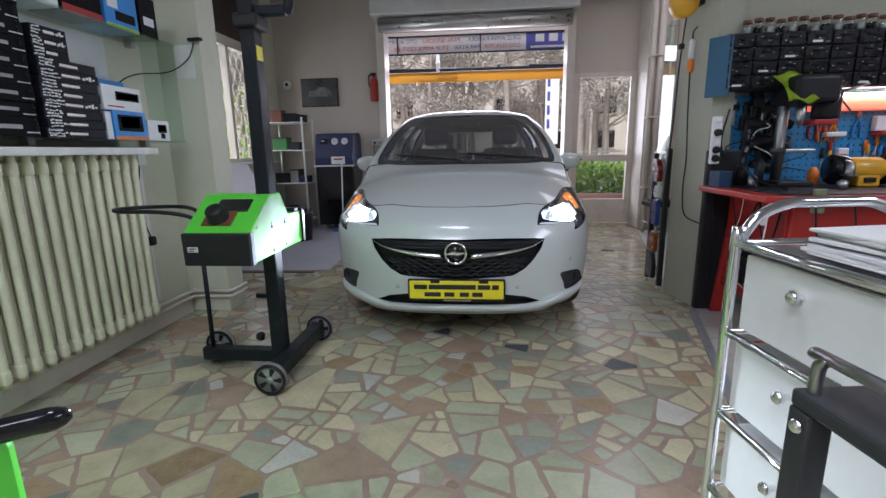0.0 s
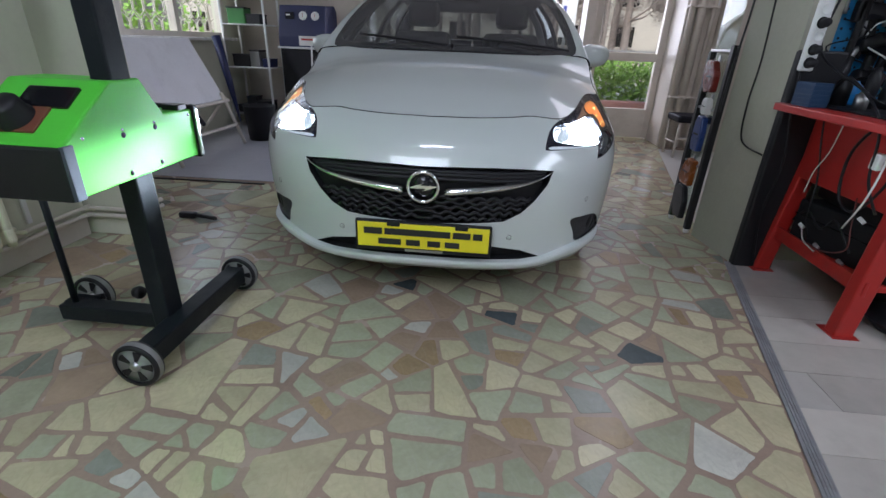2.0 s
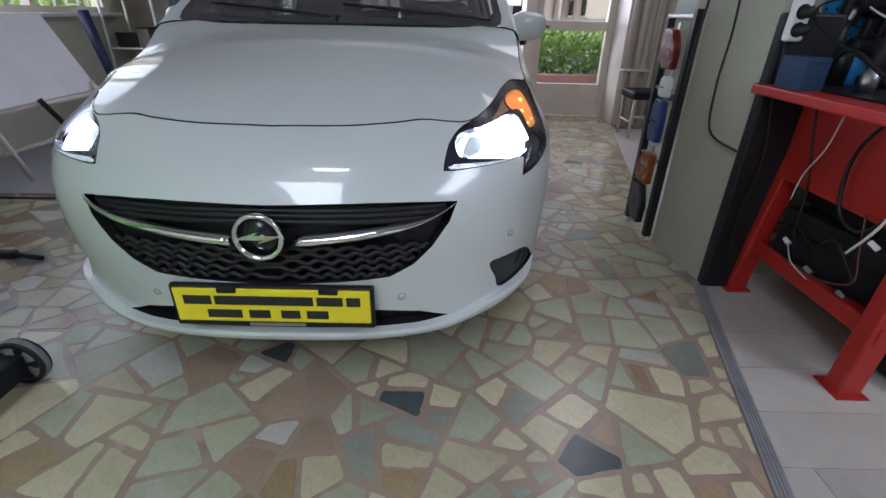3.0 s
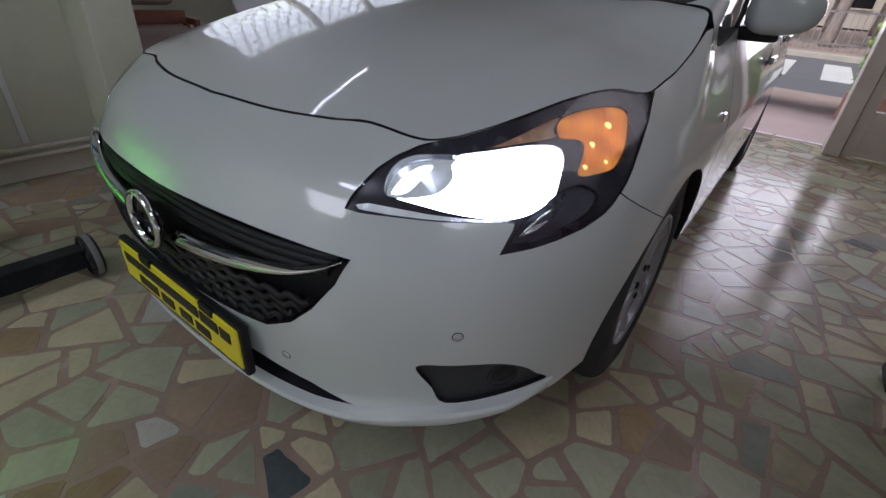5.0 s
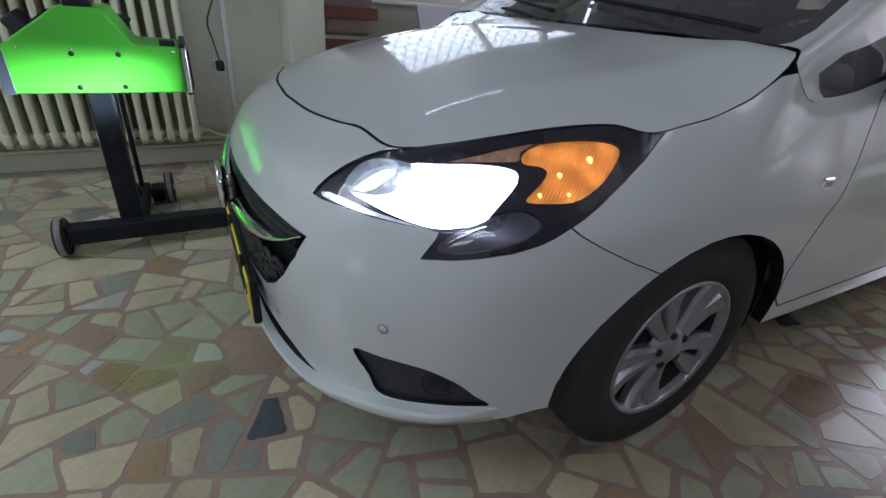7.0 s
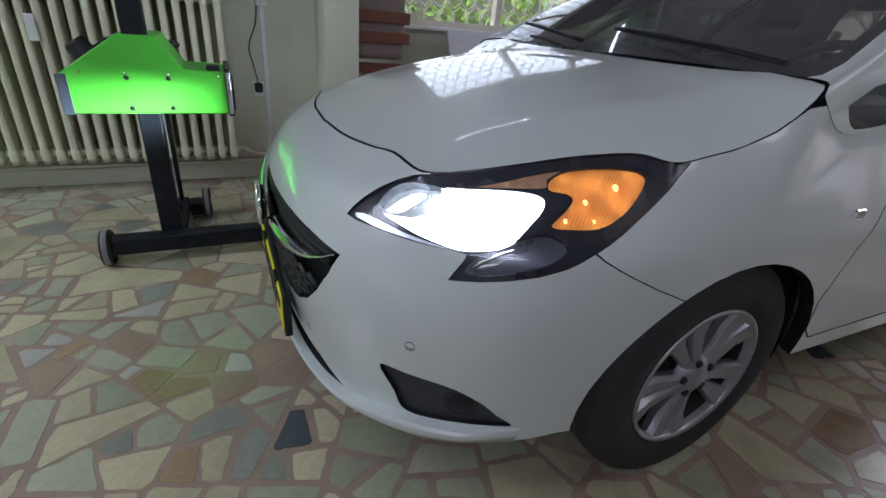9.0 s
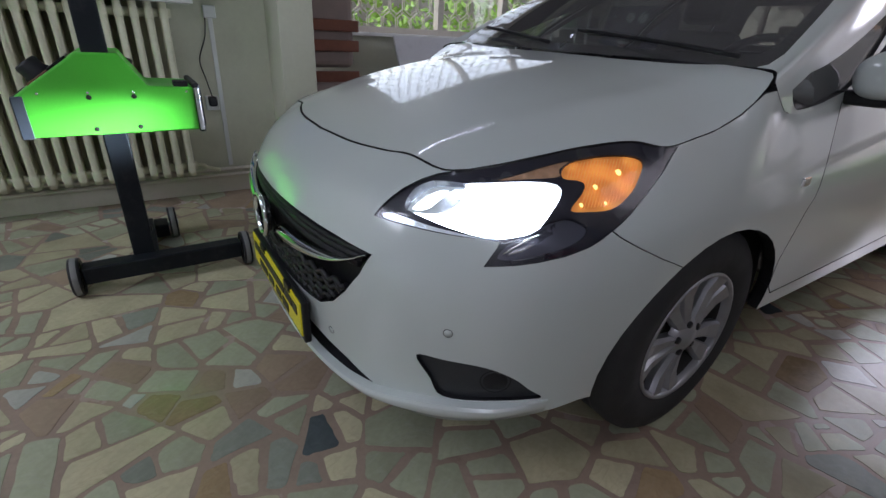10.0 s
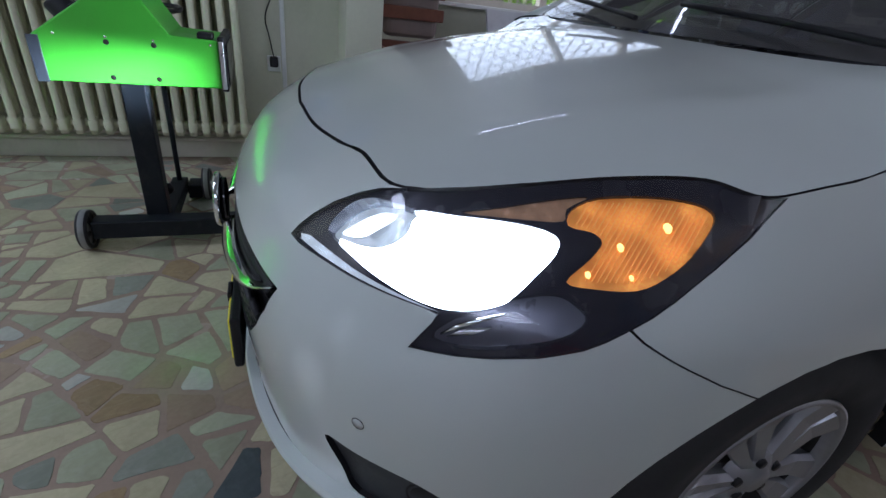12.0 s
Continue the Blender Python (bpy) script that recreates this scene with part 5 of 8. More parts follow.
for sgn_y, z0 in ((2.425, 0.606),):
    part("lens_rim", abox(-0.90, -0.586, 2.424, 2.447, 0.606, 0.790, 0.006), M_BLACK, head, "black lens rim")
    part("rim_strip", abox(-0.592, -0.583, 2.426, 2.442, 0.615, 0.775, 0.002), M_ALU, head)
    part("lens", abox(-0.88, -0.61, 2.4475, 2.452, 0.625, 0.765, 0.004), M_GLOSSBLACK, head, "dark front lens")
part("top_catch", abox(-0.66, -0.60, 2.36, 2.41, 0.777, 0.797, 0.004), M_BLACK, head)
slope = Matrix.Translation((-0.745, 1.985, 0.826)) @ Matrix.Rotation(radians(36), 4, "X")
b = abox(-0.055, 0.095, 0.004, 0.080, -0.008, 0.006, 0.004)
bmesh.ops.transform(b, matrix=slope, verts=b.verts)
part("viewing_window", b, M_GLOSSBLACK, head, "dark viewing window")
b = abox(-0.085, 0.05, -0.085, 0.01, -0.006, 0.003, 0.003)
bmesh.ops.transform(b, matrix=slope, verts=b.verts)
part("knob_plate", b, M_WOOD, head)
part("eyepiece_knob", lathe(bmesh.new(), [(0, 0.058), (0.034, 0.056), (0.040, 0.048), (0.040, 0.016), (0.046, 0.010), (0.046, 0.0)], 32, slope @ Matrix.Translation((-0.02, -0.04, 0.0))), M_BLACK, head, "round black knob")
for y, z in ((2.09, 0.745), (2.226, 0.746), (2.09, 0.634), (2.226, 0.636)):
    m = Matrix.Translation((-0.5945, y, z)) @ ALONG_X
    part("rivet", lathe(bmesh.new(), [(0, 0.003), (0.007, 0.002), (0.009, -0.001)], 16, m), M_BLACK, head)
for y in (1.95, 2.09, 2.226, 2.40):
    part("screw", lathe(bmesh.new(), [(0, 0.002), (0.004, 0.0015), (0.005, -0.001)], 12, Matrix.Translation((-0.5945, y, 0.760)) @ ALONG_X), M_CHROME, head)
arm = part("mast_arm", abox(-0.64, -0.47, 2.13, 2.17, 1.655, 1.70, 0.01), M_MAST, tester, "dark bracket arm")
part("arm_hook", tube(bmesh.new(), curve_pts([(-0.47, 2.15, 1.675), (-0.455, 2.15, 1.70), (-0.455, 2.15, 1.85)], 6), 0.022, 10), M_MAST, tester)
part("arm_clamp", abox(-0.685, -0.575, 2.08, 2.20, 1.60, 1.66, 0.012), M_BLACK, tester)

# ---- radiator wall ----
rad = thing("radiator", "cream enamelled column radiator against the wall", "radiator")
PITCH = 0.0655
for k in range(24):
    y = 2.435 - PITCH * k
    bm = bmesh.new()
    for x in (-1.515, -1.565, -1.615):
        tube(bm, curve_pts([(x, y, 0.20), (x, y, 0.24), (x, y, 1.02), (x, y, 1.055)], 3), [0.012, 0.017] + [0.0175] * 6 + [0.017, 0.012], 8)
    box(bm, -1.635, -1.495, y - 0.020, y + 0.020, 0.995, 1.062, 0.016, 3)
    box(bm, -1.635, -1.495, y - 0.020, y + 0.020, 0.180, 0.250, 0.016, 3)
    part("column", bm, M_RAD, rad)
for z in (0.215, 1.03):
    part("header_pipe", tube(bmesh.new(), [(-1.565, 0.85, z), (-1.565, 2.47, z)], 0.022, 12), M_RAD, rad)
part("bracket", abox(-1.68, -1.60, 2.30, 2.33, 0.50, 0.53), M_RAD, rad)
part("supply_pipe", tube(bmesh.new(), curve_pts([(-1.565, 2.45, 0.215), (-1.565, 2.50, 0.215), (-1.62, 2.53, 0.18), (-1.63, 2.60, 0.155)], 5), 0.011, 8), M_RAD, rad)
part("heat_meter", abox(-1.495, -1.475, 1.60, 1.64, 0.78, 0.90, 0.006), M_WHITEPL, rad, "small white heat meter")
pipes = thing("heating_pipe", "cream painted heating pipes above the skirting", "pipe")
for z, x in ((0.155, -1.635), (0.118, -1.628)):
    part("pipe_run", tube(bmesh.new(), curve_pts([(x, -1.5, z), (x, 1.0, z), (x, 2.80, z), (x, 2.93, z), (x + 0.05, 2.955, z), (-1.42, 2.955, z), (-1.365, 2.96, z), (-1.36, 3.0, z), (-1.36, 3.16, z)], 6), 0.012, 10), M_FRAME, pipes)
tagged(part("sill_board", abox(-1.678, -1.462, -0.4, 2.575, 1.082, 1.118, 0.006), M_SILL), "white board shelf above the radiator", "shelf board")

# glass shelves and their goods
case = thing("glass_shelf_unit", "glass wall shelves with clips, filled with cartons", "shelf unit")
for z in (1.158, 1.715):
    part("glass_shelf", abox(-1.672, -1.445, 0.2, 2.82, z - 0.008, z, 0.002), M_SHELFGLASS, case, "green-edged glass shelf")
    for y in (1.2, 1.98, 2.70):
        part("shelf_clip", abox(-1.675, -1.63, y, y + 0.035, z - 0.030, z + 0.014, 0.004), M_STEEL, case)
for y in (1.86, 2.80):
    ob = part("glass_side", abox(-1.66, -1.452, y, y + 0.005, 1.159, 1.706), M_SHELFGLASS, case, "upright glass pane")
    ob.visible_shadow = False
part("back_board", abox(-1.679, -1.6735, 0.2, 2.55, 1.16, 1.70), M_WHITEPL, case)


def carton(x0, x1, y0, y1, z0, z1, mat, label, bars=(), extra=(), group="cartons on the glass shelves", turn=0.0):
    """A cardboard box with a printed front towards the room."""
    cx, cy = (x0 + x1) / 2, (y0 + y1) / 2
    ob = part("carton", abox(x0 - cx, x1 - cx, y0 - cy, y1 - cy, 0, z1 - z0, 0.0025, 2), mat)
    ob.matrix_world = pose(cx, cy, z0, 0, 0, turn)
    tagged(ob, label, "carton", group)
    w, h = y1 - y0, z1 - z0
    for a, b, c, d, m in bars:
        part("print_bar", abox(x1 - cx - 0.0005, x1 - cx + 0.0012, y0 - cy + w * a, y0 - cy + w * b, h * c, h * d), m, ob)
    return ob


M_REDPRINT = material("faded_red_print", (0.30, 0.10, 0.09), 0.5)
rng = random.Random(4)
z = 1.159
for k in range(10):
    h = 0.062 if k else 0.075
    carton(-1.655, -1.475 + rng.uniform(-0.006, 0.006), 1.42 + rng.uniform(-0.01, 0.01), 1.90, z, z + h, M_CARDBLACK, "black carton with a silver print stripe", ((0.45, 0.85, 0.40, 0.62, M_STEEL), (0.88, 0.99, 0.2, 0.26, M_WHITEPL)), turn=rng.uniform(-1.5, 1.5))
    z += h + 0.0005
z = 1.159
for k in range(11):
    h = 0.0415
    far = 2.245 if k < 8 else 2.105
    marks = []
    for row in (0.10, 0.40, 0.70):
        a = 0.02 + rng.uniform(0.0, 0.03)
        while a < rng.uniform(0.20, 0.32):
            b = a + rng.uniform(0.018, 0.055)
            lift = rng.uniform(-0.04, 0.06)
            marks.append((a, b, row + lift, row + lift + rng.uniform(0.10, 0.20), M_WHITEPL))
            a = b + rng.uniform(0.008, 0.018)
    if k in (3, 6, 9, 10):
        marks += [(0.70 + 0.06 * q, 0.74 + 0.06 * q + rng.uniform(0, 0.012), 0.30 + 0.1 * (q % 2), 0.55 + 0.12 * (q % 3), M_WHITEPL) for q in range(4)]
    carton(-1.655, -1.478 + rng.uniform(-0.006, 0.004), 1.935 + 0.012 * rng.random(), far + rng.uniform(-0.008, 0.008), z, z + h, M_CARDGREY, "dark grey carton with handwriting and a pale label", (*marks, (0.35, 0.66, 0.34, 0.60, M_PAPER), (0.35, 0.60, 0.25, 0.30, M_REDPRINT)), turn=rng.uniform(-1.2, 1.2))
    z += h + 0.0005
carton(-1.65, -1.478, 2.305, 2.53, 1.159, 1.305, M_CARDBLUE, "bright blue carton with a picture of a mirror monitor", ((0.12, 0.88, 0.30, 0.86, M_CARDBLACK), (0.22, 0.78, 0.42, 0.80, M_PAPER), (0.0, 1.0, 0.0, 0.12, M_ORANGE)))
carton(-1.65, -1.484, 2.262, 2.300, 1.159, 1.295, M_CARDWHITE, "narrow white carton stood on edge")
carton(-1.65, -1.481, 2.262, 2.52, 1.3055, 1.425, M_CARDWHITE, "white carton with a picture of a rear-view mirror", ((0.32, 0.92, 0.42, 0.78, M_CARDBLACK), (0.36, 0.88, 0.48, 0.72, M_PAPER), (0.1, 0.5, 0.12, 0.18, M_RED)))
carton(-1.67, -1.60, 2.30, 2.56, 1.426, 1.47, M_CARDBLUE, "blue carton lying behind the white one")
carton(-1.65, -1.482, 2.545, 2.72, 1.159, 1.272, M_CARDWHITE, "small white carton with a picture of a dash camera", ((0.45, 0.85, 0.40, 0.80, M_CARDBLACK), (0.50, 0.80, 0.48, 0.74, M_RED), (0.55, 0.75, 0.12, 0.38, M_CARDBLACK)))
carton(-1.65, -1.48, 1.90, 2.10, 1.716, 1.83, M_CARDWHITE, "white and red carton", ((0.1, 0.9, 0.3, 0.6, M_RED),))
carton(-1.65, -1.48, 2.12, 2.34, 1.716, 1.90, M_CARDBLACK, "black and red carton", ((0.0, 1.0, 0.0, 0.18, M_RED),))
carton(-1.65, -1.48, 2.36, 2.58, 1.716, 1.90, M_CARDBLUE, "blue and lime carton with a camera picture", ((0.3, 0.9, 0.2, 0.45, M_CARDBLACK), (0.0, 1.0, 0.0, 0.08, M_HIVIS), (0.1, 0.4, 0.5, 0.8, M_CARDWHITE)))
carton(-1.65, -1.48, 2.60, 2.73, 1.716, 1.93, M_CARDBLACK, "black blister pack hanging upright", ((0.2, 0.8, 0.3, 0.5, M_CARDWHITE),))

# socket, conduit and cable
sock = thing("wall_socket", "white wall socket with a black plug and a dangling cable", "socket")
part("conduit", abox(-1.679, -1.668, 2.66, 2.685, 0.17, 1.02, 0.003), M_WHITEPL, sock)
part("junction_box", abox(-1.679, -1.645, 2.64, 2.705, 1.02, 1.085, 0.006), M_WHITEPL, sock)
part("socket_plate", abox(-1.679, -1.655, 2.58, 2.655, 0.515, 0.60, 0.006), M_WHITEPL, sock)
part("plug", abox(-1.655, -1.60, 2.595, 2.64, 0.545, 0.60, 0.010, 3), M_BLACK, sock, "black plug")
part("cable", tube(bmesh.new(), curve_pts([(-1.62, 2.617, 0.60), (-1.64, 2.60, 0.70), (-1.655, 2.585, 0.80), (-1.655, 2.63, 0.92), (-1.65, 2.645, 1.02), (-1.66, 2.65, 1.075)], 6), 0.0035, 6), M_BLACK, sock)
scanner = thing("cable_lead", "thin black lead hanging to a small black camera head", "cable")
part("lead", tube(bmesh.new(), curve_pts([(-1.655, 2.53, 1.36), (-1.64, 2.56, 1.46), (-1.60, 2.66, 1.53), (-1.52, 2.84, 1.57), (-1.46, 2.95, 1.66), (-1.42, 2.965, 1.76)], 6), 0.0035, 6), M_BLACK, scanner)
part("camera_head", abox(-1.45, -1.36, 2.945, 2.975, 1.765, 1.785, 0.006), M_BLACK, scanner)
tagged(part("notice_sheet", abox(-1.56, -1.44, 2.974, 2.9775, 1.55, 1.75), M_PAPER), "faded paper notice taped to the pillar", "notice")

# ---- work trolley with white drawers ----
TROLLEY = Matrix(((0.123, 0.992, 0, 0.836), (-0.992, 0.123, 0, 0.918), (0, 0, 1, 0), (0, 0, 0, 1)))
trolley = thing("drawer_trolley", "chrome tube trolley with white drawers and papers on top", "trolley")
trolley.matrix_world = TROLLEY
LEN, DEP = 0.42, 0.32
for x in (0.0, LEN):
    hoop = curve_pts([(x, 0, 0.06), (x, 0, 0.86), (x, 0.008, 0.905), (x, 0.035, 0.948), (x, 0.085, 0.970), (x, 0.13, 0.972), (x, DEP - 0.13, 0.972), (x, DEP - 0.085, 0.970), (x, DEP - 0.035, 0.948), (x, DEP - 0.008, 0.905), (x, DEP, 0.86), (x, DEP, 0.06)], 6)
    part("tube_hoop", tube(bmesh.new(), hoop, 0.0098, 14), M_CHROME, trolley, "bent chrome tube")
    for y in (0, DEP):
        part("foot_wheel", lathe(bmesh.new(), [(0, -0.010), (0.029, -0.010), (0.032, 0), (0.029, 0.010), (0, 0.010)], 20, Matrix.Translation((x, y, 0.032)) @ ALONG_X), M_BLACK, trolley)
        part("wheel_fork", abox(x - 0.016, x + 0.016, y - 0.010, y + 0.010, 0.035, 0.07, 0.004), M_STEEL, trolley)
for z in (0.902, 0.735, 0.574, 0.412, 0.250, 0.090):
    for y in (0.0, DEP):
        part("side_rail", tube(bmesh.new(), [(0, y, z), (LEN, y, z)], 0.0072, 10), M_CHROME, trolley)
    for x in (0.0, LEN):
        part("end_rail", tube(bmesh.new(), [(x, 0, z), (x, DEP, z)], 0.0065, 8), M_CHROME, trolley)
part("tray", abox(0.010, LEN - 0.010, 0.010, DEP - 0.010, 0.889, 0.897, 0.003), M_STEEL, trolley)
for z0, z1 in ((0.754, 0.884), (0.600, 0.722), (0.440, 0.560), (0.278, 0.398), (0.116, 0.236)):
    dr = part("drawer", abox(0.022, LEN - 0.022, 0.020, DEP - 0.022, z0, z1, 0.004), M_WHITEPL, trolley, "white plastic drawer")
    part("drawer_front", abox(0.020, LEN - 0.020, 0.008, 0.0195, z0 - 0.004, z1 + 0.002, 0.004), M_WHITEPL, dr)
    knob = lathe(bmesh.new(), [(0.005, 0), (0.005, 0.009), (0.010, 0.013), (0.0115, 0.018), (0.007, 0.023), (0, 0.024)], 20, Matrix.Translation((0.150, 0.008, z1 - 0.035)) @ Matrix.Rotation(radians(90), 4, "X"))
    part("knob", knob, M_CHROME, dr, "chrome knob")
rng = random.Random(9)
papers = thing("paper_stack", "pile of loose white papers and booklets on the trolley's tray", "papers")
papers.matrix_world = TROLLEY @ Matrix.Translation((0.24, 0.165, 0.8975))
z = 0.0
for k in range(9):
    h = rng.uniform(0.003, 0.008)
    part("booklet", abox(-0.15, 0.15, -0.11, 0.11, z, z + h, 0.001, m=Matrix.Rotation(radians(rng.uniform(-9, 9)), 4, "Z") @ Matrix.Translation((rng.uniform(-0.01, 0.01), rng.uniform(-0.01, 0.01), 0))), M_PAPER if k % 3 else M_WHITEPL, papers)
    z += h + 0.0003

# dark steel cart beside it
CART = Matrix(((0.123, 0.992, 0, 0.605), (-0.992, 0.123, 0, 0.386), (0, 0, 1, 0), (0, 0, 0, 1)))
cart = thing("steel_cart", "dark grey steel cart with a bent tube handle", "cart")
cart.matrix_world = CART
M_CARTGREY = material("grey_steel_enamel", (0.030, 0.032, 0.036), 0.4, spread=0.1, scale=6, dirt=(0.07, 0.07, 0.07), dirt_amount=0.3)
CL, CD = 0.50, 0.34
for z in (0.907, 0.635, 0.20):
    part("tray", abox(0, CL, 0, CD, z - 0.013, z, 0.003), M_CARTGREY, cart)
for x in (0.0, CL - 0.018):
    for y in (0.0, CD - 0.018):
        part("leg", abox(x, x + 0.018, y, y + 0.018, 0.05, 0.894, 0.002), M_CARTGREY, cart)
        part("wheel", lathe(bmesh.new(), [(0, -0.010), (0.026, -0.010), (0.028, 0), (0.026, 0.010), (0, 0.010)], 16, Matrix.Translation((x + 0.009, y + 0.009, 0.028)) @ ALONG_X), M_BLACK, cart)
        part("bolt", lathe(bmesh.new(), [(0, 0.003), (0.004, 0.002), (0.005, 0)], 12, Matrix.Translation((x + 0.009, y - 0.0005, 0.882)) @ Matrix.Rotation(radians(90), 4, "X")), M_CHROME, cart)
for y in (0.009, CD - 0.009):
    part("handle", tube(bmesh.new(), curve_pts([(0.009, y, 0.906), (0.009, y, 0.922), (0.011, y, 0.929), (0.018, y, 0.933), (0.04, y, 0.934), (CL - 0.04, y, 0.934), (CL - 0.018, y, 0.933), (CL - 0.011, y, 0.929), (CL - 0.009, y, 0.922), (CL - 0.009, y, 0.906)], 4), 0.0042, 12), M_STEEL, cart, "bent steel tube handle")
stripes = thing("striped_bag", "white bag with red stripes on the cart's lower tray", "bag")
stripes.matrix_world = CART @ Matrix.Translation((0.13, 0.10, 0.6355)) @ Matrix.Diagonal((0.5, 0.5, 0.5, 1))
part("bag_body", abox(-0.16, 0.16, -0.12, 0.12, 0, 0.36, 0.03, 3), M_WHITEPL, stripes)
for k in range(5):
    part("stripe", abox(-0.13 + 0.06 * k, -0.115 + 0.06 * k, -0.1215, -0.1195, 0.04, 0.32), M_RED, stripes)

# green machine with a padded handle
mach = thing("green_machine", "green workshop machine with a thick black padded handle", "machine")
part("body", slab(bmesh.new(), [(-0.92, 0.32), (-0.42, 0.32), (-0.42, 0.72), (-0.92, 0.72)], 0.575, Matrix.Translation((0, 0, 0.03)), 0.02), M_GREEN, mach)
for x in (-0.85, -0.49):
    for y in (0.38, 0.66):
        part("foot", lathe(bmesh.new(), [(0, 0), (0.022, 0), (0.02, 0.035), (0, 0.035)], 16, Matrix.Translation((x, y, 0))), M_RUBBER, mach)
part("control_panel", slab(bmesh.new(), [(-0.88, 0.36), (-0.47, 0.36), (-0.47, 0.60), (-0.88, 0.60)], 0.02, Matrix.Translation((0, 0, 0.605)), 0.006), M_BLACK, mach)
part("handle", tube(bmesh.new(), curve_pts([(-0.72, 0.44, 0.60), (-0.60, 0.52, 0.625), (-0.50, 0.60, 0.63), (-0.40, 0.69, 0.628), (-0.335, 0.745, 0.625)], 6), [0.021] * 21 + [0.022, 0.020, 0.015, 0.006], 14), M_GLOSSBLACK, mach, "black padded handle")


# ---- work bay ----
bench = thing("workbench", "red steel workbench with splayed legs and a loaded lower shelf", "workbench")
BX0, BX1, BY0, BY1, LX = 1.76, 3.6, 2.46, 3.20, 1.935
part("bench_top", abox(BX0, BX1, BY0, BY1, 0.795, 0.828, 0.006), M_RED, bench, "red bench top")
part("top_mat", abox(BX0 + 0.10, BX1 - 0.05, BY0 + 0.05, BY1 - 0.04, 0.828, 0.834, 0.002), M_BLACK, bench, "dark worn mat")
part("apron", abox(LX + 0.02, BX1, BY0 + 0.10, BY0 + 0.125, 0.46, 0.795, 0.004), M_RED, bench, "red front panel")
part("side_apron", abox(LX + 0.005, LX + 0.02, BY0 + 0.125, BY1 - 0.04, 0.50, 0.795, 0.003), M_RED, bench, "worn red side panel")
for x, dx in ((LX + 0.07, -0.075), (BX1 - 0.2, 0.06)):
    for y in (BY0 + 0.14, BY1 - 0.05):
        leg = bmesh.new()
        box(leg, -0.038, 0.038, -0.03, 0.03, 0.0, 0.80, 0.008)
        for v in leg.verts:
            k = 1 - v.co.z / 0.80
            v.co.x += dx * k
            v.co.y += (-0.035 if y < 3 else 0.03) * k
            v.co.x += x
            v.co.y += y
        part("leg", leg, M_RED, bench)
        part("foot_plate", abox(x + dx - 0.05, x + dx + 0.05, y - 0.085 if y < 3 else y - 0.02, y + 0.02 if y < 3 else y + 0.065, 0, 0.006), M_RED, bench)
part("lower_shelf", abox(LX + 0.01, BX1 - 0.1, BY0 + 0.10, BY1 - 0.02, 0.198, 0.225, 0.005), M_RED, bench)
part("shelf_lip", abox(LX - 0.005, LX + 0.01, BY0 + 0.08, BY1 - 0.02, 0.185, 0.245, 0.003), M_RED, bench)


def tool_case(x, y, z, w, d, h, mat, label, turn=0, name="tool_case", category="tool case"):
    ob = part(name, abox(-w / 2, w / 2, -d / 2, d / 2, 0, h, 0.012, 3), mat)
    ob.matrix_world = pose(x, y, z, 0, 0, turn)
    tagged(ob, label, category)
    part("lid_seam", abox(-w / 2 - 0.001, w / 2 + 0.001, -d / 2 - 0.001, d / 2 + 0.001, h * 0.62, h * 0.62 + 0.004), M_GLOSSBLACK, ob)
    part("catch", abox(-0.03, 0.03, -d / 2 - 0.006, -d / 2, h * 0.55, h * 0.72, 0.003), M_STEEL, ob)
    return ob


tool_case(2.26, 2.86, 0.2255, 0.56, 0.52, 0.19, M_BLACK, "black plastic tool case on the bench's lower shelf", 8)
tool_case(2.27, 2.88, 0.416, 0.50, 0.46, 0.16, M_BLACK, "smaller black tool case stacked on another", -6)
tool_case(2.85, 2.86, 0.2255, 0.46, 0.46, 0.26, M_CARDGREY, "dark grey tool case on the lower shelf", 3)
tool_case(2.50, 2.90, 0.0, 0.50, 0.40, 0.16, M_BLACK, "flat black case under the bench", 5)
tagged(part("cable_coil", tube(bmesh.new(), [(2.06 + 0.10 * math.cos(a) * (1 - a / 60), 3.0 + 0.13 * math.sin(a), 0.236 + a * 0.0016) for a in (k * 0.35 for k in range(72))], 0.006, 6), M_BLACK), "black cable coiled on the lower shelf", "cable")
bowl = part("drain_pan", lathe(bmesh.new(), [(0, 0.0), (0.09, 0.0), (0.15, 0.05), (0.155, 0.05), (0.095, -0.004), (0, -0.004)], 28), M_BLACK)
bowl.matrix_world = pose(2.22, 2.62, 0.004)
tagged(bowl, "shallow black plastic drain pan on the floor", "drain pan")

# pegboard with tools
peg = thing("pegboard", "blue perforated tool board on the wall above the bench", "pegboard")
part("board", abox(1.94, 3.7, 3.272, 3.298, 0.84, 1.385, 0.003), M_BLUEPEG, peg)
holes_bm = bmesh.new()
for i in range(44):
    for j in range(13):
        x, z = 1.98 + i * 0.038, 0.87 + j * 0.039
        vs = [holes_bm.verts.new((x + 0.006 * math.cos(a), 3.2712, z + 0.006 * math.sin(a))) for a in (k * math.pi / 3 for k in range(6))]
        holes_bm.faces.new(vs)
tagged(part("perforation", holes_bm, M_INK, peg), kind="stuff")
cab_drawers = thing("parts_cabinet", "dark cabinet of small clear-fronted parts drawers", "drawer cabinet")
part("cabinet_body", abox(1.935, 3.5, 3.12, 3.298, 1.40, 1.72, 0.004), M_BLACK, cab_drawers)
part("cabinet_end", abox(1.815, 1.934, 3.125, 3.215, 1.40, 1.72, 0.004), M_BLACK, cab_drawers)
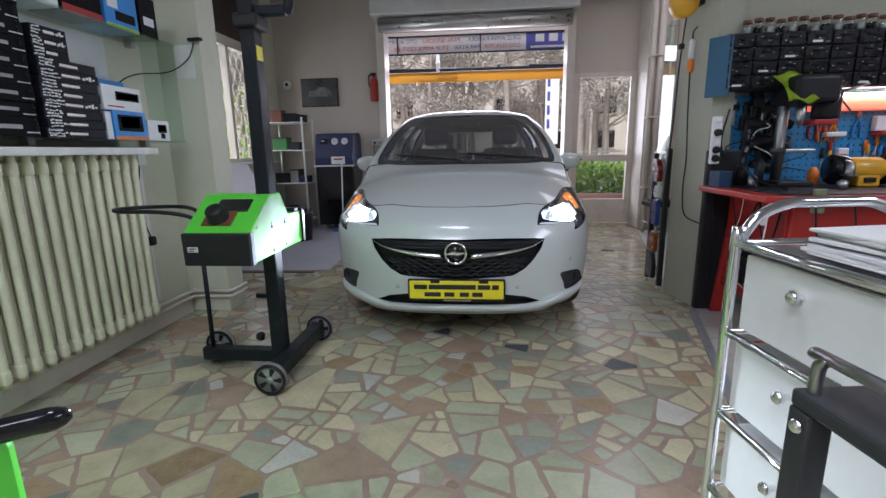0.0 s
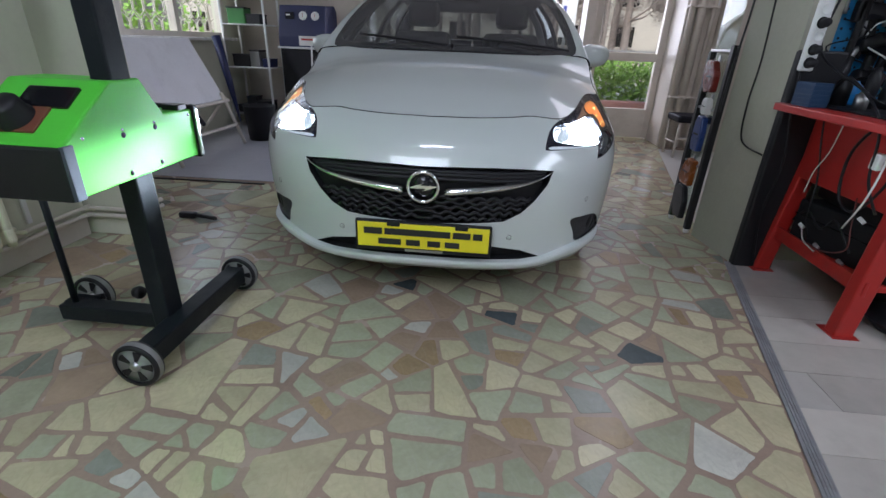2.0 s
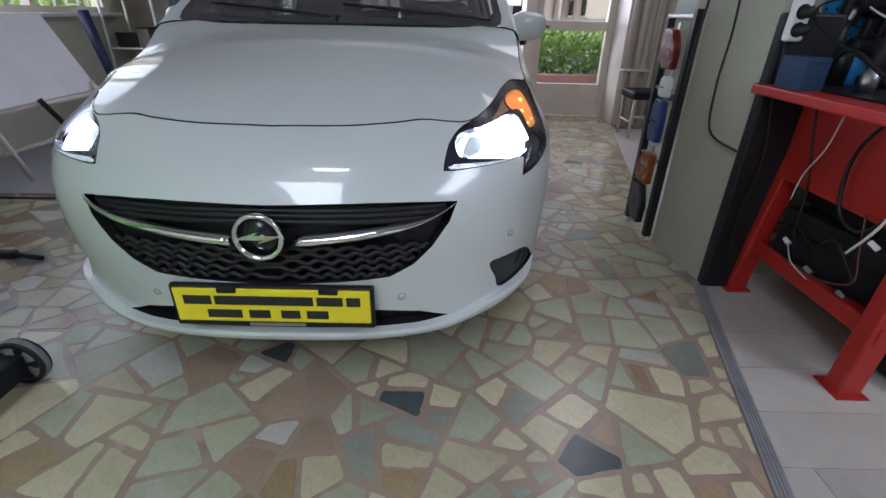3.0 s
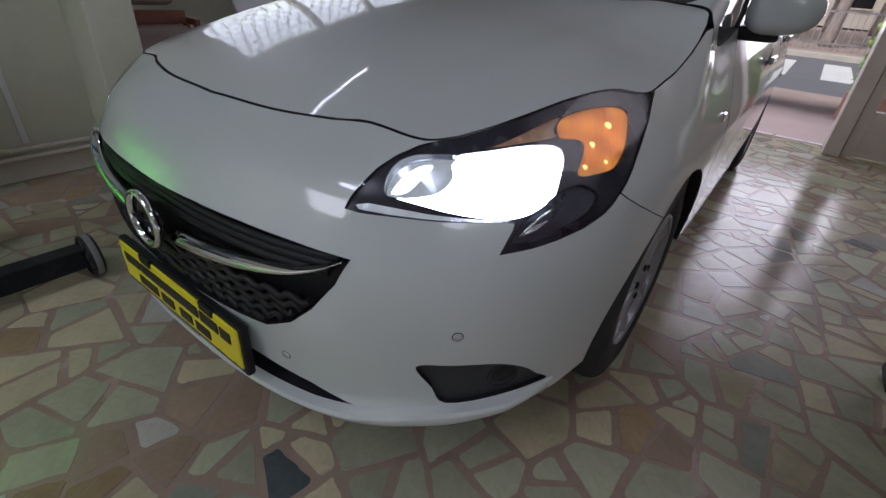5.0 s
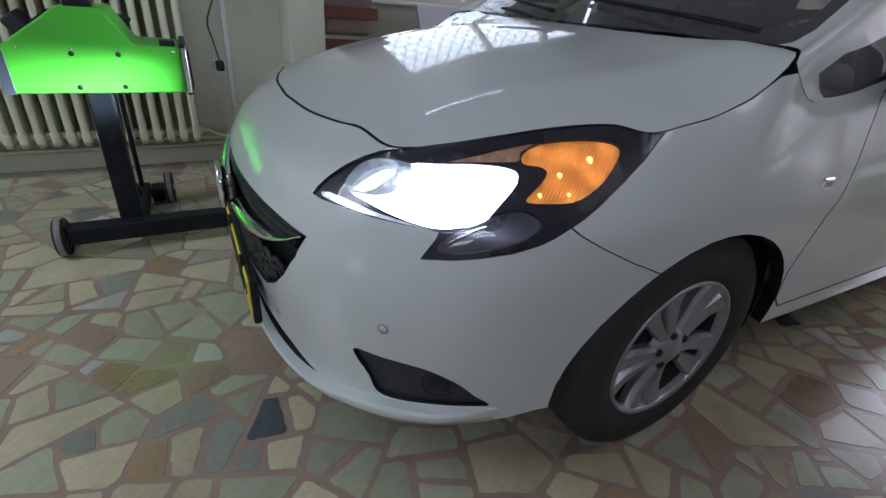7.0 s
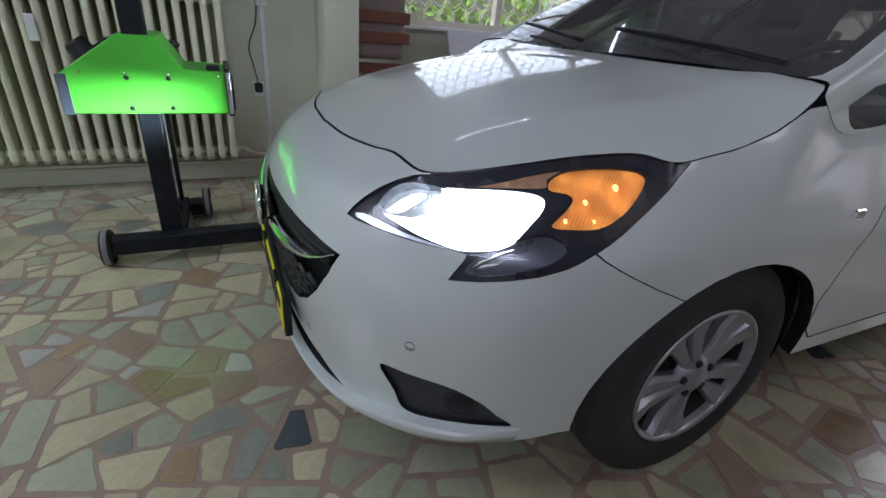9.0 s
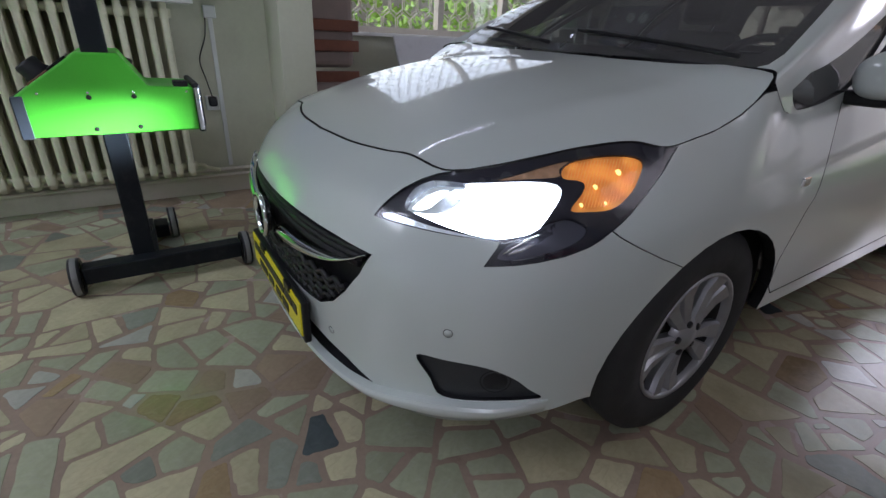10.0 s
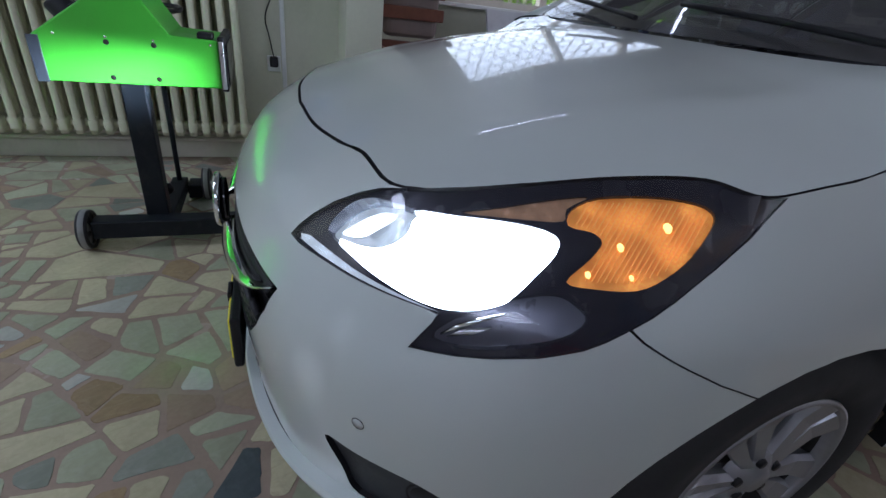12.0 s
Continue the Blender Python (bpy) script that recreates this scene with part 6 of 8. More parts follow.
part("cabinet_side", slab(bmesh.new(), [(1.742, 3.205), (1.752, 3.212), (1.842, 3.110), (1.832, 3.103)], 0.345, Matrix.Translation((0, 0, 1.37)), 0.002), material("dull_blue_steel", (0.045, 0.12, 0.21), 0.45, spread=0.1), cab_drawers, "dull blue metal side panel")
M_CLEARDRAWER = material("smoky_clear_plastic", (0.010, 0.010, 0.012), 0.30, spec=0.2, spread=0.5, scale=30, fine=90, dirt=(0.035, 0.033, 0.03), dirt_amount=0.5)
for r in range(4):
    for c in range(12):
        x, z = 1.822 + c * 0.14, 1.408 + r * 0.078
        d = part("small_drawer", abox(x, x + 0.132, 3.108, 3.119, z, z + 0.071, 0.004), M_CLEARDRAWER, cab_drawers)
        part("drawer_pull", abox(x + 0.04, x + 0.092, 3.098, 3.108, z + 0.042, z + 0.052, 0.002), M_CARDGREY, d)
        if (r * 7 + c * 3) % 5 == 0:
            part("label_tag", abox(x + 0.03, x + 0.085, 3.1065, 3.108, z + 0.012, z + 0.024), M_PAPER, d)
        for q in range(3):
            u, w = x + 0.012 + 0.105 * ((r * 31 + c * 17 + q * 37) % 97) / 97, z + 0.012 + 0.05 * ((r * 13 + c * 29 + q * 53) % 89) / 89
            part("content_glint", abox(u, u + 0.010 + 0.012 * (q % 2), 3.1068, 3.1078, w, w + 0.003), M_STEEL if q else M_PAPER, d)
M_JAR = clear_glass("jar_glass", (0.86, 0.88, 0.86), gloss=1.4)
for k in range(24):
    x = 1.95 + 0.0625 * k
    jar = part("glass_jar", lathe(bmesh.new(), [(0, 0), (0.038, 0), (0.041, 0.006), (0.041, 0.066), (0.034, 0.076), (0.033, 0.082)], 20), M_JAR)
    jar.matrix_world = pose(x, 3.20, 1.7205) @ Matrix.Diagonal((0.68, 0.68, 1.05 - 0.12 * (k % 3 == 0), 1))
    tagged(jar, "clear glass jar of small parts with a brown lid", "jar", "jars on the parts cabinet")
    part("lid", lathe(bmesh.new(), [(0.036, 0.072), (0.037, 0.086), (0.034, 0.090), (0, 0.090)], 20), M_WOOD, jar, "brown lid")
    part("contents", lathe(bmesh.new(), [(0, 0.003), (0.035, 0.003), (0.036, 0.045), (0, 0.050)], 14), M_CLEARDRAWER if k % 2 else M_STEEL, jar)
led = thing("tool_rail_light", "red tool rail with a bright strip light above it", "strip light")
# the rail's material has a weak red emission
part("red_rail", abox(2.39, 3.6, 3.20, 3.27, 1.275, 1.352, 0.004), M_LEDRED, led, "red rail with a weak glow of its own")
part("light_tube", tube(bmesh.new(), [(2.40, 3.225, 1.367), (3.6, 3.225, 1.367)], 0.010, 10), M_LED, led, "glowing white tube")
strip = thing("power_strip", "white power strip with black plugs on the column's edge", "power strip")
part("strip_body", abox(1.785, 1.842, 3.135, 3.167, 0.965, 1.255, 0.010, 3), M_WHITEPL, strip)
for k in range(5):
    z = 1.0 + 0.052 * k
    part("outlet", lathe(bmesh.new(), [(0, 0.001), (0.019, 0.001), (0.021, 0.003), (0.023, 0)], 20, Matrix.Translation((1.8135, 3.135, z)) @ Matrix.Rotation(radians(90), 4, "X")), M_WHITEPL if k in (2, 4) else M_BLACK, strip)
    if k in (0, 1, 3):
        part("plug", lathe(bmesh.new(), [(0.017, 0), (0.018, 0.03), (0.012, 0.042), (0, 0.042)], 16, Matrix.Translation((1.8135, 3.135, z)) @ Matrix.Rotation(radians(90), 4, "X")), M_BLACK, strip)

# pillar drill with a yellow cloth
drill = thing("pillar_drill", "black bench drill with steel column under a yellow cloth", "drill")
part("base_plate", abox(2.09, 2.29, 2.95, 3.20, 0.8345, 0.862, 0.006), M_BLACK, drill)
part("column", lathe(bmesh.new(), [(0, 0), (0.03, 0), (0.03, 0.62), (0, 0.62)], 24, Matrix.Translation((2.17, 3.12, 0.862))), M_STEEL, drill, "steel column")
part("work_table", abox(2.10, 2.26, 2.93, 3.08, 1.03, 1.05, 0.004), M_STEEL, drill)
part("drill_head", abox(2.12, 2.36, 2.93, 3.20, 1.30, 1.46, 0.03, 3), M_BLACK, drill, "black drill head")
part("motor", lathe(bmesh.new(), [(0, 0), (0.065, 0), (0.07, 0.01), (0.07, 0.15), (0.05, 0.17), (0, 0.17)], 28, Matrix.Translation((2.36, 3.05, 1.22))), M_BLACK, drill)
part("red_collar", abox(2.27, 2.40, 2.99, 3.11, 1.185, 1.215, 0.006), M_RED, drill)
part("spindle", lathe(bmesh.new(), [(0, 0), (0.012, 0), (0.025, 0.05), (0.025, 0.12), (0, 0.12)], 20, Matrix.Translation((2.19, 2.99, 1.18))), M_STEEL, drill)
for a in (20, 140, 260):
    part("feed_handle", tube(bmesh.new(), [(2.37, 3.0, 1.36), (2.37 + 0.10, 3.0 - 0.10 * math.cos(radians(a)), 1.36 + 0.10 * math.sin(radians(a)))], 0.006, 8), M_STEEL, drill)
cloth = bmesh.new()
cl = []
for i in range(9):
    row = []
    for j in range(13):
        u, v = i / 8, j / 12
        x = 2.06 + 0.17 * u + 0.02 * math.sin(5 * v + 3 * u)
        y = 2.925 + 0.06 * math.sin(v * 3) + 0.10 * v
        z = 1.475 - 0.17 * (1 - v) ** 1.5 + 0.014 * math.sin(9 * u + 4 * v)
        row.append(cloth.verts.new((x, y - 0.03 * (1 - v), z + 0.003)))
    cl.append(row)
for i in range(8):
    for j in range(12):
        f = cloth.faces.new((cl[i][j], cl[i + 1][j], cl[i + 1][j + 1], cl[i][j + 1]))
        f.smooth = True
bmesh.ops.solidify(cloth, geom=cloth.faces[:], thickness=0.003)
part("yellow_cloth", cloth, M_HIVIS, drill, "hi-vis yellow cloth")

# bench grinder
gr = thing("bench_grinder", "yellow bench grinder with two black wheel guards", "grinder")
part("motor_body", lathe(bmesh.new(), [(0, -0.09), (0.06, -0.09), (0.068, -0.075), (0.068, 0.075), (0.06, 0.09), (0, 0.09)], 32, Matrix.Translation((2.56, 2.98, 0.93)) @ ALONG_X), M_AMBERPL, gr, "yellow motor body")
part("pedestal", abox(2.50, 2.62, 2.92, 3.04, 0.8345, 0.90, 0.008), M_AMBERPL, gr)
for x in (2.42, 2.70):
    part("wheel_guard", lathe(bmesh.new(), [(0, -0.035), (0.08, -0.035), (0.088, -0.025), (0.088, 0.025), (0.08, 0.035), (0, 0.035)], 32, Matrix.Translation((x, 2.98, 0.93)) @ ALONG_X), M_GLOSSBLACK, gr, "black wheel guard")
    part("grinding_wheel", lathe(bmesh.new(), [(0, -0.012), (0.06, -0.012), (0.06, 0.012), (0, 0.012)], 28, Matrix.Translation((x, 2.915, 0.925)) @ ALONG_X), M_STEEL, gr)
    part("tool_rest", abox(x - 0.03, x + 0.03, 2.85, 2.90, 0.90, 0.906), M_STEEL, gr)
tagged(part("switch_plate", abox(2.53, 2.59, 2.908, 2.92, 0.86, 0.885, 0.003), M_BLACK, gr), "")

# hanging tools
rng = random.Random(21)


def pliers(x, z, mat, name="pliers"):
    ob = thing(name, "pair of pliers with coloured grips hung on the board", "pliers", pose(x, 3.262, z))
    for f in (1, -1):
        part("grip", tube(bmesh.new(), curve_pts([(0, 0, 0), (0.016 * f, 0, -0.03), (0.024 * f, 0, -0.07), (0.018 * f, 0, -0.11)], 4), 0.0065, 8), mat, ob)
        part("jaw", tube(bmesh.new(), [(0, 0, 0), (0.008 * f, 0, 0.025), (0.003 * f, 0, 0.05)], [0.008, 0.007, 0.003], 8), M_STEEL, ob)
    return ob


for x, z, m in ((2.50, 1.20, M_ORANGE), (2.56, 1.20, M_ORANGE), (2.82, 0.98, M_RED), (2.88, 0.98, M_RED), (2.44, 1.22, M_RED), (2.70, 1.22, M_CARDBLUE)):
    pliers(x, z, m)
for k in range(14):
    x, z, h = rng.uniform(2.36, 3.2), rng.uniform(0.98, 1.22), rng.uniform(0.08, 0.16)
    ob = thing("screwdriver", "screwdriver with a plastic handle hung on the board", "screwdriver", pose(x, 3.258, z), "hand tools on the pegboard")
    part("handle", lathe(bmesh.new(), [(0, 0), (0.009, 0), (0.011, 0.02), (0.009, 0.06), (0.005, 0.065)], 12), (M_RED, M_ORANGE, M_BLACK, M_AMBERPL, M_CARDBLUE)[k % 5], ob)
    part("blade", tube(bmesh.new(), [(0, 0, 0), (0, 0, -h)], 0.0028, 6), M_STEEL, ob)
for x, z, w, h, m, lab in ((2.56, 1.12, 0.12, 0.03, M_WHITEPL, "white plastic tool holder on the board"), (2.95, 1.15, 0.34, 0.09, M_CARDWHITE, "white boxed tool on a red tray"), (2.62, 0.99, 0.06, 0.06, M_WHITEPL, "white tape roll holder on the board")):
    tagged(part("tool_holder", abox(x - w / 2, x + w / 2, 3.225, 3.27, z, z + h, 0.006), m), lab, "tool holder")
tagged(part("red_tray", abox(2.78, 3.12, 3.18, 3.27, 1.125, 1.145, 0.004), M_RED), "red metal tray under the boxed tool", "tray")
for k, (x, y, w, h, m) in enumerate(((1.98, 3.12, 0.06, 0.12, M_BLACK), (2.02, 3.02, 0.05, 0.16, M_BLACK), (2.05, 3.17, 0.07, 0.10, M_CARDBLUE), (1.95, 2.95, 0.05, 0.07, M_STEEL), (2.42, 3.17, 0.06, 0.10, M_ORANGE), (2.84, 3.05, 0.08, 0.05, M_WHITEPL), (2.30, 2.75, 0.05, 0.05, M_STEEL))):
    ob = part("spray_can", lathe(bmesh.new(), [(0, 0), (w / 2, 0), (w / 2, h * 0.8), (w * 0.3, h * 0.9), (w * 0.25, h), (0, h)], 20), m)
    ob.matrix_world = pose(x, y, 0.8345 if x > BX0 + 0.11 else 0.8285)
    tagged(ob, "small can standing on the cluttered bench", "can")
# dark hose and tool cluster at the bench's end
for k in range(9):
    x = 1.95 + 0.045 * (k % 5) + 0.01 * k
    z0 = 1.36 - 0.02 * (k % 3)
    ln = 0.16 + 0.045 * ((k * 5) % 7)
    ob = thing("hanging_tool", "dark hand tool hanging beside the pegboard", "hand tool", pose(x, 3.24 - 0.02 * (k % 2), z0), "dark tools by the column")
    part("shaft", tube(bmesh.new(), curve_pts([(0, 0, 0), (0.01 * (k % 3 - 1), -0.01, -ln * 0.5), (0.0, 0, -ln)], 4), 0.009 + 0.003 * (k % 3), 8), M_BLACK if k % 3 else M_STEEL, ob)
    part("grip", abox(-0.022, 0.022, -0.02, 0.02, -ln * 0.45, -ln * 0.2, 0.008), M_BLACK if k % 2 else M_GLOSSBLACK, ob)
for k, pts in enumerate((((1.90, 3.20, 1.30), (1.86, 3.16, 1.05), (1.92, 2.90, 0.90), (1.84, 2.66, 0.80), (1.845, 2.62, 0.62), (1.90, 2.60, 0.50)), ((2.02, 2.55, 0.84), (2.0, 2.48, 0.80), (2.03, 2.475, 0.62), (2.12, 2.475, 0.54), (2.20, 2.475, 0.62), (2.18, 2.48, 0.78)), ((1.87, 2.62, 0.83), (1.845, 2.58, 0.70), (1.845, 2.60, 0.55), (1.90, 2.72, 0.40)), ((1.95, 3.15, 0.84), (1.90, 3.0, 0.95), (1.93, 2.85, 0.88), (2.0, 2.7, 0.84)))):
    tagged(part("loose_cable", tube(bmesh.new(), curve_pts(pts, 8), 0.005 if k != 2 else 0.004, 6), M_BLACK if k != 2 else M_PAPER), "loose cable hanging off the bench", "cable", "loose cables")
tagged(part("inline_adapter", abox(1.835, 1.859, 2.60, 2.64, 0.66, 0.72, 0.006), M_WHITEPL), "white plug adapter dangling at the bench's end", "adapter")
tagged(part("green_clamp", abox(1.99, 2.05, 2.482, 2.5, 0.74, 0.86, 0.005), material("olive_plastic", (0.16, 0.19, 0.11), 0.5)), "olive green clip-on holder at the bench's edge", "clamp")

crate = thing("plastic_crate", "small dark blue ribbed plastic crate at the bench's end", "crate", pose(1.822, 3.06, 0.8285, 0, 0, 4) @ Matrix.Diagonal((0.8, 0.8, 0.75, 1)))
M_CRATE = material("dark_blue_plastic", (0.010, 0.040, 0.10), 0.45, spread=0.12)
for x0, x1, y0, y1 in ((-0.048, -0.042, -0.07, 0.07), (0.042, 0.048, -0.07, 0.07), (-0.042, 0.042, -0.07, -0.064), (-0.042, 0.042, 0.064, 0.07)):
    part("side", abox(x0, x1, y0, y1, 0, 0.13, 0.001), M_CRATE, crate)
part("bottom", abox(-0.042, 0.042, -0.064, 0.064, 0, 0.006), M_CRATE, crate)
for k in range(5):
    part("rib", abox(-0.051, -0.047, -0.068, 0.068, 0.012 + 0.025 * k, 0.018 + 0.025 * k, 0.001), M_CRATE, crate)
    part("rib", abox(-0.046, 0.046, -0.073, -0.069, 0.012 + 0.025 * k, 0.018 + 0.025 * k, 0.001), M_CRATE, crate)
M_LEADRED = material("brown_red_insulation", (0.12, 0.025, 0.02), 0.5)
M_LEADWHITE = material("grey_white_insulation", (0.50, 0.49, 0.45), 0.5)
# leads looped over the bench's side panel and the lower shelf
for mat, r, lab, pts in (
        (M_BLACK, 0.006, "thick black hose looped over the bench's side", ((1.925, 2.60, 0.79), (1.915, 2.63, 0.60), (1.915, 2.72, 0.47), (1.915, 2.82, 0.50), (1.915, 2.85, 0.66), (1.915, 2.78, 0.78), (1.93, 2.70, 0.80))),
        (M_BLACK, 0.004, "black lead hanging over the bench's side", ((1.90, 3.06, 0.825), (1.90, 3.02, 0.70), (1.92, 2.98, 0.52), (1.92, 2.96, 0.36), (1.95, 2.95, 0.26))),
        (M_LEADWHITE, 0.003, "pale lead with a bare end on the bench's side", ((1.90, 2.92, 0.80), (1.905, 2.95, 0.66), (1.905, 3.0, 0.56), (1.91, 3.02, 0.46))),
        (M_LEADRED, 0.003, "brown lead trailing over the lower shelf", ((1.925, 2.74, 0.52), (1.90, 2.68, 0.42), (1.90, 2.66, 0.33), (1.91, 2.78, 0.27), (1.92, 2.90, 0.26))),
        (M_LEADWHITE, 0.0028, "white lead lying over the lower shelf's lip", ((1.97, 3.05, 0.27), (1.93, 2.98, 0.30), (1.90, 2.90, 0.27), (1.905, 2.82, 0.25))),
        (M_BLACK, 0.005, "black lead bunched on the lower shelf", ((1.96, 3.10, 0.30), (1.94, 3.0, 0.38), (1.95, 2.90, 0.33), (1.93, 2.80, 0.40), (1.95, 2.70, 0.30))),
        (M_BLACK, 0.005, "dark cable running down the column's guard", ((1.80, 3.160, 1.00), (1.82, 3.158, 0.80), (1.86, 3.158, 0.55), (1.84, 3.158, 0.30), (1.88, 3.15, 0.02)))):
    tagged(part("loose_lead", tube(bmesh.new(), curve_pts(pts, 7), r, 6), mat), lab, "cable", "loose cables")
for x, y, z, m in ((1.912, 2.66, 0.455, M_WHITEPL), (1.935, 2.86, 0.262, M_STEEL), (1.94, 3.0, 0.305, M_WHITEPL), (1.955, 2.73, 0.245, M_STEEL)):
    plug_end = part("plug_end", abox(-0.007, 0.007, -0.016, 0.016, -0.008, 0.008, 0.003), m)
    plug_end.matrix_world = pose(x, y, z, 20, 35, 15)
    tagged(plug_end, "small pale connector at a lead's end", "connector", "lead connectors")

# ---- glass stand with lamps beside the column ----
stand = thing("lamp_display_stand", "dark-framed glass display with car lamps hung on it", "display stand")
for y, h in ((3.62, 1.065), (3.88, 1.03)):
    part("post", abox(1.700, 1.735, y - 0.018, y + 0.018, 0.03, h, 0.003), M_BLACK, stand)
    for dx in (0.0,):
        part("foot_wheel", lathe(bmesh.new(), [(0, -0.012), (0.016, -0.012), (0.018, 0), (0.016, 0.012), (0, 0.012)], 16, Matrix.Translation((1.717, y, 0.018)) @ ALONG_X), M_WHITEPL, stand)
g = part("glass_pane", abox(1.714, 1.720, 3.638, 3.862, 0.10, 1.95), M_SHELFGLASS, stand, "tall glass pane")
g.visible_shadow = False
for z in (0.40, 0.72, 1.03):
    part("clip_bar", abox(1.705, 1.73, 3.61, 3.89, z, z + 0.014, 0.003), M_STEEL, stand)
M_LAMPRED = material("dark_red_lens", (0.16, 0.022, 0.016), 0.25, spread=0.25, scale=20)
M_LAMPBLUE = material("dark_blue_blister", (0.02, 0.05, 0.20), 0.35, spread=0.25, scale=15)
M_LAMPAMBER = material("dull_amber_lens", (0.26, 0.075, 0.015), 0.25, spread=0.25, scale=20)
for z, h, w, lean, m, lab, y in ((0.82, 0.17, 0.13, 0.030, M_LAMPRED, "dark red tail lamp unit", 3.76), (0.70, 0.09, 0.08, 0.0, M_WHITEPL, "white lamp holder", 3.73), (0.49, 0.20, 0.11, 0.0, M_LAMPBLUE, "blue packaged lamp", 3.74), (0.28, 0.16, 0.15, -0.03, M_LAMPAMBER, "dull amber indicator lamp", 3.76), (0.07, 0.20, 0.13, 0.02, M_BLACK, "black lamp housing", 3.75)):
    outline = [(-w * 0.50, 0.0), (w * 0.30, -0.004), (w * 0.50, h * 0.22), (w * 0.46 + lean, h * 0.80), (w * 0.20 + lean, h), (-w * 0.34 + lean, h * 0.96), (-w * 0.52, h * 0.55)]
    ob = part("car_lamp", slab(bmesh.new(), outline, 0.036, Matrix(((0, 0, -1, 0), (1, 0, 0, 0), (0, 1, 0, 0), (0, 0, 0, 1))), 0.008), m)
    ob.matrix_world = pose(1.7135, y, z, 0, 0, 0)
    tagged(ob, lab + " clipped to the display pane", "car lamp", "lamps on the display")
    part("lamp_clip", abox(-0.004, 0.008, -0.01, 0.01, h - 0.01, h + 0.02), M_STEEL, ob)
    part("lens_rib", abox(-0.0375, -0.036, -w * 0.3, w * 0.25, h * 0.45, h * 0.50), M_BLACK, ob)

# inspection lamp, reel and cables on the column
reel = thing("cable_reel", "yellow cable reel with hanging leads on the column", "cable reel")
part("reel_drum", lathe(bmesh.new(), [(0, -0.04), (0.075, -0.04), (0.085, -0.03), (0.085, 0.03), (0.075, 0.04), (0, 0.04)], 28, Matrix.Translation((1.655, 3.42, 1.975)) @ ALONG_Y), M_AMBERPL, reel, "yellow drum")
part("reel_bracket", abox(1.655, 1.775, 3.39, 3.45, 1.96, 2.02, 0.005), M_BLACK, reel)
part("lead", tube(bmesh.new(), curve_pts([(1.68, 3.42, 1.92), (1.66, 3.42, 1.6), (1.65, 3.42, 1.2), (1.635, 3.42, 0.95), (1.63, 3.42, 0.75)], 8), 0.005, 6), M_BLACK, reel)
part("lead_knot", abox(1.645, 1.68, 3.405, 3.435, 1.70, 1.735, 0.008), M_BLACK, reel)
il = thing("inspection_lamp", "black and orange hand lamp hung on the column", "hand lamp")
part("lamp_tube", lathe(bmesh.new(), [(0, 0), (0.018, 0), (0.018, 0.11), (0.012, 0.125), (0, 0.125)], 18, Matrix.Translation((1.722, 3.40, 1.63))), M_WHITEPL, il)
part("lamp_grip", lathe(bmesh.new(), [(0, 0), (0.014, 0), (0.021, 0.02), (0.021, 0.075), (0.018, 0.08), (0, 0.08)], 18, Matrix.Translation((1.722, 3.40, 1.55))), M_ORANGE, il)
part("lamp_hook", tube(bmesh.new(), curve_pts([(1.722, 3.40, 1.755), (1.722, 3.40, 1.80), (1.745, 3.40, 1.83)], 5), 0.004, 6), M_BLACK, il)
part("lamp_lead", tube(bmesh.new(), curve_pts([(1.722, 3.40, 1.55), (1.725, 3.385, 1.3), (1.74, 3.38, 1.0), (1.735, 3.38, 0.8), (1.755, 3.37, 0.62), (1.785, 3.21, 0.58)], 8), 0.0045, 6), M_BLACK, il)


def power_tool(x, z, turn, reach, label):
    """A dark hand power tool hung on the board: motor body, nose, handle and battery."""
    t = thing("power_tool", label, "power tool", pose(x, 3.235, z, 0, turn, 0), "black power tools on the board")
    part("motor_body", lathe(bmesh.new(), [(0, 0), (0.030, 0.0), (0.036, 0.012), (0.036, reach * 0.6), (0.026, reach * 0.75), (0.018, reach), (0, reach)], 18), M_BLACK, t)
    part("handle", abox(-0.10, -0.02, -0.018, 0.018, 0.015, 0.055, 0.014, 3), M_BLACK, t)
    part("battery", abox(-0.145, -0.095, -0.032, 0.032, 0.0, 0.07, 0.008), M_CARDGREY, t)
    part("chuck", lathe(bmesh.new(), [(0.012, reach), (0.014, reach + 0.03), (0.006, reach + 0.045), (0, reach + 0.045)], 14), M_STEEL, t, "steel chuck")
    part("wall_hook", abox(-0.008, 0.008, 0.0, 0.04, 0.03, 0.05), M_STEEL, t)


for x, z, turn, reach in ((2.02, 1.22, 100, 0.16), (2.10, 1.28, 60, 0.14), (2.05, 1.08, 80, 0.18), (2.17, 1.12, 120, 0.15), (2.08, 0.95, 95, 0.17), (2.20, 0.99, 40, 0.13), (1.99, 0.90, 20, 0.14)):
    power_tool(x, z, turn, reach, "black cordless tool hanging on the blue board")
rng = random.Random(5)
for k, (x, z) in enumerate(((1.98, 1.15), (2.12, 1.2), (2.04, 1.0), (2.24, 1.05), (2.16, 0.92), (2.30, 1.1))):
    pts = [(x + rng.uniform(-0.09, 0.09), 3.20 + rng.uniform(-0.03, 0.02), z - 0.05 * j + rng.uniform(-0.02, 0.02)) for j in range(5)]
    tagged(part("hanging_cable", tube(bmesh.new(), curve_pts([(x, 3.271, z + 0.03)] + pts, 6), 0.0035, 6), (M_BLACK, M_WHITEPL, M_BLACK)[k % 3]), "thin cable hanging loose from the tool board", "cable")


# ---- back of the shop ----
rack = thing("storage_rack", "white wire rack with mixed goods against the back wall", "rack")
RX0, RX1, RY0, RY1 = -2.60, -2.10, 6.28, 6.66
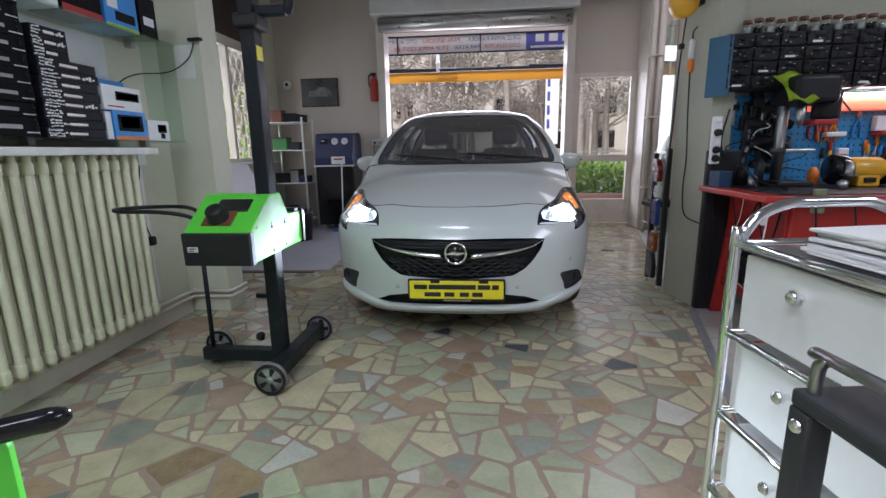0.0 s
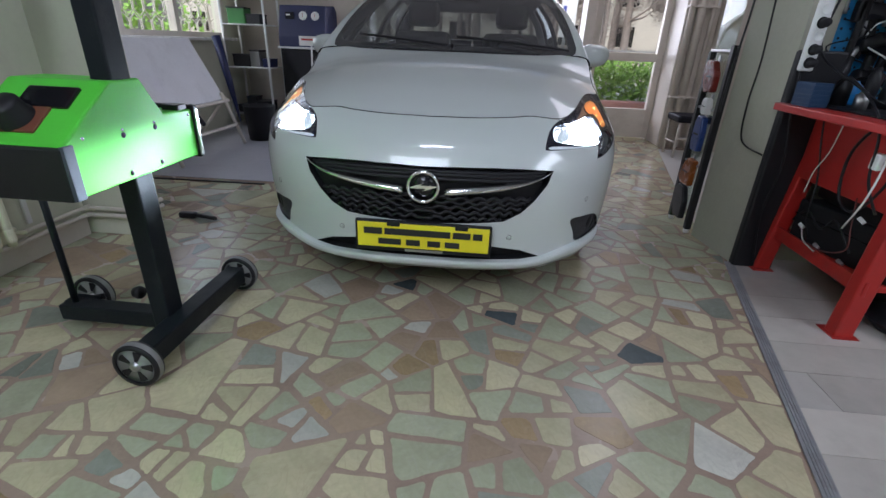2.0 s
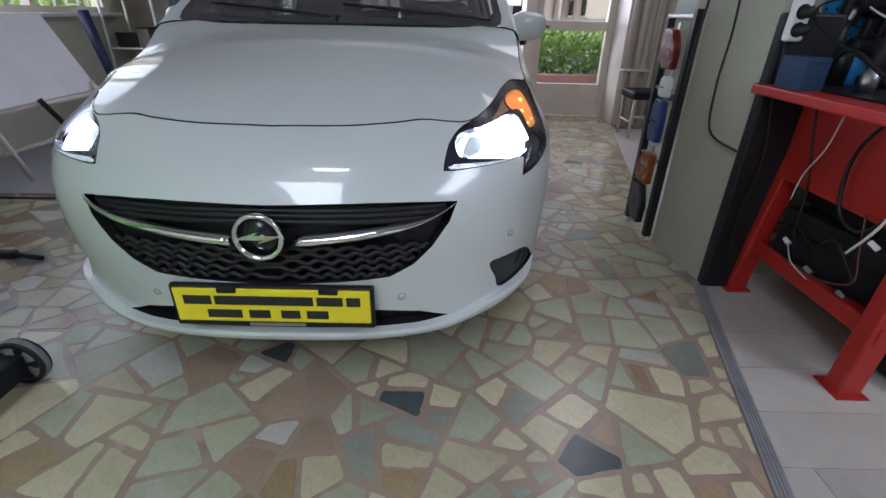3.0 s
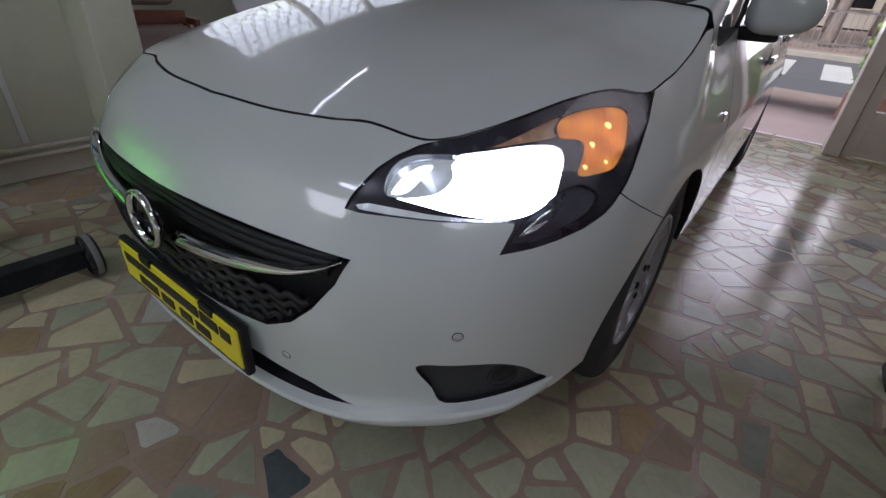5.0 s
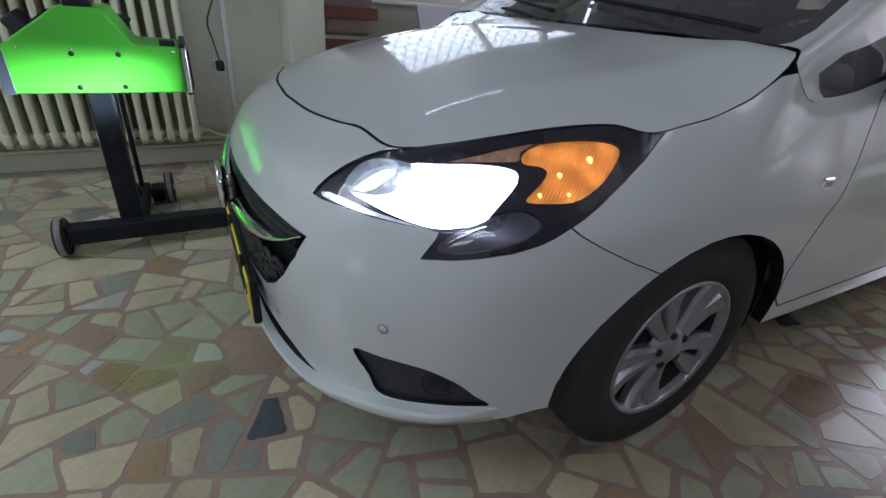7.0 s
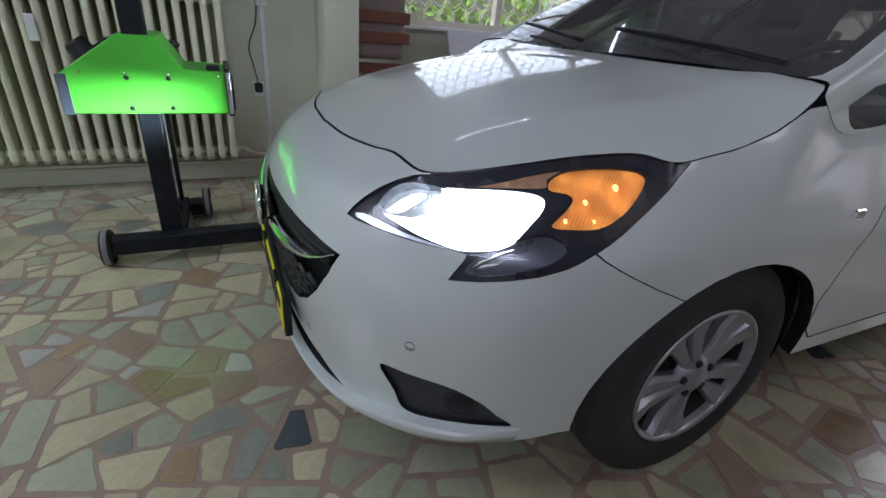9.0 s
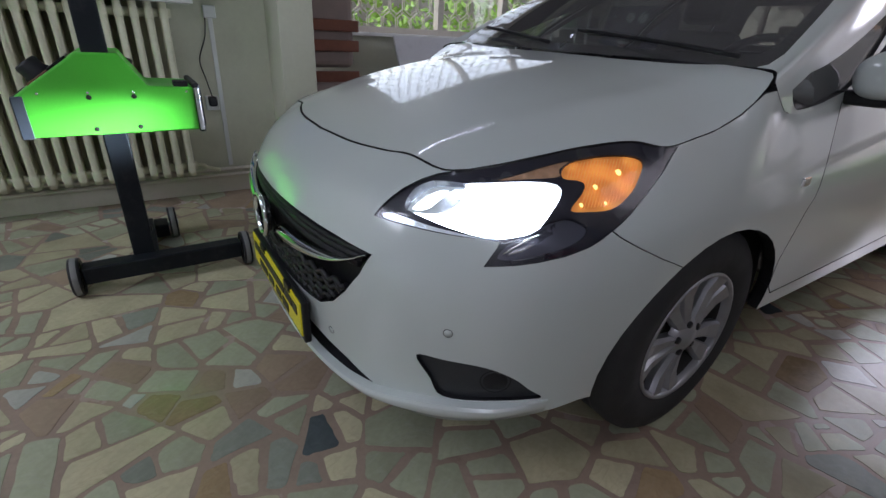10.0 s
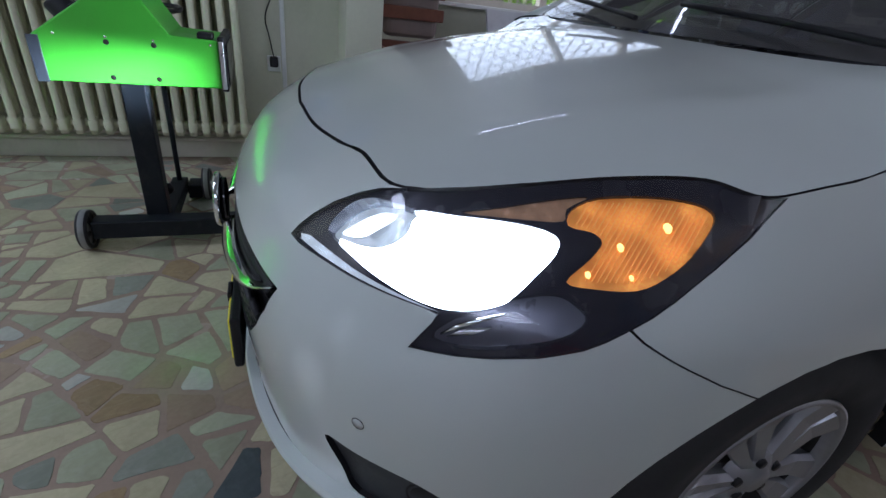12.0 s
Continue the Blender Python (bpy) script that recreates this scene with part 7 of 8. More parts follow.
for x in (RX0, RX1):
    for y in (RY0, RY1):
        part("upright", tube(bmesh.new(), [(x, y, 0), (x, y, 1.56)], 0.013, 10), M_WHITEPL, rack)
for z in (0.16, 0.68, 1.13, 1.50):
    part("shelf", abox(RX0 - 0.01, RX1 + 0.01, RY0 - 0.01, RY1 + 0.01, z - 0.012, z, 0.004), M_WHITEPL, rack)
rng = random.Random(31)
M_BINGREEN = material("dull_green_plastic", (0.05, 0.20, 0.05), 0.5, spread=0.1)
mats = [M_BLACK, M_CARDGREY, M_CARTON, M_WOOD, M_CARDBLACK, M_BLACK, M_NAVY, M_BLACK, M_STEEL, M_CARDGREY]
for z in (0.16, 0.68, 1.13, 1.50):
    x = RX0 + 0.03
    while x < RX1 - 0.10:
        w, h, d = rng.uniform(0.09, 0.22), rng.uniform(0.07, 0.22), rng.uniform(0.15, 0.28)
        w = min(w, RX1 - 0.01 - x)
        m = mats[rng.randrange(len(mats))]
        if (z, round(x, 2)) == (1.13, round(RX0 + 0.03, 2)):
            m = M_BINGREEN
        ob = part("storage_box", abox(-w / 2, w / 2, -d / 2, d / 2, 0, h, 0.01, 2), m)
        ob.matrix_world = pose(x + w / 2, RY0 + 0.17, z + 0.0005, 0, 0, rng.uniform(-6, 6))
        tagged(ob, "small worn box of goods stored on the rack", "box", "goods on the rack")
        part("lid", abox(-w / 2 - 0.003, w / 2 + 0.003, -d / 2 - 0.003, d / 2 + 0.003, h - 0.012, h + 0.003, 0.002), M_BLACK if rng.random() < 0.5 else m, ob)
        x += w + 0.012

acm = thing("service_station", "navy air-conditioning service machine with dials on wheels", "service machine")
AX0, AX1, AY0 = -1.98, -1.44, 6.36
part("cabinet", abox(AX0, AX1, AY0, AY0 + 0.48, 0.08, 0.92, 0.02), M_GLOSSBLACK, acm, "black lower cabinet")
part("console", slab(bmesh.new(), [(0, 0.90), (0.0, 1.02), (0.10, 1.34), (0.40, 1.36), (0.48, 1.3), (0.48, 0.90)], AX1 - AX0, Matrix(((0, 0, 1, AX0), (1, 0, 0, AY0 - 0.02), (0, 1, 0, 0), (0, 0, 0, 1))), 0.012), M_NAVY, acm, "navy console")
for x in (-1.70, -1.56):
    dial = part("dial", lathe(bmesh.new(), [(0, 0.012), (0.038, 0.012), (0.044, 0.016), (0.048, 0)], 24, Matrix.Translation((x, AY0 + 0.050, 1.235)) @ Matrix.Rotation(radians(73), 4, "X")), M_WHITEPL, acm, "white pressure dial")
    part("needle", abox(x - 0.002, x + 0.002, AY0 + 0.030, AY0 + 0.034, 1.225, 1.262), M_RED, dial)
part("screen", abox(-1.90, -1.80, AY0 + 0.028, AY0 + 0.040, 1.20, 1.27, 0.003), M_CARDGREY, acm)
part("lettering_bar", abox(-1.885, -1.84, AY0 + 0.024, AY0 + 0.030, 1.235, 1.25), M_WHITEPL, acm)
part("paper_slip", abox(-1.74, -1.55, AY0 - 0.025, AY0 - 0.021, 0.93, 1.03), M_PAPER, acm)
part("lettering_bar", abox(-1.71, -1.58, AY0 - 0.0275, AY0 - 0.0255, 0.985, 1.005), M_RED, acm)
part("front_rail", tube(bmesh.new(), [(AX0 - 0.01, AY0 - 0.03, 0.905), (AX1 + 0.01, AY0 - 0.03, 0.905)], 0.011, 10), M_WHITEPL, acm)
for x in (AX0 + 0.06, AX1 - 0.06):
    for y in (AY0 + 0.07, AY0 + 0.41):
        part("castor", lathe(bmesh.new(), [(0, -0.015), (0.036, -0.015), (0.04, 0), (0.036, 0.015), (0, 0.015)], 18, Matrix.Translation((x, y, 0.04)) @ ALONG_X), M_WHITEPL, acm)
squeegee = thing("floor_squeegee", "light blue floor squeegee leaning on the service machine", "squeegee")
part("pole", tube(bmesh.new(), [(-1.60, 6.24, 0.03), (-1.59, 6.31, 0.94)], 0.010, 8), M_WHITEPL, squeegee)
part("blade", abox(-1.74, -1.46, 6.21, 6.26, 0.0, 0.045, 0.008), M_CARDBLUE, squeegee)

pict = thing("framed_picture", "dark framed photograph of a car on the back wall", "picture")
PX, PZ = -2.05, 1.95
part("frame", abox(PX - 0.28, PX + 0.28, BACK - 0.022, BACK - 0.001, PZ - 0.20, PZ + 0.20, 0.004), M_GLOSSBLACK, pict)
part("print", abox(PX - 0.26, PX + 0.26, BACK - 0.0245, BACK - 0.0225, PZ - 0.18, PZ + 0.18), material("dark_photo", (0.02, 0.022, 0.028), 0.35, spread=0.5, scale=5), pict)
part("pictured_car", slab(bmesh.new(), [(-0.17, -0.05), (-0.15, 0.02), (-0.06, 0.03), (-0.01, 0.075), (0.10, 0.07), (0.15, 0.02), (0.18, 0.0), (0.18, -0.06)], 0.001, Matrix.Translation((PX, BACK - 0.0246, PZ)) @ Matrix.Rotation(radians(90), 4, "X")), material("photo_grey", (0.10, 0.105, 0.12), 0.4, spread=0.6, scale=18), pict)
ext = thing("fire_extinguisher", "small red fire extinguisher hung by the shutter", "extinguisher", pose(-1.22, BACK - 0.075, 1.80))
part("bottle", lathe(bmesh.new(), [(0, 0), (0.05, 0), (0.058, 0.015), (0.058, 0.25), (0.045, 0.30), (0.02, 0.325), (0.018, 0.35), (0, 0.35)], 26), M_RED, ext)
part("valve", abox(-0.045, 0.03, -0.015, 0.015, 0.35, 0.39, 0.006), M_BLACK, ext)
part("hose", tube(bmesh.new(), curve_pts([(-0.04, 0, 0.37), (-0.075, 0, 0.34), (-0.07, 0, 0.20)], 6), 0.008, 8), M_BLACK, ext)
part("wall_hook", abox(-0.02, 0.02, 0.055, 0.074, 0.25, 0.34), M_STEEL, ext)
cctv = thing("security_camera", "small white dome security camera on the back wall", "camera", pose(-2.50, BACK, 2.06))
part("arm", abox(-0.015, 0.015, -0.06, -0.001, -0.015, 0.015, 0.004), M_WHITEPL, cctv)
part("dome", lathe(bmesh.new(), [(0, 0.055), (0.04, 0.045), (0.055, 0.01), (0.05, -0.045), (0.03, -0.06), (0, -0.062)], 24, Matrix.Translation((0, -0.10, 0))), M_WHITEPL, cctv)
part("eye", lathe(bmesh.new(), [(0, 0.012), (0.02, 0.01), (0.024, 0)], 18, Matrix.Translation((0.01, -0.15, 0.0)) @ Matrix.Rotation(radians(90), 4, "X")), M_GLOSSBLACK, cctv)
wsock = thing("double_socket", "white double wall socket with a black lead", "socket")
for x in (-1.30, -1.21):
    part("plate", abox(x, x + 0.08, BACK - 0.016, BACK - 0.001, 1.18, 1.27, 0.004), M_WHITEPL, wsock)
    part("plug", lathe(bmesh.new(), [(0.016, 0), (0.016, 0.03), (0, 0.03)], 14, Matrix.Translation((x + 0.04, BACK - 0.016, 1.22)) @ Matrix.Rotation(radians(90), 4, "X")), M_BLACK, wsock)
part("lead", tube(bmesh.new(), curve_pts([(-1.26, BACK - 0.04, 1.22), (-1.27, BACK - 0.05, 1.1), (-1.20, BACK - 0.04, 0.95), (-1.15, BACK - 0.03, 0.7)], 6), 0.005, 6), M_BLACK, wsock)

# window bay: tilted table on a trestle, chair
tb = thing("folding_table", "grey-topped folding table tipped on its side below the window", "table")
tm = Matrix.Translation((-2.16, 4.78, 0.43)) @ Matrix.Rotation(radians(-27), 4, "Y")
b = abox(-0.014, 0.014, -0.56, 0.56, 0.0, 0.60, 0.008)
bmesh.ops.transform(b, matrix=tm, verts=b.verts)
part("table_top", b, M_GREYBOARD, tb, "grey laminate table top")
for y in (4.28, 5.30):
    part("trestle_leg", tube(bmesh.new(), [(-2.50, y, 0.02), (-2.12, y, 0.46)], 0.016, 10), M_FRAME, tb)
    part("trestle_leg", tube(bmesh.new(), [(-1.98, y, 0.02), (-2.16, y, 0.50)], 0.016, 10), M_FRAME, tb)
part("trestle_bar", tube(bmesh.new(), [(-2.13, 4.22, 0.42), (-2.13, 5.36, 0.42)], 0.016, 10), M_FRAME, tb)
part("trestle_bar", tube(bmesh.new(), [(-2.05, 4.22, 0.20), (-2.05, 5.36, 0.20)], 0.014, 10), M_FRAME, tb)
part("black_strap", tube(bmesh.new(), [(-2.10, 4.68, 0.46), (-2.03, 4.74, 0.28)], 0.018, 8), M_BLACK, tb)
umb = thing("folded_umbrella", "dark folded umbrella leaning by the rack", "umbrella")
part("canopy", tube(bmesh.new(), [(-2.24, 5.74, 0.15), (-2.30, 5.74, 0.55), (-2.38, 5.74, 1.0)], [0.008, 0.035, 0.045], 12), M_NAVY, umb)
part("shaft", tube(bmesh.new(), [(-2.235, 5.74, 0.0), (-2.24, 5.74, 0.16)], 0.005, 8), M_STEEL, umb)
bin_ = part("waste_bin", lathe(bmesh.new(), [(0, 0.0), (0.13, 0.0), (0.16, 0.34), (0.168, 0.35), (0.155, 0.35), (0.125, 0.012), (0, 0.012)], 28), M_BLACK)
bin_.matrix_world = pose(-1.95, 5.62, 0.002)
tagged(bin_, "dark plastic waste bin on the grey floor", "bin")
chair = thing("lounge_chair", "folded brown wooden chair with a taupe cushion by the pillar", "chair")
part("back_cushion", abox(-2.30, -2.18, 3.36, 3.76, 0.72, 1.33, 0.05, 3), M_LEATHER, chair, "taupe back cushion")
part("seat_cushion", abox(-2.18, -2.03, 3.36, 3.76, 0.40, 0.62, 0.04, 3), M_LEATHER, chair)
for z in (0.62, 0.84, 0.98):
    part("back_slat", abox(-2.17, -2.14, 3.33, 3.78, z, z + 0.08, 0.006), M_WOOD, chair)
for y in (3.32, 3.775):
    part("arm_rest", abox(-2.22, -2.02, y, y + 0.035, 0.62, 0.66, 0.008), M_WOOD, chair)
    for x in (-2.20, -2.06):
        part("leg", abox(x, x + 0.04, y, y + 0.035, 0.0, 0.62, 0.006), M_WOOD, chair)
part("seat_frame", abox(-2.20, -2.03, 3.36, 3.77, 0.34, 0.40, 0.006), M_WOOD, chair)
brush = thing("hand_brush", "black hand brush lying at the pillar's foot", "brush")
part("brush_head", abox(-1.36, -1.26, 3.27, 3.31, 0.0, 0.035, 0.008), M_BLACK, brush)
part("brush_handle", tube(bmesh.new(), [(-1.27, 3.29, 0.02), (-1.12, 3.26, 0.018)], 0.012, 8), M_BLACK, brush)

# right bay behind the column
stool = thing("padded_stool", "low white stool with a dark grey seat pad", "stool")
part("seat_pad", abox(2.38, 2.78, 5.85, 6.2, 0.36, 0.43, 0.02, 3), M_CARDGREY, stool)
for x in (2.41, 2.75):
    for y in (5.88, 6.17):
        part("leg", tube(bmesh.new(), [(x, y, 0), (x, y, 0.36)], 0.014, 8), M_FRAME, stool)
    part("stretcher", tube(bmesh.new(), [(x, 5.88, 0.15), (x, 6.17, 0.15)], 0.010, 8), M_FRAME, stool)
part("stretcher", tube(bmesh.new(), [(2.41, 5.88, 0.2), (2.75, 5.88, 0.2)], 0.010, 8), M_FRAME, stool)
riser = thing("riser_pipe", "painted vertical pipes beside the glass door", "pipe")
for x, r in ((2.48, 0.03), (2.58, 0.045), (2.70, 0.022)):
    part("pipe_run", tube(bmesh.new(), [(x, 6.46, 0.0), (x, 6.46, 3.2)], r, 14), M_FRAME, riser)
for z in (0.55, 1.45, 2.2):
    part("pipe_clip", abox(2.44, 2.73, 6.41, 6.50, z, z + 0.02, 0.004), M_FRAME, riser)
tagged(part("thermostat", abox(2.70, 2.76, 6.478, 6.50, 1.45, 1.57, 0.006), M_WHITEPL), "small white thermostat on the wall", "thermostat")
tagged(part("wall_notice", abox(2.84, 2.98, 6.295, 6.299, 1.75, 2.05), M_PAPER), "white paper notice on the bay's wall", "notice")


# ---- outside ----
structure("ground", abox(-80, 80, 7.2, 200, -0.22, -0.12), M_PAVE, "pinkish ground in front of the shop", "ground")
structure("ground_side", abox(-60, -2.85, -40, 7.2, -0.22, -0.12), M_PAVE, "ground beside the shop", "ground")
structure("pavement", abox(-30, 30, 7.2, 10.6, -0.12, -0.02), M_PAVE, "pink paved footway outside the shutter", "pavement")
structure("road", abox(-60, 60, 10.6, 18.0, -0.12, -0.10), M_ASPHALT, "grey asphalt road", "road")
structure("kerb_far", abox(-60, 60, 18.0, 18.3, -0.12, 0.03, 0.02), M_KERB, "pale kerb on the far side of the road", "kerb")
structure("pavement_far", abox(-60, 60, 18.3, 34, -0.12, 0.02), M_PAVE, "pale pavement across the road", "pavement")
for k in range(9):
    structure("road_marking", abox(-6.0 + 1.05 * k, -5.5 + 1.05 * k, 13.2, 16.6, -0.10, -0.096), M_ROADPAINT, "white crossing stripe on the road", "road marking")
structure("trim_sill", abox(S0 - 0.1, S1 + 0.1, 7.15, 7.25, -0.10, -0.002, 0.004), M_ALU, "metal threshold of the shutter", "trim")
structure("kerb_bed", abox(1.55, 9.0, 8.70, 8.85, -0.1, 0.27, 0.02), material("pink_kerb", (0.50, 0.27, 0.22), 0.7, spread=0.1), "pink edging of the hedge bed", "kerb")


def leaf_cloud(bm, n, place, size, rng):
    """Many small leaves, each a folded pair of triangles."""
    for _ in range(n):
        p = Vector(place())
        d = Vector((rng.gauss(0, 1), rng.gauss(0, 1), rng.gauss(0, 1))).normalized()
        e = d.orthogonal().normalized()
        s = size * rng.uniform(0.6, 1.4)
        a, b, c, f = (bm.verts.new(p + q) for q in (-d * s, e * s * 0.45, d * s, -e * s * 0.45 + d.cross(e) * s * 0.15))
        bm.faces.new((a, b, c))
        bm.faces.new((a, c, f))


rng = random.Random(77)
hedge = thing("hedge", "bright green clipped hedge behind the glass door", "hedge")
bm = bmesh.new()
leaf_cloud(bm, 9500, lambda: (rng.uniform(1.6, 6.5), rng.uniform(8.95, 9.75), rng.uniform(0.20, 0.84) + 0.08 * math.sin(rng.random() * 6)), 0.045, rng)
tagged(part("foliage", bm, M_LEAF, hedge), kind="stuff")
bm = bmesh.new()
for k in range(30):
    x = 1.7 + 0.21 * k
    tube(bm, [(x, 9.35, -0.1), (x + rng.uniform(-0.1, 0.1), 9.35 + rng.uniform(-0.2, 0.2), 0.6)], [0.012, 0.005], 5)
tagged(part("stems", bm, M_BARK, hedge), kind="stuff")


def tree(x, y, h, spread, leaves, seed):
    """A tree with a tapered trunk, forking limbs and a loose crown."""
    r = random.Random(seed)
    t = thing("tree", "slender tree with thin dusty foliage across the road", "tree", pose(x, y, 0.0), "trees across the road")
    top = Vector((r.uniform(-0.3, 0.3), r.uniform(-0.3, 0.3), h))
    trunk = bmesh.new()
    line = curve_pts([(0, 0, -0.1), (r.uniform(-0.12, 0.12), r.uniform(-0.12, 0.12), h * 0.35), (r.uniform(-0.2, 0.2), 0, h * 0.7), top], 5)
    tube(trunk, line, [0.15 * (1 - 0.85 * k / (len(line) - 1)) * h / 6 for k in range(len(line))], 9)
    ends = []
    for k in range(15):
        a = line[4 + r.randrange(len(line) - 5)]
        ang, ln = r.uniform(0, 2 * math.pi), r.uniform(0.5, 1.0) * spread
        b = a + Vector((math.cos(ang) * ln, math.sin(ang) * ln, r.uniform(0.2, 0.9) * ln))
        mid = a.lerp(b, 0.5) + Vector((0, 0, -0.08 * ln))
        tube(trunk, curve_pts([a, mid, b], 4), [0.045 * (1 - 0.1 * q) for q in range(9)], 5)
        ends.append((mid, b))
        for _ in range(4):
            c = b + Vector((r.uniform(-0.6, 0.6), r.uniform(-0.6, 0.6), r.uniform(-0.2, 0.6)))
            tube(trunk, [mid.lerp(b, r.uniform(0.3, 1)), c], [0.018, 0.006], 4)
            ends.append((b, c))
    part("trunk", trunk, M_BARK, t)
    crown = bmesh.new()

    def where():
        a, b = ends[r.randrange(len(ends))]
        return a.lerp(b, r.uniform(0.4, 1.15)) + Vector((r.gauss(0, 0.22), r.gauss(0, 0.22), r.gauss(0, 0.2)))

    leaf_cloud(crown, leaves, where, 0.06, r)
    tagged(part("crown", crown, M_TREELEAF, t), kind="stuff")
    return t


trees = [tree(0, 0, 7.5, 2.2, 5200, 1), tree(0, 0, 6.3, 1.8, 4800, 2), tree(0, 0, 8.5, 2.0, 6000, 3)]
rng = random.Random(5)
spots = [(-9.5, 21.5), (-7.2, 24.0), (-5.4, 20.5), (-3.6, 22.5), (-1.9, 20.0), (-0.4, 24.5), (1.2, 21.0), (2.9, 23.0), (4.3, 20.3), (5.8, 22.0), (7.6, 21.2), (9.5, 24.0), (11.5, 21.0), (13.8, 23.0), (-12, 23), (-0.9, 27.5), (3.4, 28.0), (6.4, 27.0), (-6.3, 28.5), (10, 28), (16, 25), (8.3, 18.9)]
spots += [(-15 + 1.55 * q + 0.5 * (q % 3), 29.5 + 3.1 * (q % 4)) for q in range(24)]
for k, (x, y) in enumerate(spots):
    m = pose(x, y, 0.0, 0, 0, rng.uniform(0, 360)) @ Matrix.Diagonal((1, 1, 1, 1))
    if k < 3:
        trees[k].matrix_world = m
    else:
        copy_thing(trees[k % 3], m)
fence = thing("park_fence", "low grey railing in front of the trees", "fence")
bars = bmesh.new()
for k in range(230):
    x = -14 + 0.14 * k
    box(bars, x - 0.012, x + 0.012, 19.3, 19.33, 0.02, 1.05)
tagged(part("fence_bars", bars, M_STEEL, fence), kind="stuff")
for z in (0.18, 0.95):
    part("fence_rail", abox(-14, 18.2, 19.30, 19.335, z, z + 0.045), M_STEEL, fence)
far = thing("apartment_building", "pale rendered building far behind the trees", "building")
part("wall", abox(-45, 45, 46, 58, 0, 13), M_FARWALL, far)
part("roof", abox(-45.3, 45.3, 45.7, 58.3, 13, 13.4), M_KERB, far)
for fl in range(4):
    for k in range(18):
        x = -42 + 4.8 * k
        wd = part("window", abox(x, x + 1.6, 45.93, 45.998, 1.2 + 3.1 * fl, 2.8 + 3.1 * fl), M_GLOSSBLACK, far)
        part("window_sill", abox(x - 0.1, x + 1.7, 45.85, 45.995, 1.1 + 3.1 * fl, 1.2 + 3.1 * fl), M_KERB, wd)

# awning and banner over the footway, seen from behind
awn = thing("awning", "orange awning edge with dark arms over the footway", "awning")
M_ORANGEFAB = material("orange_canvas", (0.80, 0.36, 0.03), 0.7, spread=0.06, scale=2)
part("valance", abox(-2.6, 4.6, 8.00, 8.02, 2.19, 2.35, 0.004), M_ORANGEFAB, awn, "orange canvas valance")
part("roller", abox(-2.6, 4.6, 7.96, 8.06, 2.355, 2.40, 0.01), M_BLACK, awn)
for x0, x1 in ((-1.3, -0.1), (1.05, 2.3)):
    part("folding_arm", tube(bmesh.new(), [(x0, 7.85, 2.38), (x1, 7.92, 2.365)], 0.022, 8), M_BLACK, awn)
for x in (-2.4, 4.4):
    part("wall_arm", tube(bmesh.new(), [(x, 7.14, 2.55), (x, 7.98, 2.38)], 0.022, 8), M_BLACK, awn)
part("drop_post", abox(-0.42, -0.37, 7.84, 7.88, 2.33, 2.88, 0.004), M_WHITEPL, awn)
ban = thing("shop_banner", "white and blue printed banner seen from behind", "banner")
BY = 7.60
part("banner_sheet", abox(-1.25, 0.98, BY, BY + 0.012, 2.565, 2.805), material("back_lit_vinyl", (0.72, 0.70, 0.70), 0.6, spread=0.04), ban, "white vinyl sheet")
part("banner_blue", abox(0.98, 1.75, BY, BY + 0.012, 2.565, 2.805), material("blue_vinyl", (0.10, 0.10, 0.42), 0.5), ban, "blue vinyl end")
part("banner_frame", abox(-1.3, 1.8, BY - 0.02, BY - 0.003, 2.800, 2.825), M_BLACK, ban)
part("banner_frame", abox(-1.3, 1.8, BY - 0.02, BY - 0.003, 2.545, 2.567), M_BLACK, ban)
for x in (-1.0, 0.28, 1.55):
    part("banner_strut", abox(x, x + 0.018, BY - 0.02, BY - 0.004, 2.565, 2.805), M_BLACK, ban)
for x in (-1.28, 1.77):
    part("wall_bracket", abox(x - 0.012, x + 0.012, 7.12, BY - 0.003, 2.800, 2.825), M_BLACK, ban)
for k in range(3):
    part("lettering_bar", abox(1.12 + 0.2 * k, 1.25 + 0.2 * k, BY - 0.0025, BY, 2.675, 2.785), M_WHITEPL, ban)
part("lettering_bar", abox(1.05, 1.72, BY - 0.0025, BY, 2.590, 2.620), M_WHITEPL, ban)
M_REDINK, M_BLUEINK = material("red_ink", (0.5, 0.04, 0.06), 0.6), material("blue_ink", (0.06, 0.08, 0.32), 0.6)
lines_ = ((2.717, ((0.90, "DIKIZ AYNA KAMERA", M_BLUEINK), (-0.02, "PARK SENSORU", M_REDINK), (-0.68, "OTO ALARM", M_BLUEINK))), (2.610, ((0.90, "OTO ELEKTRIK", M_REDINK), (0.28, "FAR AYARI", M_BLUEINK), (-0.20, "STOP AMPUL CESITLERI", M_REDINK))))
for z, words in lines_:
    for x, text, ink in words:
        cu = bpy.data.curves.new("banner_word", "FONT")
        cu.body, cu.size, cu.align_x = text, 0.082, "LEFT"
        cu.materials.append(ink)
        ob = new("banner_word", cu)
        ob.parent = ban
        ob.matrix_local = Matrix.Translation((x, BY - 0.003, z)) @ Matrix.Rotation(radians(90), 4, "X") @ Matrix.Diagonal((-1, 1, 1, 1))
sign = thing("street_sign_board", "white sign board with blue lettering bars on a post", "sign")
part("board", abox(1.70, 2.00, 11.0, 11.05, 1.2, 2.75, 0.01), M_WHITEPL, sign)
part("post", abox(1.79, 1.85, 11.02, 11.06, -0.1, 1.2), M_STEEL, sign)
for z in (1.55, 1.85, 2.15, 2.45):
    part("lettering_bar", abox(1.74, 1.80, 10.992, 11.0, z, z + 0.2), M_BLUEINK, sign)

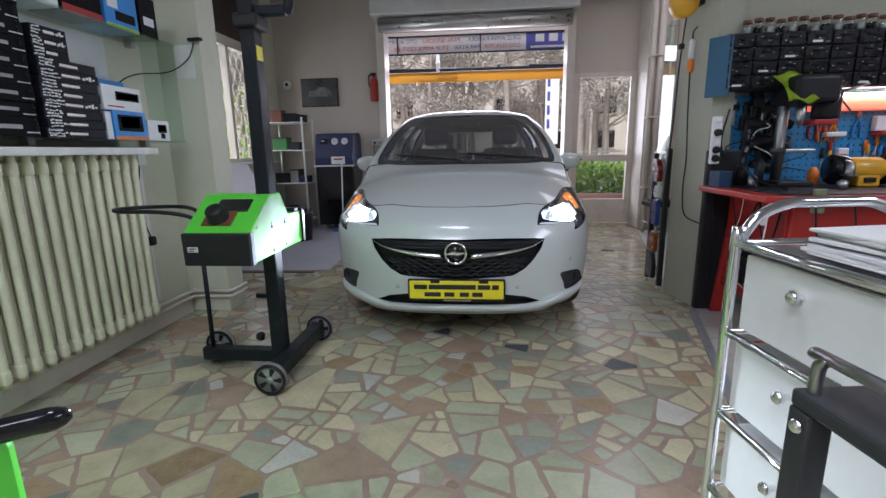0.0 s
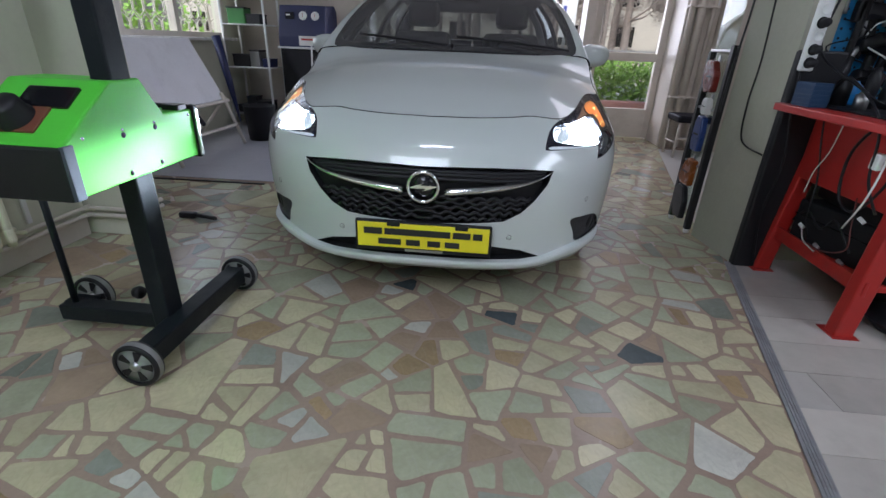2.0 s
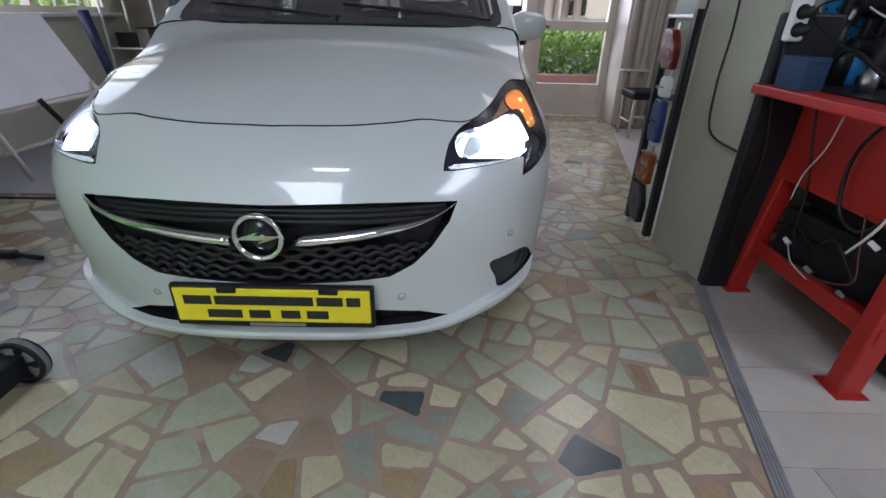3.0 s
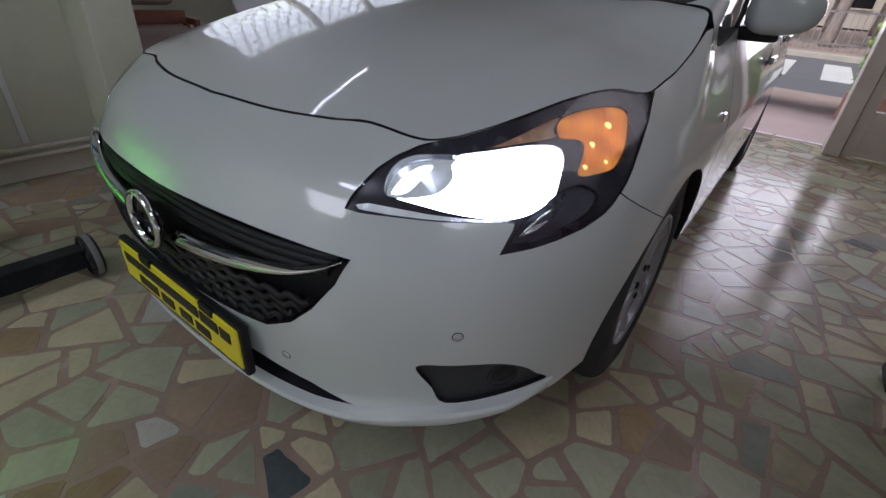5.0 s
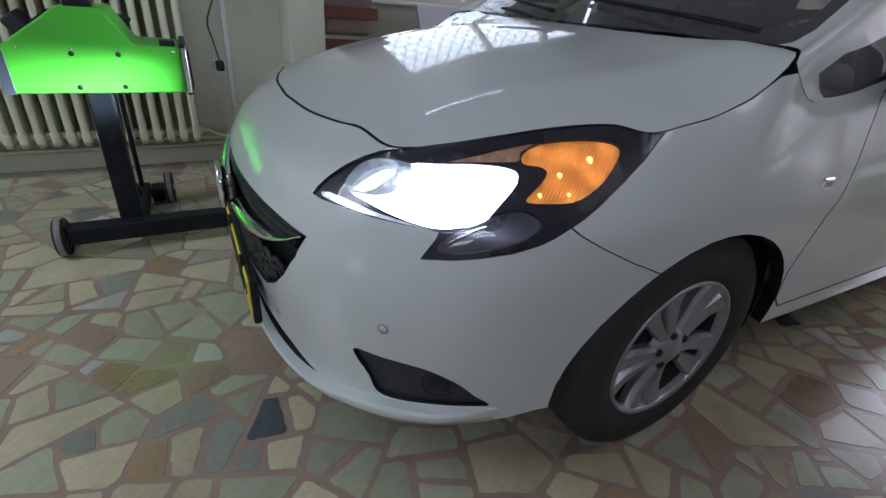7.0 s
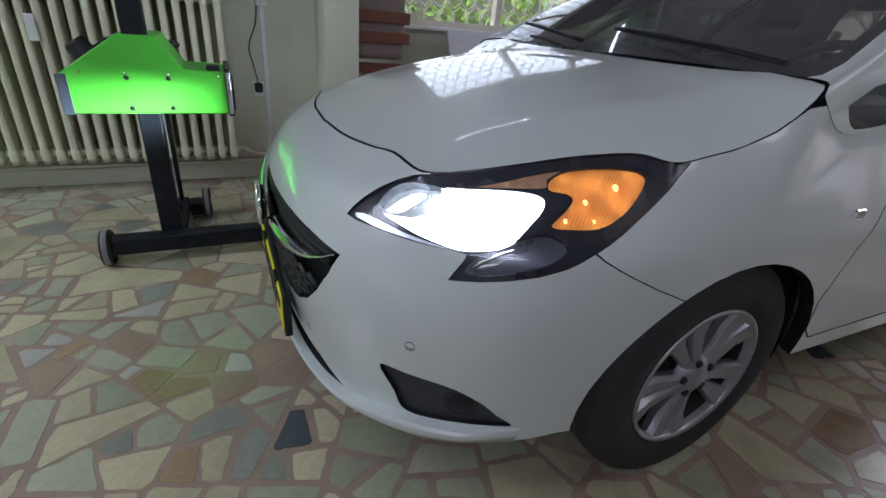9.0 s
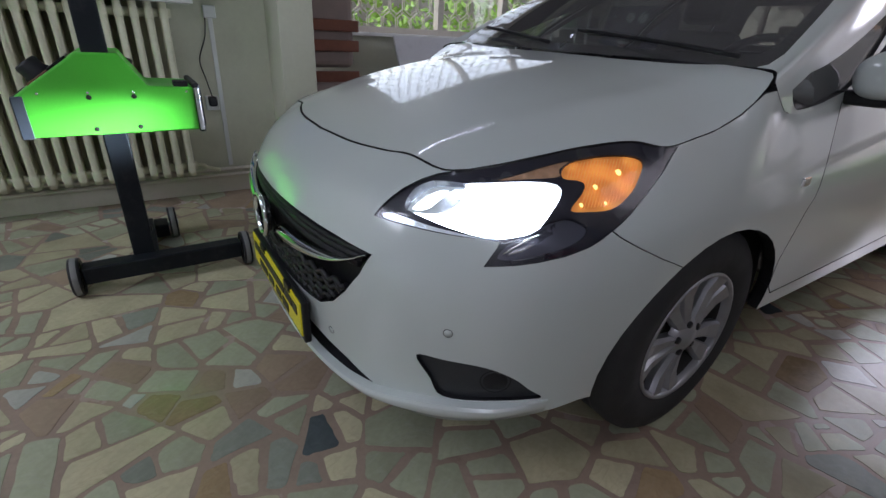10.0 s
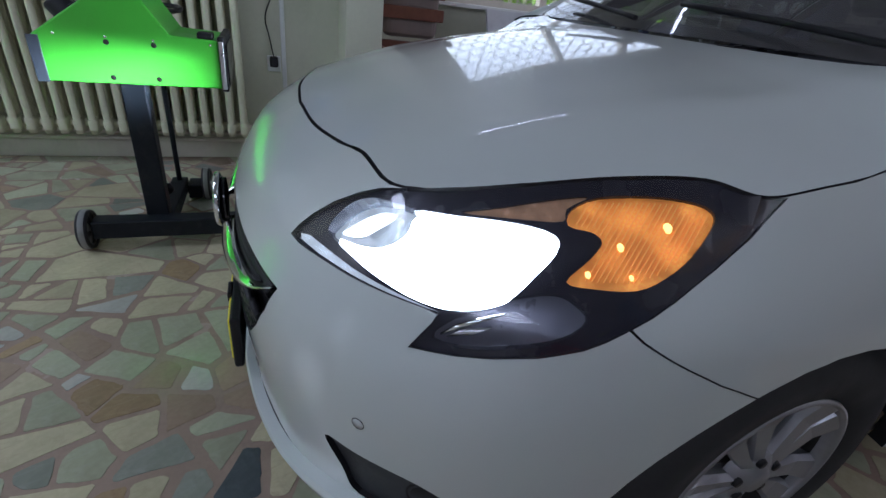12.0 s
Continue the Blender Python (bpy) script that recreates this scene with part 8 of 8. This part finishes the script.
# wire lattice outside the side window
lat = thing("window_lattice", "cream wire lattice grille outside the side window", "lattice")
bm = bmesh.new()
for r in range(9):
    for c in range(19):
        cy, cz = W0 + 0.07 + 0.15 * c + (0.075 if r % 2 else 0), WS + 0.09 + 0.17 * r
        loop = [(-2.90, cy + 0.075 * math.cos(a), cz + 0.095 * math.sin(a)) for a in (k * math.pi / 3 + math.pi / 6 for k in range(6))]
        tube(bm, loop, 0.007, 4, closed=True)
tagged(part("wire_mesh", bm, M_FRAME, lat), kind="stuff")
part("lattice_bar", tube(bmesh.new(), [(-2.90, W0, WS), (-2.90, W0, WT)], 0.012, 6), M_FRAME, lat)
part("lattice_bar", tube(bmesh.new(), [(-2.90, W1, WS), (-2.90, W1, WT)], 0.012, 6), M_FRAME, lat)
shrub = thing("garden_shrubs", "loose green shrubs outside the side window", "shrub")
bm = bmesh.new()
rng = random.Random(8)
leaf_cloud(bm, 5200, lambda: (rng.uniform(-5.2, -3.7), rng.uniform(2.4, 8.5), rng.uniform(-0.1, 2.6) * rng.uniform(0.4, 1.0)), 0.06, rng)
tagged(part("foliage", bm, M_LEAF, shrub), kind="stuff")
structure("backdrop_garden_wall", abox(-8.2, -8.0, -2, 14, -0.2, 2.4), M_FARWALL, "pale garden wall beyond the shrubs", "wall")


# ---- floor stones ----
def clip(poly, px, py, nx, ny):
    """The part of an outline on the inner side of a line."""
    out = []
    for a, b in zip(poly, poly[1:] + poly[:1]):
        da, db = (a[0] - px) * nx + (a[1] - py) * ny, (b[0] - px) * nx + (b[1] - py) * ny
        if da <= 0:
            out.append(a)
        if (da < 0 < db) or (db < 0 < da):
            t = da / (da - db)
            out.append((a[0] + (b[0] - a[0]) * t, a[1] + (b[1] - a[1]) * t))
    return out


def marble(name, c1, c2, vein, scale=7.0):
    """Polished stone: two tones, clouds and thin veins."""
    mat = material(name, c1, 0.19, spread=0.16, scale=scale, fine=60, bump=0.05, dirt=c2, dirt_amount=0.75, rough_var=0.05, island=0.16)
    nt = mat.node_tree
    n, link = nt.nodes, nt.links.new
    b = n["Principled BSDF"]
    src = b.inputs["Base Color"].links[0].from_socket
    wave = n.new("ShaderNodeTexNoise")
    wave.inputs["Scale"].default_value, wave.inputs["Detail"].default_value, wave.inputs["Distortion"].default_value = 5.0, 6, 2.5
    tex = next(q for q in n if q.type == "TEX_COORD")
    link(tex.outputs["Object"], wave.inputs["Vector"])
    line = n.new("ShaderNodeMath")
    line.operation = "SUBTRACT"
    line.inputs[1].default_value = 0.5
    link(wave.outputs["Fac"], line.inputs[0])
    ab = n.new("ShaderNodeMath")
    ab.operation = "ABSOLUTE"
    link(line.outputs[0], ab.inputs[0])
    mr = n.new("ShaderNodeMapRange")
    mr.inputs["From Min"].default_value, mr.inputs["From Max"].default_value = 0.0, 0.018
    mr.inputs["To Min"].default_value, mr.inputs["To Max"].default_value = 0.2, 0.0
    link(ab.outputs[0], mr.inputs["Value"])
    mix = n.new("ShaderNodeMix")
    mix.data_type = "RGBA"
    link(mr.outputs[0], mix.inputs["Factor"])
    geo, tone, each = n.new("ShaderNodeNewGeometry"), n.new("ShaderNodeMapRange"), n.new("ShaderNodeVectorMath")
    tone.inputs["To Min"].default_value, tone.inputs["To Max"].default_value = 0.82, 1.14
    each.operation = "SCALE"
    link(geo.outputs["Random Per Island"], tone.inputs["Value"])
    link(src, each.inputs[0])
    link(tone.outputs[0], each.inputs["Scale"])
    link(each.outputs[0], mix.inputs["A"])
    mix.inputs["B"].default_value = (*vein, 1)
    link(mix.outputs["Result"], b.inputs["Base Color"])
    return mat


STONE = {
    "c": marble("cream_marble", (0.52, 0.475, 0.31), (0.43, 0.38, 0.235), (0.336, 0.264, 0.176)),
    "g": marble("pale_green_marble", (0.375, 0.385, 0.265), (0.30, 0.315, 0.215), (0.44, 0.44, 0.37)),
    "b": marble("blue_grey_marble", (0.26, 0.275, 0.225), (0.18, 0.20, 0.17), (0.34, 0.36, 0.34)),
    "r": marble("rusty_brown_stone", (0.35, 0.255, 0.145), (0.22, 0.15, 0.09), (0.42, 0.34, 0.23), 14),
    "d": marble("dark_slate_stone", (0.075, 0.090, 0.095), (0.045, 0.056, 0.062), (0.112, 0.136, 0.144)),
    "w": marble("white_marble", (0.50, 0.49, 0.43), (0.42, 0.41, 0.36), (0.36, 0.34, 0.30)),
    "n": marble("tan_stone", (0.36, 0.27, 0.19), (0.29, 0.21, 0.15), (0.38, 0.29, 0.21)),
}
KNOWN = [
    (0.17, 2.68, "d"), (0.6, 2.46, "d"), (0.56, 2.35, "b"), (0.5, 2.22, "b"), (0.7, 2.24, "c"), (0.85, 2.33, "c"), (0.79, 2.5, "c"),
    (0.93, 2.52, "b"), (1.09, 2.61, "c"), (0.29, 2.16, "r"), (0.59, 2.18, "r"), (0.42, 2.44, "g"), (0.15, 2.41, "g"), (0.16, 2.17, "g"),
    (0.38, 2.25, "c"), (0.18, 2.02, "c"), (0.31, 2.01, "g"), (0.42, 2.1, "g"), (0.52, 2.07, "c"), (0.61, 2.0, "g"), (0.8, 2.07, "b"),
    (0.94, 2.15, "g"), (1.05, 2.19, "c"), (1.11, 2.25, "d"), (1.26, 2.31, "g"), (1.18, 2.15, "c"), (1.16, 2.04, "g"), (1.38, 2.3, "c"),
]
rng = random.Random(12)
FIELD = (-2.75, 2.5, -2.2, 7.14)


def left_edge(y):
    return -1.70 if y < 3.0 else (-1.42 if y < 3.2 else (-2.72 if y < 4.07 else -1.12))


def right_edge(y):
    return 1.76 if y < 3.62 else (1.82 + (y - 3.6) * 0.214 if y < 6.3 else 2.45)


def area_of(poly):
    return sum(a[0] * b[1] - b[0] * a[1] for a, b in zip(poly, poly[1:] + poly[:1])) / 2


def slabs():
    """Large uneven slabs that fill the floor, each round a seed of its own."""
    seeds, cells = [], {}
    for _ in range(9000):
        x, y = rng.uniform(FIELD[0] - 0.3, FIELD[1] + 0.3), rng.uniform(FIELD[2] - 0.3, FIELD[3] + 0.3)
        i, j, gap = int(x // 0.5), int(y // 0.5), rng.choice((0.24, 0.32, 0.42))
        if all(math.dist((x, y), p) > gap for a in (-1, 0, 1) for b in (-1, 0, 1) for p in cells.get((i + a, j + b), ())):
            seeds.append((x, y))
            cells.setdefault((i, j), []).append((x, y))
    for x, y in seeds:
        poly = [(x - 0.7, y - 0.7), (x + 0.7, y - 0.7), (x + 0.7, y + 0.7), (x - 0.7, y + 0.7)]
        i, j = int(x // 0.5), int(y // 0.5)
        for a in range(-2, 3):
            for b in range(-2, 3):
                for q in cells.get((i + a, j + b), ()):
                    d = math.dist((x, y), q)
                    if d > 1e-6 and poly:
                        poly = clip(poly, (x + q[0]) / 2, (y + q[1]) / 2, (q[0] - x) / d, (q[1] - y) / d)
        if len(poly) > 2:
            yield poly


def shatter(poly, depth=0):
    """Break a slab across its length again and again, until the shards are small enough."""
    size = area_of(poly)
    marked = any(inside(px, py, poly) for px, py, _ in KNOWN)
    limit = 0.018 if marked else math.exp(rng.gauss(math.log(0.0225), 0.62))
    if size < limit or depth > 7:
        return [poly]
    a, b = max(((p, q) for p in poly for q in poly), key=lambda e: math.dist(*e))
    best = None
    for _ in range(7):
        way = math.atan2(b[1] - a[1], b[0] - a[0]) + math.pi / 2 + rng.gauss(0, 0.32)
        u = rng.uniform(0.33, 0.67)
        ox, oy = a[0] + (b[0] - a[0]) * u, a[1] + (b[1] - a[1]) * u
        n = (-math.sin(way), math.cos(way))
        halves = [clip(poly, ox, oy, *n), clip(poly, ox, oy, -n[0], -n[1])]
        score = min(squareness(h) for h in halves) + rng.uniform(0, 0.05)
        if best is None or score > best[0]:
            best = score, halves
    return [s for half in best[1] if len(half) > 2 for s in shatter(half, depth + 1)]


def squareness(poly):
    """How compact an outline is: low for slivers and three-cornered shards."""
    if len(poly) < 3:
        return 0.0
    size = area_of(poly)
    around = sum(math.dist(p, q) for p, q in zip(poly, poly[1:] + poly[:1]))
    turns = sum(math.dist(p, q) > 0.03 for p, q in zip(poly, poly[1:] + poly[:1]))
    return 4 * math.pi * size / (around * around + 1e-9) - (0.12 if turns < 4 else 0.0)


floor_ob = bpy.data.objects["floor"]
rest = {k: ([], []) for k in STONE}
single = 0


def trimmed(poly):
    """Pull the edges in by uneven joints, now and then knock a corner off and turn the piece a little."""
    cx, cy = sum(p[0] for p in poly) / len(poly), sum(p[1] for p in poly) / len(poly)
    out = poly
    wide = rng.choice((0.0, 0.0, 0.002, 0.005))
    for a, b in zip(poly, poly[1:] + poly[:1]):
        d = math.dist(a, b)
        if d > 1e-6 and len(out) > 2:
            n = ((b[1] - a[1]) / d, -(b[0] - a[0]) / d)
            g = rng.choice((0.004, 0.0055, 0.0075, 0.010)) + wide
            out = clip(out, a[0] - n[0] * g, a[1] - n[1] * g, *n)
    for k in range(len(out)):
        p, a, b = out[k], out[k - 1], out[(k + 1) % len(out)]
        u, v = (a[0] - p[0], a[1] - p[1]), (b[0] - p[0], b[1] - p[1])
        lu, lv = math.hypot(*u), math.hypot(*v)
        if min(lu, lv) < 0.02:
            continue
        sharp = (u[0] * v[0] + u[1] * v[1]) / (lu * lv)
        if sharp > 0.35 or rng.random() < 0.15:
            d = max(1e-6, math.dist(p, (cx, cy)))
            n = ((p[0] - cx) / d, (p[1] - cy) / d)
            g = rng.uniform(0.008, 0.018) * (1.4 if sharp > 0.6 else 0.8)
            got = clip(out, p[0] - n[0] * g, p[1] - n[1] * g, *n)
            if len(got) > 2 and len(got) == len(out) + 1:
                out = got
                break
    t = radians(rng.gauss(0, 1.6))
    return [(cx + (x - cx) * math.cos(t) - (y - cy) * math.sin(t), cy + (x - cx) * math.sin(t) + (y - cy) * math.cos(t)) for x, y in out]


def add_stone(poly, kind):
    global single
    poly = [p for p, q in zip(poly, poly[1:] + poly[:1]) if math.dist(p, q) > 0.005]
    if len(poly) < 3 or area_of(poly) < 0.0006:
        return
    cx, cy = sum(p[0] for p in poly) / len(poly), sum(p[1] for p in poly) / len(poly)
    edge = []
    for o, p, q in zip(poly[-1:] + poly[:-1], poly, poly[1:] + poly[:1]):
        for z in (o, q):  # worn corner
            c = min(rng.uniform(0.003, 0.009) / max(1e-6, math.dist(p, z)), 0.2)
            edge.append((p[0] + (z[0] - p[0]) * c, p[1] + (z[1] - p[1]) * c))
        d = math.dist(p, q)
        if d > 0.035:
            for u in ((0.5,) if d < 0.08 else (0.25, 0.52, 0.77)):
                w = rng.uniform(-0.0032, 0.0026)
                u += rng.uniform(-0.10, 0.10)
                edge.append((p[0] + (q[0] - p[0]) * u + (q[1] - p[1]) / d * w, p[1] + (q[1] - p[1]) * u - (q[0] - p[0]) / d * w))
    n = len(edge)
    vs = [(cx + (px - cx) * 0.985, cy + (py - cy) * 0.985, 0.0) for px, py in edge] + [(px, py, -0.004) for px, py in edge]
    fs = [tuple(range(n))] + [(k, k + n, (k + 1) % n + n, (k + 1) % n) for k in range(n)]
    if -0.75 < cx < 1.45 and 1.45 < cy < 3.2 and single < 300:
        me = bpy.data.meshes.new("stone")
        me.from_pydata([(a - cx, b - cy, c) for a, b, c in vs], [], fs)
        me.materials.append(STONE[kind])
        ob = new("stone", me)
        ob.location = (cx, cy, 0)
        ob.parent = floor_ob
        single += 1
    else:
        v, f = rest[kind]
        o = len(v)
        v += vs
        f += [tuple(q + o for q in t) for t in fs]


for slab_outline in slabs():
    tone = rng.choice(("c", "g", None, None))
    for piece in shatter(slab_outline):
        cx, cy = sum(p[0] for p in piece) / len(piece), sum(p[1] for p in piece) / len(piece)
        if not (FIELD[0] < cx < FIELD[1] and FIELD[2] < cy < FIELD[3]):
            continue
        kind = next((k for px, py, k in KNOWN if inside(px, py, piece)), None)
        if kind is None:
            kind = tone if tone and rng.random() < 0.4 else rng.choices("cgbrdwn", (34, 32, 6, 4, 0.8, 5, 12))[0]
        piece = trimmed(piece)
        if cy < 3.36:
            piece = clip(piece, strip_x(0) - 0.024 * 0.964, 0.0 + 0.024 * 0.265, 0.964, -0.265)
        else:
            piece = clip(piece, right_edge(cy), cy, 1, 0)
        piece = clip(piece, left_edge(cy), cy, -1, 0) if len(piece) > 2 else piece
        piece = clip(piece, 0, FIELD[3], 0, 1) if len(piece) > 2 else piece
        if len(piece) > 2:
            add_stone(piece, kind)
for kind, (v, f) in rest.items():
    me = bpy.data.meshes.new("stone_field")
    me.from_pydata(v, [], f)
    me.materials.append(STONE[kind])
    ob = new("stone_field", me)
    ob.parent = floor_ob
    tagged(ob, kind="stuff")

# laminate boards of the work bay
board = abox(-0.60, 0.60, -0.094, 0.094, 0.0, 0.0025, 0.001, 1)
first = None
for r in range(27):
    y = -2.1 + 0.19 * r + 0.1
    for c in range(5):
        x = -0.3 + 1.205 * c + (0.6 if r % 2 else 0.13 * (r % 3))
        if x - 0.6 < strip_x(y + 0.095) + 0.03 or x + 0.6 > 4.6 or y > 3.2:
            lo = strip_x(y + 0.095) + 0.03
            if x + 0.6 < lo + 0.1 or y > 3.2 or x + 0.6 > 4.6:
                continue
            x0, x1 = strip_x(y - 0.094) + 0.012, strip_x(y + 0.094) + 0.012
            part("plank", slab(bmesh.new(), [(x0, y - 0.094), (x + 0.6, y - 0.094), (x + 0.6, y + 0.094), (x1, y + 0.094)], 0.0025), M_PLANK, plank_floor)
            continue
        if first is None:
            first = part("plank", board, M_PLANK, plank_floor)
            ob = first
        else:
            ob = new("plank", first.data)
            ob.parent = plank_floor
        ob.location = (x, y, 0.0)
